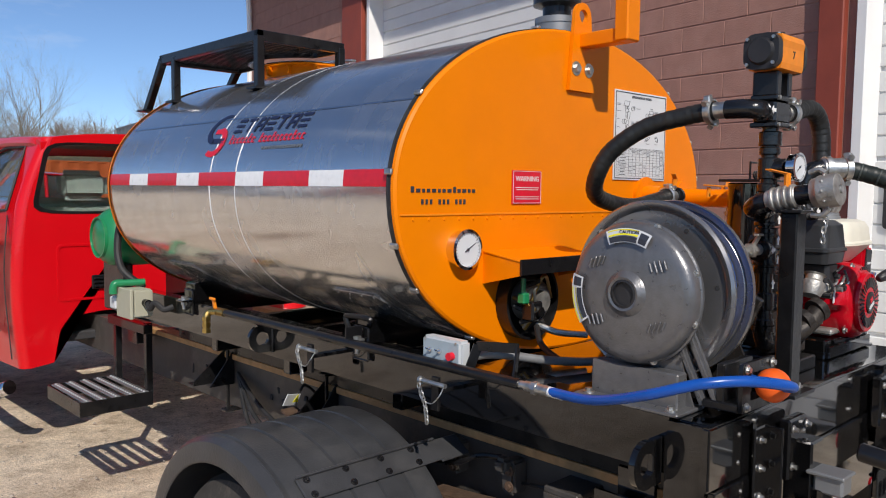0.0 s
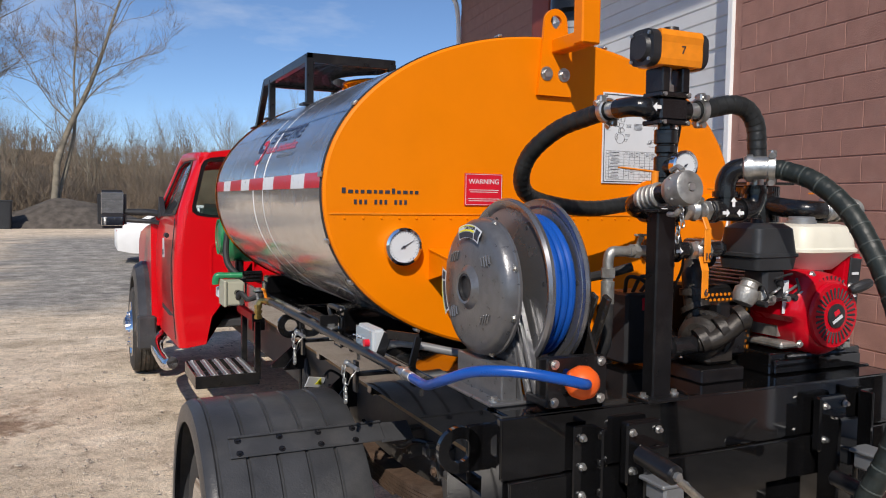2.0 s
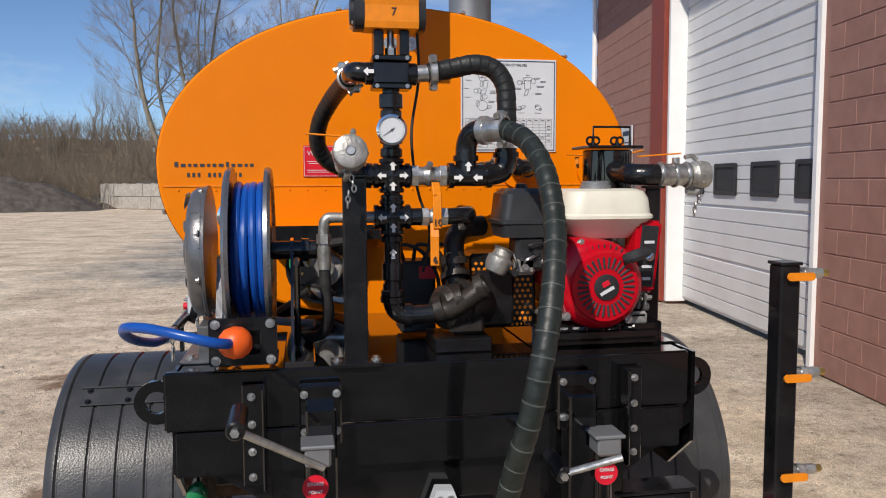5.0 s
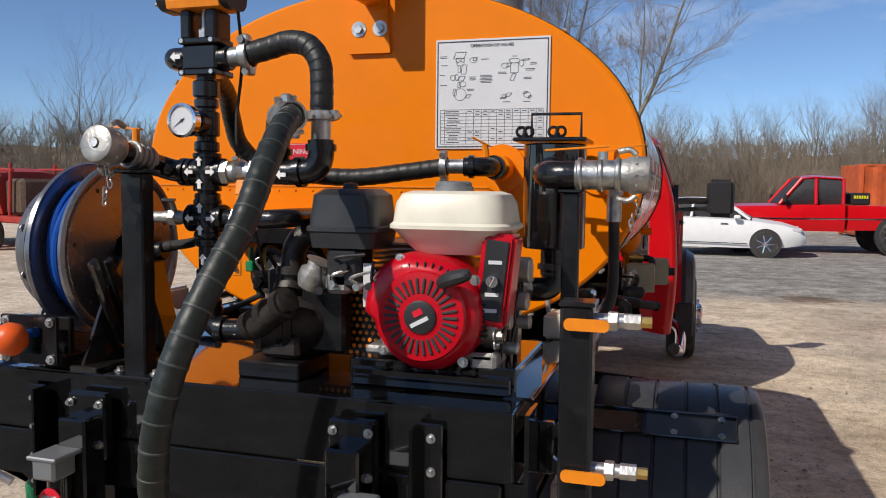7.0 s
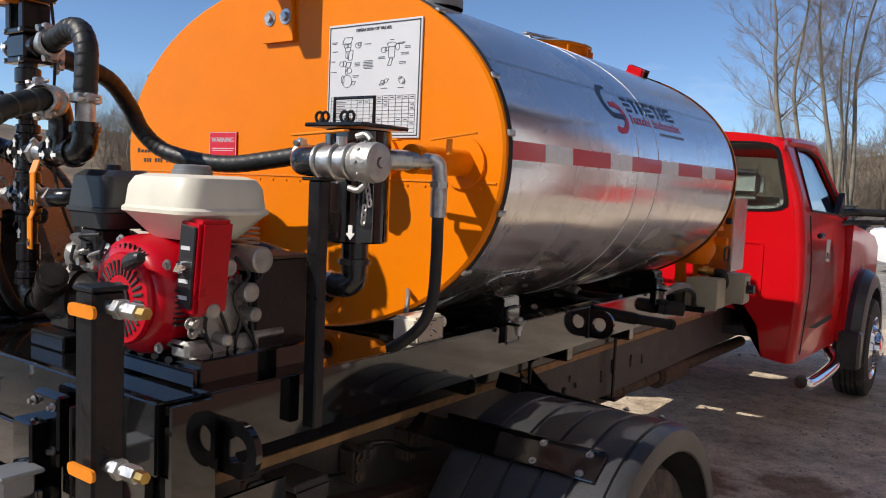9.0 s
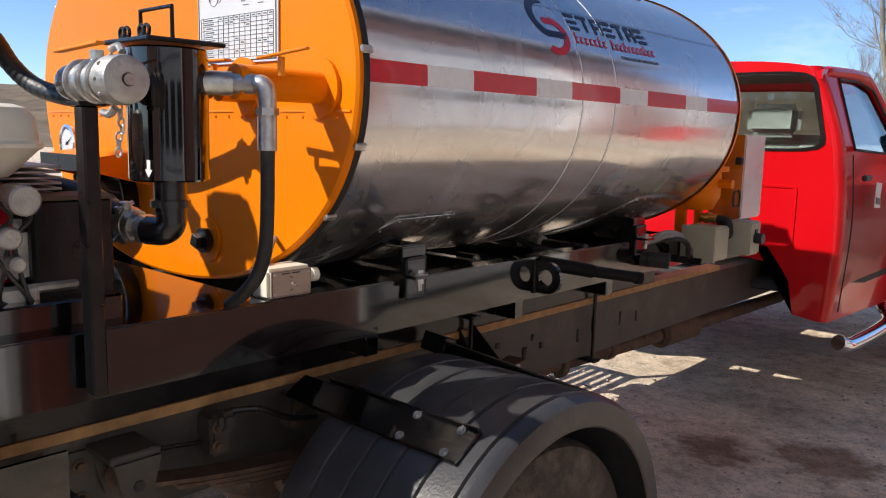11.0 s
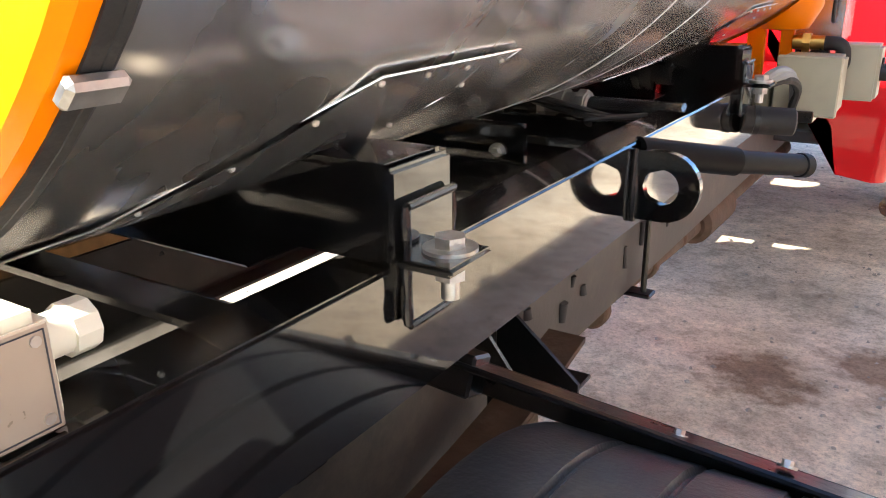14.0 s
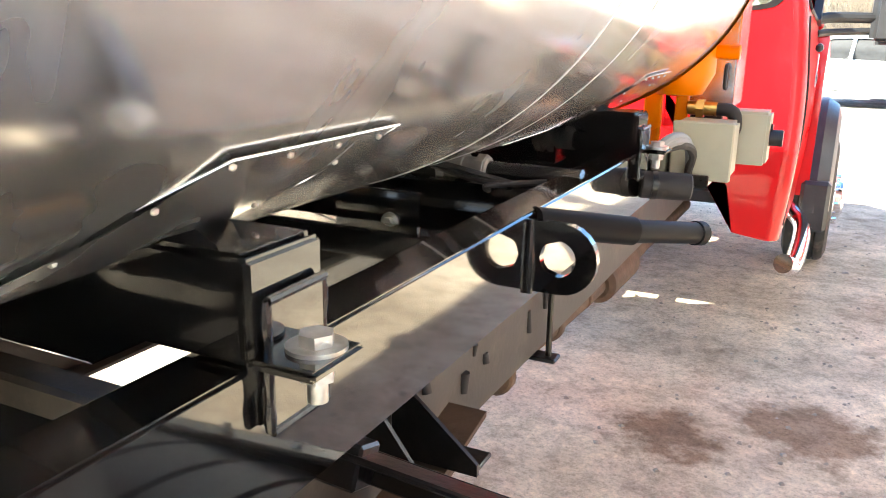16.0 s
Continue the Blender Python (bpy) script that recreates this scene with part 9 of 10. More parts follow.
def left_side():
    t = enclosure("control_box", (-0.735, -0.085, 1.205), (0.045, 0.165, 0.080), M_GREYBOX, "small grey control box with a red button on the rail")
    bm = B()
    box(bm, (-0.7585, -0.085, 1.205), (0.003, 0.150, 0.068), 0.001)
    part("face_plate", bm, M_BLUEGREY, t, "blue-grey face plate")
    bm = B()
    cyl(bm, (-0.76, -0.135, 1.20), (-0.776, -0.135, 1.20), 0.012, seg=16)
    part("button", bm, M_REDDECAL, t, "red push button")
    for y in (-0.045, -0.085):
        bm = B()
        cyl(bm, (-0.76, y, 1.207), (-0.766, y, 1.207), 0.007, seg=8)
        cyl(bm, (-0.766, y, 1.207), (-0.782, y, 1.214), 0.0028, seg=6)
        part("toggle", bm, M_CHROME, t)
    for y, z in ((-0.02, 1.238), (-0.15, 1.238), (-0.02, 1.172), (-0.15, 1.172)):
        bm = B()
        cyl(bm, (-0.76, y, z), (-0.762, y, z), 0.004, seg=8)
        part("screw", bm, M_ZINC, t)
    # guard hoop behind it
    t = thing("guard_hoop", (-0.70, -0.22, 1.155), "black flat bar guard hoop on the rail", "guard hoop")
    bm = B()
    for a, b in (((-0.745, -0.185, 1.155), (-0.72, -0.20, 1.235)), ((-0.72, -0.20, 1.235), (-0.66, -0.30, 1.235)), ((-0.66, -0.30, 1.235), (-0.685, -0.31, 1.155))):
        a, b = Vector(a), Vector(b)
        box(bm, (a + b) / 2, (0.006, 0.028, (b - a).length + 0.006), 0.001, (b - a).to_track_quat("Z", "Y").to_matrix())
    part("bar", bm, M_BLACK2, t)
    # grey conduit running to the burner
    t = thing("conduit", (-0.6, -0.25, 1.17), "grey flexible conduit lying on the deck", "conduit")
    p = smooth_path([(-0.72, -0.14, 1.185), (-0.68, -0.20, 1.205), (-0.62, -0.25, 1.20), (-0.54, -0.30, 1.185), (-0.44, -0.36, 1.175), (-0.34, -0.40, 1.172)], 20)
    bm = B()
    tube(bm, p, 0.013, 12, smooth=False)
    part("sleeve", bm, M_GREYCABLE, t)
    bm = B()
    tube(bm, [(-0.5, -0.33, 1.180), (-0.43, -0.20, 1.20), (-0.36, -0.12, 1.24)], 0.010, 8)
    part("cable", bm, M_RUBBER, t)
    # pins on chains
    for y in (0.545, -0.10):
        t = thing("locking_pin", (-0.80, y, 1.078), "zinc locking pin hanging on a small chain", "locking pin")
        bm = B()
        box(bm, (-0.74, y, 1.095), (0.11, 0.03, 0.012), 0.002)
        box(bm, (-0.79, y, 1.088), (0.012, 0.03, 0.10), 0.002)
        part("pin_bracket", bm, M_BLACK2, t)
        bm = B()
        cyl(bm, (-0.80, y + 0.05, 1.12), (-0.80, y - 0.05, 1.12), 0.007, seg=10)
        cyl(bm, (-0.80, y + 0.05, 1.12), (-0.80, y + 0.06, 1.12), 0.012, seg=10)
        part("pin", bm, M_ZINC, t)
        bm = B()
        tube(bm, [(-0.80, y - 0.045, 1.12), (-0.825, y - 0.05, 1.095), (-0.82, y - 0.01, 1.065), (-0.82, y + 0.035, 1.078), (-0.81, y + 0.045, 1.115)], 0.002, 6)
        part("spring_clip", bm, M_ZINC, t)
        for k in range(13):
            f = k / 12
            link(Vector((-0.822, y + 0.04 - 0.02 * math.sin(f * 3.1) - 0.012 * k * 0.2, 1.11 - 0.0125 * k if k < 9 else 1.01 + 0.011 * (k - 9))), k, t)
    # pull handle on the saddle clip
    t = thing("pull_handle", (-0.745, 0.36, 1.17), "black welded pull handle on the saddle clip", "handle")
    bm = B()
    tube(bm, [(-0.70, 0.42, 1.165), (-0.715, 0.435, 1.225), (-0.715, 0.43, 1.245), (-0.712, 0.32, 1.248), (-0.705, 0.315, 1.235)], 0.010, 8)
    part("grip_bar", bm, M_BLACK2, t)
    bm = B()
    box(bm, (-0.742, 0.36, 1.185), (0.07, 0.008, 0.07), 0.002)
    part("web_plate", bm, M_BLACK2, t)
    # printed warning tag on the axle harness
    t = thing("warning_tag", (-0.60, 0.86, 0.80), "white and yellow warning tag hanging by the mudguard", "tag")
    bm = B()
    box(bm, (-0.64, 0.90, 0.84), (0.10, 0.004, 0.05), 0.001, eul(20, 12, 25))
    tg = part("card", bm, M_LABEL, t)
    bm = B()
    prism(bm, [(-0.02, -0.015), (0.02, -0.015), (0.0, 0.02)], Matrix.Translation((-0.625, 0.895, 0.845)) @ eul(20, 12, 25).to_4x4() @ rear_frame(0, -0.004, 0), 0.002)
    part("warning_triangle", bm, M_YELLOW, tg)
    bm = B()
    tube(bm, [(-0.60, 0.91, 0.86), (-0.56, 0.93, 0.88), (-0.50, 0.95, 0.84), (-0.48, 0.97, 0.80)], 0.006, 6)
    part("tie", bm, M_RUBBER, t)
    # cream box, vent pipe and green tank between tank and cab
    t = enclosure("junction_box", (-0.80, 2.02, 1.125), (0.10, 0.16, 0.135), M_BOX, "cream plastic junction box beside the rail")
    bm = B()
    box(bm, (-0.855, 2.02, 1.125), (0.016, 0.17, 0.145), 0.004)
    part("lid", bm, M_BOX, t)
    for y in (1.90, 1.915):
        bm = B()
        cyl(bm, (-0.79, y, 1.13), (-0.79, y + 0.05, 1.13), 0.018, seg=12)
        part("gland", bm, M_PIPE, t)
    bm = B()
    tube(bm, [(-0.79, 1.91, 1.13), (-0.80, 1.86, 1.11), (-0.79, 1.83, 1.14), (-0.76, 1.80, 1.11), (-0.72, 1.79, 1.12)], 0.014, 8)
    part("cable", bm, M_RUBBER, t)
    bm = B()
    box(bm, (-0.835, 2.14, 1.115), (0.07, 0.07, 0.06), 0.006)
    cyl(bm, (-0.835, 2.12, 1.115), (-0.835, 2.09, 1.115), 0.022, seg=14)
    part("solenoid", bm, M_GREYBOX, t, "grey solenoid block")
    bm = B()
    cyl(bm, (-0.74, 2.06, 1.215), (-0.85, 2.08, 1.215), 0.017, seg=12)
    tube(bm, [(-0.84, 2.08, 1.215), (-0.875, 2.085, 1.213), (-0.885, 2.087, 1.19), (-0.885, 2.087, 1.165)], 0.019, 12)
    part("green_elbow", bm, M_GREEN, t, "green painted pipe elbow")
    t = thing("gas_bottle", (-0.45, 2.55, 1.0), "green enamel gas cylinder lying behind the tank", "gas cylinder")
    bm = B()
    m = Matrix.Translation((-0.81, 2.50, 1.415)) @ Matrix(((0, 0, 1, 0), (1, 0, 0, 0), (0, 1, 0, 0), (0, 0, 0, 1)))
    lathe(bm, [(0, 0), (0.07, 0.005), (0.118, 0.025), (0.148, 0.065), (0.156, 0.10), (0.156, 0.72), (0.14, 0.79), (0, 0.83)], m, 36)
    part("shell", bm, M_GREEN, t)
    bm = B()
    lathe(bm, [(0.1, 0.018), (0.102, 0.005), (0.108, 0.005), (0.11, 0.02)], m, 30)
    part("collar", bm, M_GREEN, t)
    for x in (-0.70, -0.35):
        bm = B()
        box(bm, (x, 2.50, 1.15), (0.05, 0.28, 0.26), 0.006)
        part("cradle", bm, M_BLACK2, t)
    bm = B()
    tube(bm, [(-0.74, 2.2, 1.66), (-0.79, 2.25, 1.45), (-0.80, 2.20, 1.28), (-0.72, 2.12, 1.18)], 0.018, 10)
    part("vent_hose", bm, M_RUBBER, t)
    # climbing step
    t = thing("step", (-0.77, 2.6, 0.5), "grey serrated steel climbing step hung behind the cab", "step")
    bm = B()
    box(bm, (-0.77, 2.36, 0.545), (0.38, 0.006, 0.075), 0.001)
    box(bm, (-0.77, 2.86, 0.545), (0.38, 0.006, 0.075), 0.001)
    for x in (-0.958, -0.582):
        box(bm, (x, 2.61, 0.545), (0.006, 0.50, 0.075), 0.001)
    part("frame_sides", bm, M_BLACK2, t)
    for k in range(5):
        bm = B()
        x = -0.92 + 0.075 * k
        box(bm, (x, 2.61, 0.580), (0.045, 0.49, 0.008), 0.002)
        tr = part("tread_bar", bm, M_GALV, t)
        bm = B()
        for j in range(16):
            cyl(bm, (x, 2.38 + 0.0307 * j, 0.582), (x, 2.38 + 0.0307 * j, 0.590), 0.014, 0.009, seg=10)
        part("tread_buttons", bm, M_GALV, tr)
    for y in (2.40, 2.82):
        bm = B()
        box(bm, (-0.585, y, 0.74), (0.035, 0.035, 0.42), 0.003)
        part("hanger", bm, M_BLACK2, t)
    bm = B()
    box(bm, (-0.60, 2.61, 0.92), (0.05, 0.5, 0.05), 0.003)
    box(bm, (-0.545, 2.61, 0.86), (0.08, 0.12, 0.10), 0.003)
    part("mount_rail", bm, M_BLACK2, t)
    # hoses hanging from the chassis
    t = thing("brake_hose", (-0.5, 1.2, 0.6), "grey-black air hoses sagging along the chassis", "air hose")
    for k in range(3):
        bm = B()
        tube(bm, [(-0.49, 1.6, 0.80), (-0.54 - 0.02 * k, 1.3, 0.70 - 0.05 * k), (-0.52, 0.98, 0.60 - 0.03 * k), (-0.50, 0.80, 0.62), (-0.48, 0.7, 0.70)], 0.010, 8)
        part("hose_run", bm, M_RUBBER, t)
    t = thing("drop_tap", (-0.60, -0.63, 0.62), "dark steel drop bracket with a green glove-like tap grip", "tap")
    bm = B()
    box(bm, (-0.66, -0.70, 0.86), (0.012, 0.11, 0.26), 0.003)
    part("bracket", bm, M_BLACK, t)
    bm = B()
    lathe(bm, [(0, -0.05), (0.022, -0.045), (0.03, -0.01), (0.026, 0.03), (0.012, 0.05), (0, 0.052)], Matrix.Translation((-0.665, -0.775, 0.775)) @ eul(20, 10, 0).to_4x4(), 12)
    part("grip", bm, M_GREEN, t, "green plastic grip")


left_side()


def right_side():
    t = enclosure("switch_box", (0.635, -0.045, 1.190), (0.085, 0.132, 0.076), M_CREAM, "cream switch box with a toggle beside the rail")
    bm = B()
    box(bm, (0.679, -0.045, 1.190), (0.003, 0.120, 0.066), 0.001)
    fp = part("face_plate", bm, M_PLATE, t, "beige printed metal face plate")
    bm = B()
    cyl(bm, (0.680, -0.045, 1.190), (0.686, -0.045, 1.190), 0.006, seg=6)
    cyl(bm, (0.686, -0.045, 1.190), (0.697, -0.041, 1.184), 0.0025, seg=6)
    part("toggle", bm, M_CHROME, t)
    text_mesh("ON", 0.006, Matrix(((0, 0, 1, 0.6808), (1, 0, 0, -0.045), (0, 1, 0, 1.204), (0, 0, 0, 1))), fp, M_INK, extrude=0.0003)
    text_mesh("OFF", 0.006, Matrix(((0, 0, 1, 0.6808), (1, 0, 0, -0.045), (0, 1, 0, 1.172), (0, 0, 0, 1))), fp, M_INK, extrude=0.0003)
    for y, z in ((-0.096, 1.214), (0.006, 1.214), (-0.096, 1.166), (0.006, 1.166)):
        bm = B()
        cyl(bm, (0.68, y, z), (0.682, y, z), 0.0035, seg=8)
        part("screw", bm, M_ZINC, t)
    bm = B()
    cyl(bm, (0.64, 0.015, 1.195), (0.64, 0.05, 1.195), 0.015, seg=14)
    cyl(bm, (0.64, 0.045, 1.195), (0.64, 0.062, 1.195), 0.018, seg=10)
    part("gland", bm, M_CREAM, t)
    bm = B()
    tube(bm, [(0.60, -0.06, 1.227), (0.59, -0.04, 1.27), (0.56, -0.005, 1.285)], 0.007, 8)
    part("cable", bm, M_GALV, t)
    bm = B()
    ring_plate(bm, [(-0.057, -0.030), (0.057, -0.030), (0.057, 0.030), (-0.057, 0.030)], [(-0.0562, -0.0292), (0.0562, -0.0292), (0.0562, 0.0292), (-0.0562, 0.0292)],
               Matrix(((0, 0, 1, 0.6806), (1, 0, 0, -0.045), (0, 1, 0, 1.190), (0, 0, 0, 1))), 0.0006)
    part("border_line", bm, M_INK, fp)
    for k in range(2):
        bm = B()
        box(bm, (0.6808, -0.062 + 0.030 * k, 1.2145), (0.0008, 0.024, 0.0032))
        part("print_bar", bm, M_INK, fp)
    # capped rubber stub on the rail
    t = thing("rubber_stub", (0.72, 1.78, 1.06), "short black capped rubber hose stub clipped to the rail", "hose stub")
    bm = B()
    cyl(bm, (0.692, 1.69, 1.080), (0.80, 1.735, 1.075), 0.032, seg=20, bev=0.004)
    part("hose_body", bm, M_RUBBER, t)
    bm = B()
    cyl(bm, (0.715, 1.70, 1.079), (0.726, 1.7045, 1.0785), 0.0345, seg=20)
    part("clip", bm, M_BLACK2, t)
    # boxes near the cab
    t = enclosure("junction_box", (0.772, 2.13, 1.117), (0.150, 0.14, 0.148), M_BOX, "beige plastic junction box beside the cab")
    bm = B()
    box(bm, (0.772, 2.052, 1.117), (0.158, 0.018, 0.155), 0.004)
    part("lid", bm, M_BOX, t)
    for k in range(3):
        bm = B()
        tube(bm, [(0.70, 1.72 + 0.03 * k, 1.14), (0.735 + 0.008 * k, 1.80 + 0.03 * k, 1.178 - 0.012 * k), (0.752 + 0.006 * k, 1.92 + 0.02 * k, 1.160 - 0.018 * k), (0.750, 2.01, 1.10 - 0.015 * k), (0.745, 2.05, 1.085 - 0.015 * k)], 0.011, 8)
        part("cable", bm, M_GALV if k < 2 else M_RUBBER, t)
    t = enclosure("junction_box", (0.862, 2.31, 1.135), (0.115, 0.12, 0.15), M_BOX, "grey-beige junction box with a dark knob beside the cab")
    bm = B()
    cyl(bm, (0.919, 2.31, 1.135), (0.955, 2.31, 1.135), 0.024, seg=14)
    box(bm, (0.923, 2.31, 1.165), (0.006, 0.03, 0.02), 0.002)
    part("knob", bm, M_BLKPLAST, t)
    bm = B()
    box(bm, (0.70, 2.28, 1.04), (0.20, 0.5, 0.03), 0.003)
    part("mount_plate", bm, M_BLACK2, t)
    # bright steel cabinet between tank and cab
    t = thing("steel_cabinet", (0.72, 2.56, 1.05), "bright stainless cabinet with a latch behind the tank", "cabinet")
    bm = B()
    box(bm, (0.715, 2.56, 1.395), (0.16, 0.24, 0.39), 0.006, seg=2)
    part("case", bm, M_STEEL_TRIM, t)
    bm = B()
    box(bm, (0.715, 2.56, 1.12), (0.10, 0.16, 0.17), 0.004)
    part("stand", bm, M_BLACK2, t)
    bm = B()
    box(bm, (0.77, 2.433, 1.47), (0.03, 0.018, 0.035), 0.004)
    tube(bm, [(0.77, 2.425, 1.33), (0.77, 2.405, 1.32), (0.77, 2.405, 1.27), (0.77, 2.425, 1.26)], 0.006, 8)
    part("latch", bm, M_BLKPLAST, t)
    # orange sump and plug cock at the front of the tank
    t = thing("sump_valve", (0.55, 2.2, 1.1), "orange painted sump with a brass union at the tank front", "sump")
    bm = B()
    lathe(bm, [(0, -0.12), (0.07, -0.11), (0.10, -0.05), (0.10, 0.06), (0.13, 0.065), (0.13, 0.085), (0, 0.085)], Matrix.Translation((0.66, 2.26, 1.36)), 24)
    box(bm, (0.60, 2.23, 1.20), (0.05, 0.03, 0.17), 0.004)
    box(bm, (0.68, 2.24, 1.20), (0.035, 0.03, 0.14), 0.004)
    cyl(bm, (0.72, 2.26, 1.37), (0.82, 2.26, 1.37), 0.02, seg=12)
    part("sump", bm, M_ORANGE, t)
    bm = B()
    cyl(bm, (0.70, 2.22, 1.215), (0.78, 2.22, 1.215), 0.020, seg=14)
    cyl(bm, (0.725, 2.22, 1.215), (0.745, 2.22, 1.215), 0.028, seg=6)
    part("union", bm, M_BRASS, t)
    bm = B()
    tube(bm, [(0.77, 2.22, 1.215), (0.82, 2.22, 1.21), (0.83, 2.23, 1.17), (0.82, 2.26, 1.14)], 0.019, 12)
    part("elbow_hose", bm, M_RUBBER, t)


right_side()


def outlet_pipe():
    t = thing("outlet_pipe", (0.3, 1.32, 1.10), "black outlet pipe with a plated union under the tank", "pipe")
    bm = B()
    cyl(bm, (0.10, 1.325, 1.14), (0.66, 1.325, 1.14), 0.024, seg=18)
    part("pipe_run", bm, M_PIPE, t)
    bm = B()
    cyl(bm, (0.36, 1.325, 1.14), (0.47, 1.325, 1.14), 0.030, seg=20, bev=0.003)
    for x in (0.365, 0.40, 0.445):
        cyl(bm, (x, 1.325, 1.14), (x + 0.018, 1.325, 1.14), 0.037, seg=20 if x == 0.40 else 8)
    part("union", bm, M_CAST, t)
    for k in range(3):
        bm = B()
        tube(bm, [(0.30 + 0.05 * k, 1.30, 1.15), (0.40 + 0.05 * k, 1.24, 1.165 - 0.02 * k), (0.52, 1.26 - 0.03 * k, 1.14), (0.60, 1.29, 1.12 + 0.01 * k)], 0.006, 8)
        part("cable", bm, M_RUBBER, t)
    return t


outlet_pipe()


def tank_top():
    # guard platform beside the manhole
    t = thing("guard_platform", (-0.39, 1.7, 2.1), "black steel guard platform on the tank shoulder", "platform")
    x0, x1, y0, y1, z = -0.58, -0.16, 1.235, 2.165, 2.325
    cx, cy, cr = 0.0, 1.70, 0.315

    def edge(y):
        """The inner edge, cut round the manhole."""
        q = cr * cr - (y - cy) ** 2
        return min(x1, cx - math.sqrt(q)) if q > 0 else x1
    bm = B()
    for a, b in (((x0, y0), (x1, y0)), ((x1, y1), (x0, y1)), ((x0, y1), (x0, y0))):
        c = ((a[0] + b[0]) / 2, (a[1] + b[1]) / 2, z)
        box(bm, c, (abs(a[0] - b[0]) + 0.03, abs(a[1] - b[1]) + 0.03, 0.045), 0.003)
    n = 32
    line = [(edge(y0 + (y1 - y0) * k / n), y0 + (y1 - y0) * k / n) for k in range(n + 1)]
    rows = [[bm.verts.new((x + dx, y, z + dz)) for dx, dz in ((-0.006, -0.022), (0.006, -0.022), (0.006, 0.022), (-0.006, 0.022))] for x, y in line]
    for a, b in zip(rows, rows[1:]):
        for k in range(4):
            bm.faces.new((a[k], a[(k + 1) % 4], b[(k + 1) % 4], b[k]))
    part("rim", bm, M_BLACK2, t, smooth=False)
    n = 26
    for k in range(n):
        y = y0 + (y1 - y0) * (k + 0.5) / n
        bm = B()
        box(bm, ((x0 + edge(y)) / 2, y, z + 0.006), (edge(y) - x0, 0.008, 0.022), 0.001)
        part("slat", bm, M_BLACK2, t)
    for k in range(3):
        bm = B()
        box(bm, (x0 + 0.035 + 0.08 * k, (y0 + y1) / 2, z + 0.019), (0.006, y1 - y0, 0.008), 0.001)
        part("tie_bar", bm, M_BLACK2, t)
    for p, q in (((x0, y0, z), (x0, y0, 2.105)), ((x0, y1 - 0.14, z), (x0, y1 - 0.14, 2.105)), ((x1, y0, z), (x1, y0, 2.23)), ((x0, y1, z), (x0 - 0.01, y1 + 0.18, 2.08)), ((x1, y1, z), (x1, y1 + 0.12, 2.21))):
        bm = B()
        p, q = Vector(p), Vector(q)
        box(bm, (p + q) / 2, (0.035, 0.035, (p - q).length), 0.003, (p - q).to_track_quat("Z", "Y").to_matrix())
        box(bm, q, (0.08, 0.08, 0.01), 0.002)
        part("leg", bm, M_BLACK2, t)
    # manhole
    t = thing("manhole", (cx, cy, 2.2), "orange manhole ring with a bright steel lid on the tank top", "manhole")
    bm = B()
    lathe(bm, [(0.228, -0.09), (0.236, -0.09), (0.236, 0.030), (0.250, 0.034), (0.250, 0.044), (0.228, 0.044), (0.228, -0.09)], Matrix.Translation((cx, cy, 2.250)), 40)
    part("ring", bm, M_ORANGE, t)
    bm = B()
    lathe(bm, [(0, 0.060), (0.15, 0.058), (0.235, 0.054), (0.256, 0.048), (0.256, 0.045), (0, 0.045)], Matrix.Translation((cx, cy, 2.250)), 40)
    part("lid", bm, M_STEEL_TRIM, t)
    # clamp and hinge straps on the side facing the rear
    bm = B()
    box(bm, (0.06, cy - 0.30, 2.285), (0.16, 0.10, 0.006), 0.002, eul(-6, 0, 0))
    box(bm, (0.06, cy - 0.345, 2.265), (0.16, 0.006, 0.05), 0.002)
    part("hinge", bm, M_ZINC, t)
    for dx in (-0.05, 0.05):
        bm = B()
        box(bm, (0.06 + dx, cy - 0.20, 2.315), (0.028, 0.30, 0.010), 0.003, eul(4, 0, 0))
        part("lid_strap", bm, M_ZINC, t)
    for k in range(12):
        a = 2 * math.pi * k / 12
        bm = B()
        box(bm, (cx + 0.246 * math.cos(a), cy + 0.246 * math.sin(a), 2.260), (0.028, 0.012, 0.045), 0.002, rotz(math.degrees(a)))
        part("rib", bm, M_ORANGE, t)
    # red lamp at the front of the top
    t = thing("marker_lamp", (0.36, 2.06, 2.2), "red marker lamp on the tank top", "lamp")
    bm = B()
    box(bm, (0.36, 2.06, 2.215), (0.09, 0.05, 0.045), 0.006, eul(0, 22, 0))
    part("lens", bm, M_LAMP, t)
    bm = B()
    box(bm, (0.36, 2.085, 2.205), (0.11, 0.012, 0.07), 0.003, eul(0, 22, 0))
    part("bracket", bm, M_BLACK2, t)


tank_top()

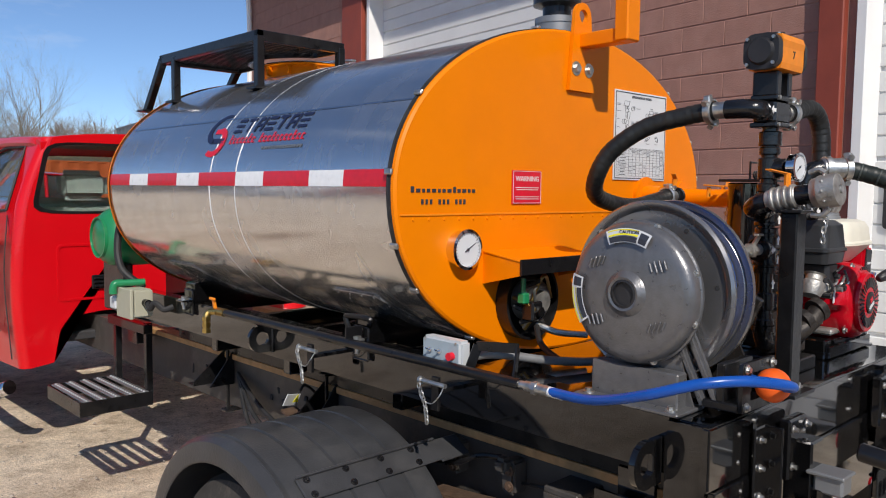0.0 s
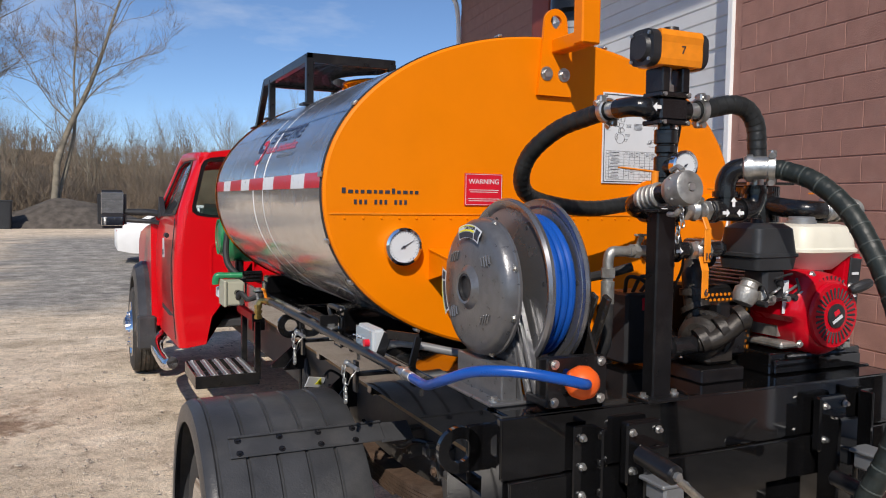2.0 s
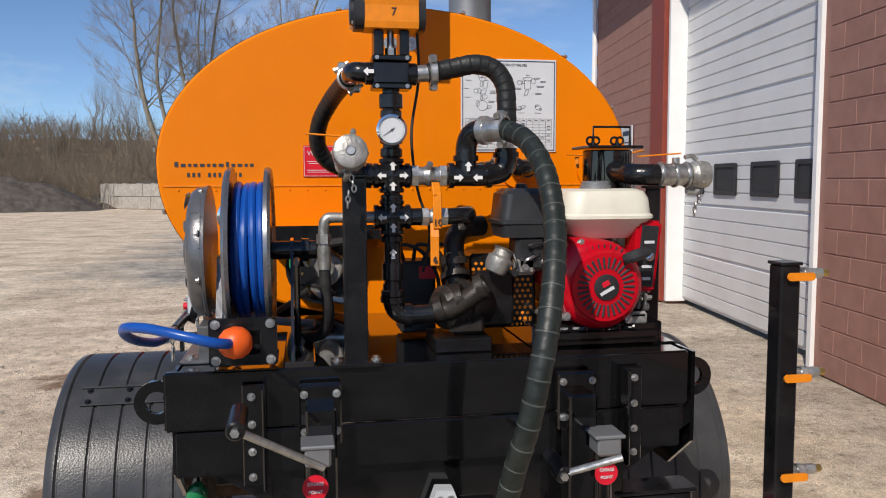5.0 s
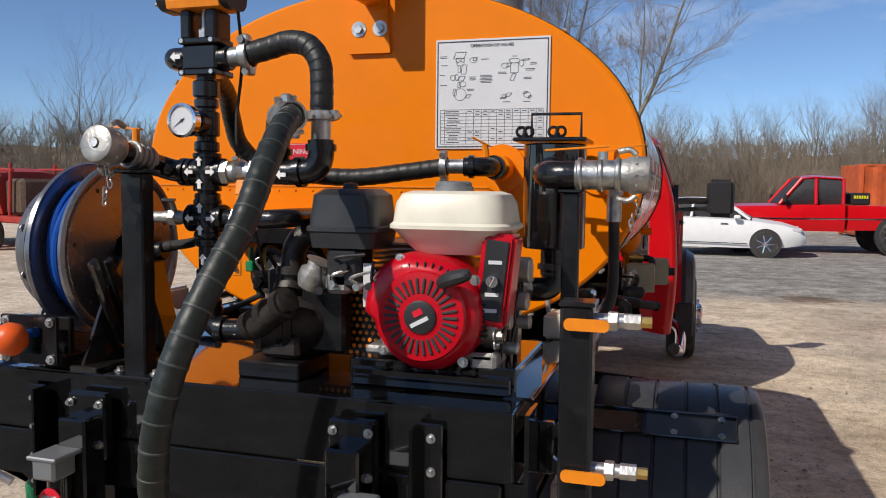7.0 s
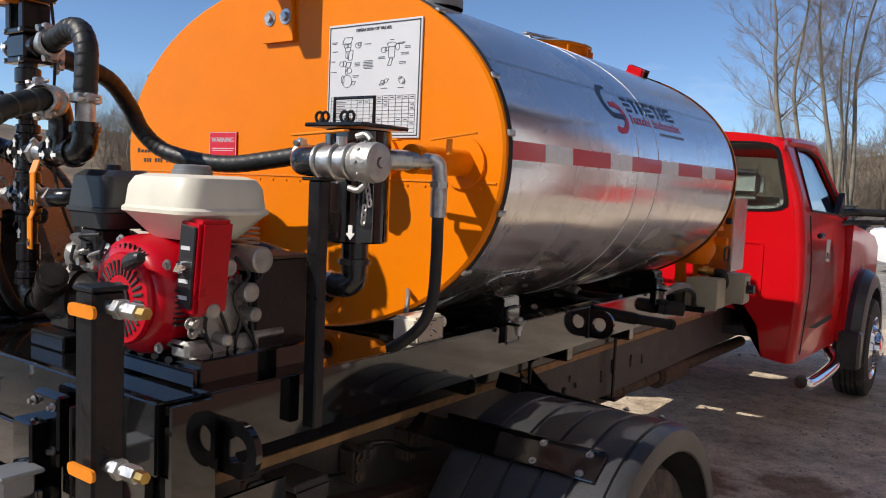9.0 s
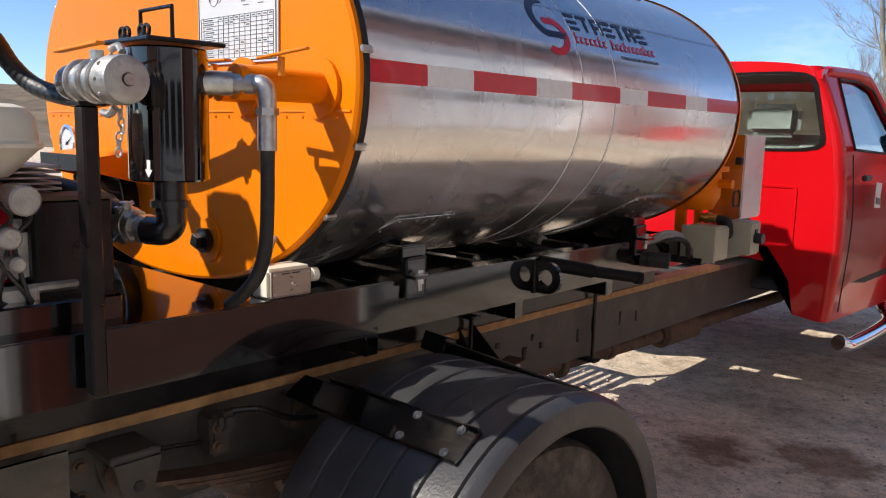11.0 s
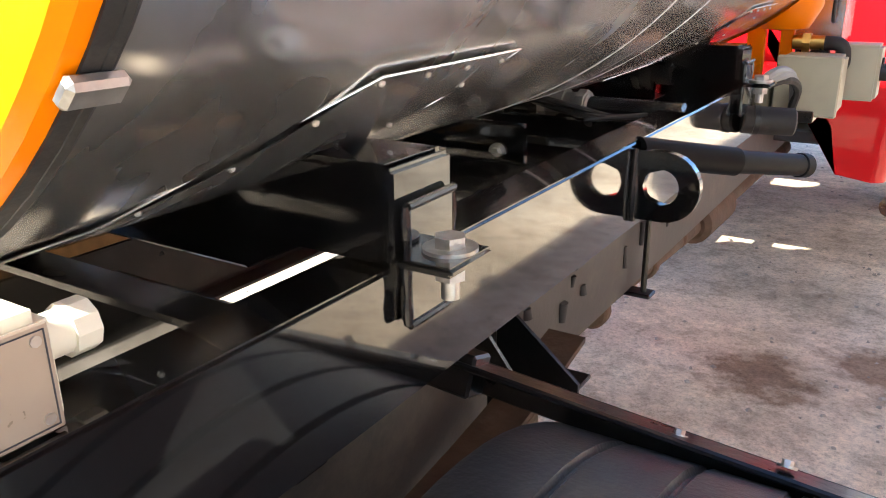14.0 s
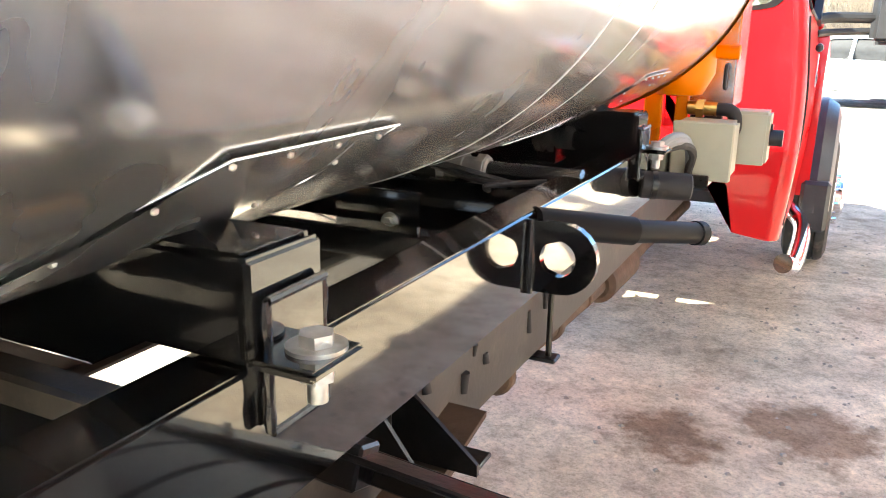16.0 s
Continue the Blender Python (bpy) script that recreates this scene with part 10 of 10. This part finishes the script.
# ---- things about the yard ----
def car_wheel(parent, c, r, w, s, rim=M_CHROME):
    """A road wheel whose axis runs along local y; s is the outer side."""
    wh = thing("wheel", c, "", "")
    wh.parent = parent
    wh.location = Vector(c) - PLACE[parent]
    m = Matrix.Translation(c) @ Matrix(((1, 0, 0, 0), (0, 0, s, 0), (0, 1, 0, 0), (0, 0, 0, 1)))
    bm = B()
    lathe(bm, [(r * 0.66, -w / 2), (r * 0.9, -w / 2 - 0.005), (r * 0.98, -w / 2 + 0.02), (r, -w / 2 + 0.04), (r, w / 2 - 0.04), (r * 0.98, w / 2 - 0.02), (r * 0.9, w / 2 + 0.005), (r * 0.68, w / 2), (r * 0.64, w / 2 - 0.05)], m, 32)
    part("tyre", bm, M_TYRE, wh)
    bm = B()
    lathe(bm, [(r * 0.69, w / 2), (r * 0.66, w / 2 + 0.004), (r * 0.62, w / 2 - 0.03), (0, w / 2 - 0.05)], m, 28)
    part("rim_barrel", bm, M_CABIN, wh)
    for k in range(7):
        a = 2 * math.pi * k / 7
        bm = B()
        p, q = m @ Vector((r * 0.12 * math.cos(a), r * 0.12 * math.sin(a), w / 2 - 0.012)), m @ Vector((r * 0.66 * math.cos(a), r * 0.66 * math.sin(a), w / 2 - 0.012))
        tube(bm, [p, q], 0.022, 6, smooth=False)
        part("spoke", bm, rim, wh)
    bm = B()
    lathe(bm, [(0, w / 2 + 0.004), (r * 0.18, w / 2), (r * 0.2, w / 2 - 0.03)], m, 16)
    part("hub", bm, rim, wh)


def loft(bm, stations):
    """Skins closed sections, each a list of (x, y, z)."""
    rows = [[bm.verts.new(p) for p in st] for st in stations]
    n = len(rows[0])
    for a, b in zip(rows, rows[1:]):
        for k in range(n):
            bm.faces.new((a[k], a[(k + 1) % n], b[(k + 1) % n], b[k]))
    bm.faces.new(rows[0][::-1])
    bm.faces.new(rows[-1])
    return bm


def section(x, hw, z0, z1, tuck=0.06, crown=0.03):
    """A rounded body section across the car at x."""
    return [(x, -hw + tuck, z0), (x, -hw, z0 + (z1 - z0) * 0.35), (x, -hw, z0 + (z1 - z0) * 0.7), (x, -hw + tuck * 0.8, z1 - 0.02), (x, -hw * 0.5, z1 + crown), (x, hw * 0.5, z1 + crown), (x, hw - tuck * 0.8, z1 - 0.02), (x, hw, z0 + (z1 - z0) * 0.7), (x, hw, z0 + (z1 - z0) * 0.35), (x, hw - tuck, z0)]


def sedan(x, y, yaw, paint, label):
    """Local x runs forward."""
    t = thing("car", (0, 0, 0), label, "car")
    bm = B()
    loft(bm, [section(-2.32, 0.70, 0.45, 0.85), section(-2.25, 0.82, 0.32, 0.98), section(-1.9, 0.88, 0.25, 1.03), section(-1.0, 0.90, 0.22, 0.98), section(0.6, 0.90, 0.22, 0.94), section(1.2, 0.89, 0.22, 0.90), section(1.8, 0.86, 0.24, 0.82), section(2.2, 0.76, 0.30, 0.70), section(2.34, 0.6, 0.36, 0.6)])
    part("body", bm, paint, t)
    bm = B()
    loft(bm, [section(-1.75, 0.66, 0.95, 1.02, 0.02, 0.01), section(-1.15, 0.66, 0.95, 1.30, 0.08), section(-0.6, 0.68, 0.95, 1.40, 0.10), section(0.1, 0.68, 0.93, 1.39, 0.10), section(0.55, 0.68, 0.92, 1.24, 0.08), section(1.1, 0.70, 0.90, 0.93, 0.02, 0.01)])
    part("cabin_glass", bm, M_CABIN, t, "dark tinted cabin glass")
    bm = B()
    loft(bm, [section(-1.2, 0.60, 1.30, 1.335, 0.03), section(-0.6, 0.63, 1.395, 1.43, 0.03), section(0.1, 0.63, 1.385, 1.42, 0.03), section(0.5, 0.60, 1.27, 1.30, 0.03)])
    part("roof", bm, paint, t)
    for s in (-1, 1):
        for p in ([(-1.75, s * 0.73, 1.0), (-1.15, s * 0.62, 1.33)], [(-0.35, s * 0.76, 0.97), (-0.3, s * 0.64, 1.40)], [(1.05, s * 0.74, 0.93), (0.5, s * 0.62, 1.29), (0.1, s * 0.62, 1.41), (-0.6, s * 0.62, 1.42), (-1.15, s * 0.60, 1.33)]):
            bm = B()
            tube(bm, p, 0.035, 8)
            part("pillar", bm, paint, t)
        bm = B()
        box(bm, (-2.2, s * 0.66, 0.80), (0.14, 0.30, 0.13), 0.03)
        part("tail_lamp", bm, M_LAMP, t)
        bm = B()
        box(bm, (2.08, s * 0.66, 0.68), (0.34, 0.22, 0.11), 0.03)
        part("head_lamp", bm, M_AMBER, t)
        for xx in (-1.38, 1.42):
            bm = B()
            cyl(bm, (xx, s * 0.80, 0.34), (xx, s * 0.905, 0.34), 0.37, seg=30)
            part("wheel_arch", bm, M_CABIN, t)
            car_wheel(t, (xx, s * 0.81, 0.33), 0.33, 0.20, s)
        bm = B()
        box(bm, (0.75, s * 0.96, 0.98), (0.16, 0.16, 0.11), 0.03)
        part("door_mirror", bm, paint, t)
        bm = B()
        tube(bm, [(-1.0, s * 0.905, 0.35), (1.0, s * 0.905, 0.33)], 0.012, 6)
        part("sill_trim", bm, M_CABIN, t)
        for xx in (-0.6, 0.45):
            bm = B()
            box(bm, (xx, s * 0.905, 0.82), (0.18, 0.03, 0.03), 0.008)
            part("door_handle", bm, M_CHROME, t)
    t.matrix_world = pose(x, y, 0, 0, 0, yaw)
    return t


sedan(1.63, 19.3, -4, M_WHITE, "white four-door saloon parked across the yard")
sedan(-17.0, 26.6, 15, M_SILVER, "silver saloon parked far across the yard")


def pickup(x, y, yaw, paint, label):
    t = thing("pickup_truck", (0, 0, 0), label, "pickup truck")
    bm = B()
    loft(bm, [section(1.05, 0.98, 0.55, 1.12), section(1.9, 0.98, 0.52, 1.10), section(2.7, 0.95, 0.55, 1.06), section(2.95, 0.90, 0.58, 1.0)])
    part("hood", bm, paint, t)
    bm = B()
    loft(bm, [section(-0.55, 0.98, 0.52, 1.15), section(1.05, 0.98, 0.52, 1.13)])
    part("cab_body", bm, paint, t)
    bm = B()
    loft(bm, [section(-0.50, 0.84, 1.14, 1.72, 0.1), section(0.2, 0.84, 1.14, 1.76, 0.1), section(0.5, 0.84, 1.14, 1.72, 0.1), section(1.05, 0.88, 1.12, 1.16, 0.02)])
    part("cabin_glass", bm, M_CABIN, t, "dark cab glass")
    bm = B()
    loft(bm, [section(-0.54, 0.80, 1.70, 1.76, 0.04), section(0.2, 0.80, 1.74, 1.80, 0.04), section(0.5, 0.78, 1.70, 1.76, 0.04)])
    part("roof", bm, paint, t)
    bm = B()
    loft(bm, [section(-2.95, 0.98, 0.60, 1.14, 0.04, -0.02), section(-0.62, 0.98, 0.55, 1.14, 0.04, -0.02)])
    part("cargo_bed", bm, paint, t)
    bm = B()
    box(bm, (-0.95, 0, 1.28), (0.45, 1.6, 0.28), 0.03)
    tb = part("tool_box", bm, M_BLKPLAST, t)
    for s in (-1, 1):
        bm = B()
        for k in range(6):
            box(bm, (-1.1 + 0.06 * k, s * 0.805, 1.32), (0.04, 0.006, 0.07), 0.001)
        part("sticker_shape", bm, M_YELLOW, tb)
        for p in ([(-0.52, s * 0.86, 1.14), (-0.52, s * 0.80, 1.72)], [(1.05, s * 0.90, 1.14), (0.5, s * 0.80, 1.74)], [(0.15, s * 0.9, 1.14), (0.15, s * 0.82, 1.74)]):
            bm = B()
            tube(bm, p, 0.045, 8)
            part("pillar", bm, paint, t)
        for xx in (-1.75, 2.0):
            bm = B()
            cyl(bm, (xx, s * 0.85, 0.45), (xx, s * 0.985, 0.45), 0.47, seg=30)
            part("wheel_arch", bm, M_CABIN, t)
            car_wheel(t, (xx, s * 0.90, 0.40), 0.40, 0.26, s, M_GALV)
        bm = B()
        box(bm, (0.95, s * 1.08, 1.28), (0.1, 0.18, 0.18), 0.03)
        part("door_mirror", bm, M_BLKPLAST, t)
        bm = B()
        box(bm, (-2.93, s * 0.86, 0.98), (0.06, 0.16, 0.30), 0.02)
        part("tail_lamp", bm, M_LAMP, t)
        bm = B()
        tube(bm, [(-2.9, s * 0.985, 0.83), (2.8, s * 0.985, 0.80)], 0.02, 6)
        part("side_trim", bm, M_CHROME, t)
    for xx in (3.02, -3.02):
        bm = B()
        box(bm, (xx, 0, 0.61), (0.12, 1.9, 0.19), 0.03)
        part("bumper", bm, M_CHROME, t)
    t.matrix_world = pose(x, y, 0, 0, 0, yaw) @ Matrix.Diagonal((1.0, 1.0, 1.14, 1.0))
    return t


pickup(4.48, 21.2, 183, M_REDPAINT, "red pickup truck with a black toolbox parked in the yard")


def concrete_blocks():
    rng = random.Random(2)
    a, b = Vector((-13.0, 49.6, 0)), Vector((-4.9, 43.6, 0))
    d = (b - a).normalized()
    yaw = math.degrees(math.atan2(d.y, d.x))
    for row, lengths in enumerate(((1.8, 2.4, 1.2, 1.8, 1.2), (1.2, 2.4, 2.4, 1.2, 1.2))):
        u = 0.6
        for ln in lengths:
            p = a + d * (u + ln / 2)
            u += ln + 0.02
            t = thing("concrete_block", (0, 0, 0), "weathered grey concrete retaining block", "concrete block", "blocks of the retaining wall")
            bm = B()
            box(bm, (0, 0, 0.38), (ln, 0.75, 0.76), 0.03, seg=2)
            for q in (-0.25, 0.25):
                box(bm, (q * ln, 0, 0.785), (0.3, 0.3, 0.05), 0.02)
            part("block", bm, M_CONC, t)
            t.matrix_world = pose(p.x, p.y, 0.77 * row, 0, 0, yaw + rng.uniform(-2, 2))
    # dark box added for the wall's end block, its shade put into the colour
    for x, y in ((-5.0, 42.5),):
        t = thing("waste_bin", (x, y, 0), "dark box standing in for the shaded end of the concrete block wall", "bin")
        bm = B()
        loft(bm, [[(x + u * 0.9, y + v * 0.9, z) for u, v in rounded(1.0, 0.9, 0.1, 3)] if z == 0 else [(x + u, y + v, z) for u, v in rounded(1.0, 0.9, 0.1, 3)] for z in (0.0, 1.35)])
        part("body", bm, M_DARKGREY, t)
        bm = B()
        box(bm, (x, y, 1.39), (1.08, 0.98, 0.07), 0.02)
        part("lid", bm, M_DARKGREY, t)


concrete_blocks()


def soil_heap(x, y, rx, ry, h, seed, label="heap of dark soil and rubble at the yard's edge"):
    bm = B()
    n, m = 36, 10
    rows = []
    for j in range(m + 1):
        f = j / m
        row = []
        for k in range(n):
            a = 2 * math.pi * k / n
            q = noise.noise(Vector((math.cos(a) * 1.5, math.sin(a) * 1.5, seed)))
            r = f * (1 + 0.25 * q)
            z = h * (1 - f ** 1.6) * (1 + 0.25 * noise.noise(Vector((r * math.cos(a) * 3, r * math.sin(a) * 3, seed + 5)))) + 0.12 * noise.noise(Vector((x + r * rx * math.cos(a) * 1.2, r * ry * math.sin(a) * 1.2, seed)))
            row.append(bm.verts.new((x + rx * r * math.cos(a), y + ry * r * math.sin(a), max(-0.05, z) if j < m else -0.06)))
        rows.append(row)
    for a, b in zip(rows, rows[1:]):
        for k in range(n):
            bm.faces.new((a[k], a[(k + 1) % n], b[(k + 1) % n], b[k]))
    bm.faces.new(rows[0][::-1])
    ob = part("soil_heap", bm, M_DIRT)
    tagged(ob, label, "soil heap")


soil_heap(-20.5, 50, 8, 4, 2.2, 1)
soil_heap(-9.5, 51, 6, 3, 1.7, 2)
soil_heap(-17.0, 46.5, 5, 3, 1.9, 7)
soil_heap(-2.0, 45, 4.5, 2.5, 1.5, 3)
soil_heap(-31, 47, 7, 4, 1.8, 4)


def machine(x, y, yaw, paint, label, seed):
    """A worn piece of road plant on a trailer."""
    rng = random.Random(seed)
    t = thing("machine", (0, 0, 0), label, "machine")
    bm = B()
    box(bm, (0, 0, 0.75), (4.6, 1.9, 0.16), 0.03)
    box(bm, (2.9, 0, 0.7), (1.4, 0.12, 0.12), 0.02)
    part("trailer_bed", bm, paint, t)
    bm = B()
    loft(bm, [section(-1.9, 0.75, 0.85, 1.7, 0.1), section(-0.4, 0.8, 0.85, 2.0, 0.1), section(0.3, 0.75, 0.85, 1.9, 0.1)])
    part("engine_hood", bm, paint, t)
    bm = B()
    box(bm, (1.0, 0, 1.3), (0.9, 1.4, 0.9), 0.08)
    part("hopper", bm, M_RUST, t)
    for k in range(5):
        bm = B()
        xx, s = -2.0 + k, rng.choice((-0.8, 0.8))
        tube(bm, [(xx, s, 0.85), (xx + 0.1, s, 1.9 + rng.uniform(-0.2, 0.5))], 0.045, 8)
        part("stanchion", bm, paint, t)
    bm = B()
    tube(bm, [(-2.0, -0.8, 1.95), (-1.0, -0.8, 2.0), (0.2, -0.8, 2.0), (1.2, -0.8, 1.95)], 0.035, 8)
    tube(bm, [(-2.0, 0.8, 1.95), (-1.0, 0.8, 2.0), (0.2, 0.8, 2.0), (1.2, 0.8, 1.95)], 0.035, 8)
    part("hand_rail", bm, paint, t)
    for s in (-1, 1):
        for xx in (-0.5, 0.5):
            car_wheel(t, (xx, s * 1.0, 0.38), 0.38, 0.24, s, M_GALV)
    t.matrix_world = pose(x, y, 0, 0, 0, yaw)


machine(-19.6, 22.6, 160, M_MACHRED, "worn red road plant on a trailer at the yard's edge", 1)
machine(-20.6, 27.6, 40, M_ORGMACH, "worn orange road plant on a trailer at the yard's edge", 2)
machine(-15.4, 14.0, -20, M_MACHRED, "worn red road plant on a trailer at the yard's edge", 3)
machine(-18.6, 13.9, 70, M_GREENPLANT, "bright green road plant on a trailer at the yard's edge", 4)


def box_van(x, y, yaw):
    t = thing("box_van", (0, 0, 0), "white box van parked behind the silver saloon", "van")
    bm = B()
    box(bm, (-1.2, 0, 1.75), (4.2, 2.1, 1.9), 0.04, seg=2)
    part("cargo_box", bm, M_WHITE, t)
    bm = B()
    loft(bm, [section(0.95, 0.95, 0.5, 2.0, 0.12), section(1.5, 0.95, 0.5, 2.0, 0.14), section(2.1, 0.93, 0.5, 1.25, 0.10), section(2.9, 0.88, 0.5, 1.05, 0.10), section(3.0, 0.82, 0.52, 0.95, 0.08)])
    part("cab_body", bm, M_WHITE, t)
    bm = B()
    loft(bm, [section(1.1, 0.965, 1.25, 1.80, 0.05, 0.0), section(1.5, 0.965, 1.25, 1.80, 0.05, 0.0), section(1.95, 0.955, 1.24, 1.30, 0.02, 0.0)])
    part("cab_glass", bm, M_CABIN, t, "dark cab glass")
    bm = B()
    box(bm, (-0.6, 0, 0.62), (5.4, 0.9, 0.22), 0.02)
    part("chassis_frame", bm, M_CABIN, t)
    for s in (-1, 1):
        for xx in (-2.1, 2.2):
            car_wheel(t, (xx, s * 0.88, 0.38), 0.38, 0.24, s, M_GALV)
    t.matrix_world = pose(x, y, 0, 0, 0, yaw)


box_van(-19.6, 31.0, 5)


def container(x, y, yaw, size, material, label, name="container"):
    t = thing(name, (0, 0, 0), label, "container")
    l, w, h = size
    bm = B()
    n = int(l / 0.14)
    top, bot = [], []
    for s in (-1, 1):
        pts = []
        for k in range(n + 1):
            u = -l / 2 + l * k / n
            pts.append((u, s * (w / 2 - (0.035 if (k // 2) % 2 else 0))))
        lo = [bm.verts.new((u, v, 0.15)) for u, v in pts]
        hi = [bm.verts.new((u, v, h)) for u, v in pts]
        for k in range(n):
            bm.faces.new((lo[k], lo[k + 1], hi[k + 1], hi[k]))
    box(bm, (0, 0, h + 0.02), (l, w, 0.06), 0.01)
    box(bm, (0, 0, 0.13), (l, w, 0.12), 0.01)
    for s in (-1, 1):
        box(bm, (s * l / 2, 0, h / 2 + 0.08), (0.06, w, h - 0.1), 0.01)
    part("shell", bm, material, t, smooth=False)
    for sx in (-1, 1):
        for sy in (-1, 1):
            bm = B()
            box(bm, (sx * (l / 2 - 0.05), sy * (w / 2), h / 2), (0.14, 0.1, h), 0.01)
            part("corner_post", bm, material, t)
    t.matrix_world = pose(x, y, 0, 0, 0, yaw)


container(9.6, 30.5, 5, (5.2, 2.3, 2.6), M_ORGMACH, "faded orange steel body standing behind the pickup")
container(9.4, 24.6, 80, (3.4, 2.3, 3.7), M_GALV, "dark grey ribbed trailer standing by the workshop")


def barrel(x, y):
    t = thing("oil_drum", (x, y, 0), "red steel drum standing by the workshop corner", "drum")
    bm = B()
    prof = [(0, 0.02), (0.27, 0.02), (0.285, 0.0), (0.295, 0.012), (0.287, 0.03), (0.287, 0.28), (0.297, 0.30), (0.287, 0.32), (0.287, 0.56), (0.297, 0.58), (0.287, 0.60), (0.287, 0.85), (0.295, 0.87), (0.285, 0.88), (0.277, 0.865), (0, 0.865)]
    lathe(bm, prof, Matrix.Translation((x, y, 0)), 36)
    part("drum_shell", bm, M_REDPAINT, t)
    bm = B()
    tube(bm, [(x - 0.05, y, 0.86), (x - 0.06, y, 1.25), (x - 0.12, y, 1.27)], 0.012, 8)
    tube(bm, [(x + 0.06, y, 0.86), (x + 0.05, y, 1.15)], 0.02, 8)
    part("hand_pump", bm, M_GALV, t)
    t2 = thing("rubbish_bag", (x + 0.5, y - 0.1, 0), "dark rubbish bag slumped beside the red drum", "bag")
    bm = B()
    lathe(bm, [(0, 0), (0.16, 0.0), (0.2, 0.08), (0.15, 0.2), (0.05, 0.26), (0, 0.27)], Matrix.Translation((x + 0.5, y - 0.1, 0)), 14)
    for v in bm.verts:
        v.co += Vector((1, 1, 0.6)) * 0.04 * noise.noise(v.co * 9)
    part("bag", bm, M_CABIN, t2)


barrel(3.75, 7.9)


# ---- block courses of the workshop wall, nearest stretch piece by piece ----
def block_courses():
    full = [None, None]
    for i, ln in enumerate((0.397, 0.197)):
        bm = B()
        box(bm, (0, 0, 0), (0.018, ln, 0.194), 0.004)
        me = bpy.data.meshes.new("block")
        bm.to_mesh(me)
        bm.free()
        me.materials.append(M_BLOCK)
        full[i] = me
    count = 0
    verts, faces = [], []

    def spare(v, z, ln):
        k = len(verts)
        for dx in (-0.009, 0.009):
            for dy, dz in ((-1, -1), (1, -1), (1, 1), (-1, 1)):
                verts.append(tuple(WALL @ Vector((0.0235 + dx, v + dy * ln / 2, z + dz * 0.097))))
        faces.extend([(k, k + 1, k + 2, k + 3), (k, k + 4, k + 5, k + 1), (k + 1, k + 5, k + 6, k + 2), (k + 2, k + 6, k + 7, k + 3), (k + 3, k + 7, k + 4, k)])
    for v0, v1, z0, near in ((-2.05, 0.45, 0.0, True), (4.86, 8.25, 0.0, False), (0.45, 4.25, 4.36, False)):
        rows = int((5.72 - z0) / 0.2032)
        for r in range(rows):
            z = z0 + 0.2032 * (r + 0.5)
            v = v0
            if r % 2:
                ln = 0.197
                items = [(v + 0.1, 1)]
                v += 0.2
            else:
                items = []
            while v + 0.4 <= v1 + 0.01:
                items.append((v + 0.2, 0))
                v += 0.4
            if v1 - v > 0.15:
                items.append((v + 0.1, 1))
            for c, kind in items:
                if near and count < 290:
                    ob = new("block", full[kind])
                    ob.parent = WALL_OB
                    ob.matrix_world = WALL @ Matrix.Translation((0.0235, c, z))
                    count += 1
                elif not near and 6.9 < c < 8.1 and z < 2.35:
                    continue
                else:
                    spare(c, z, 0.397 if kind == 0 else 0.197)
    me = bpy.data.meshes.new("far_blocks")
    me.from_pydata(verts, [], faces)
    me.materials.append(M_BLOCK)
    ob = new("far_blocks", me)
    tagged(ob, "", "", kind="stuff")
    ob.parent = WALL_OB
    ob.matrix_parent_inverse = WALL_OB.matrix_world.inverted()


bpy.context.view_layer.update()
block_courses()
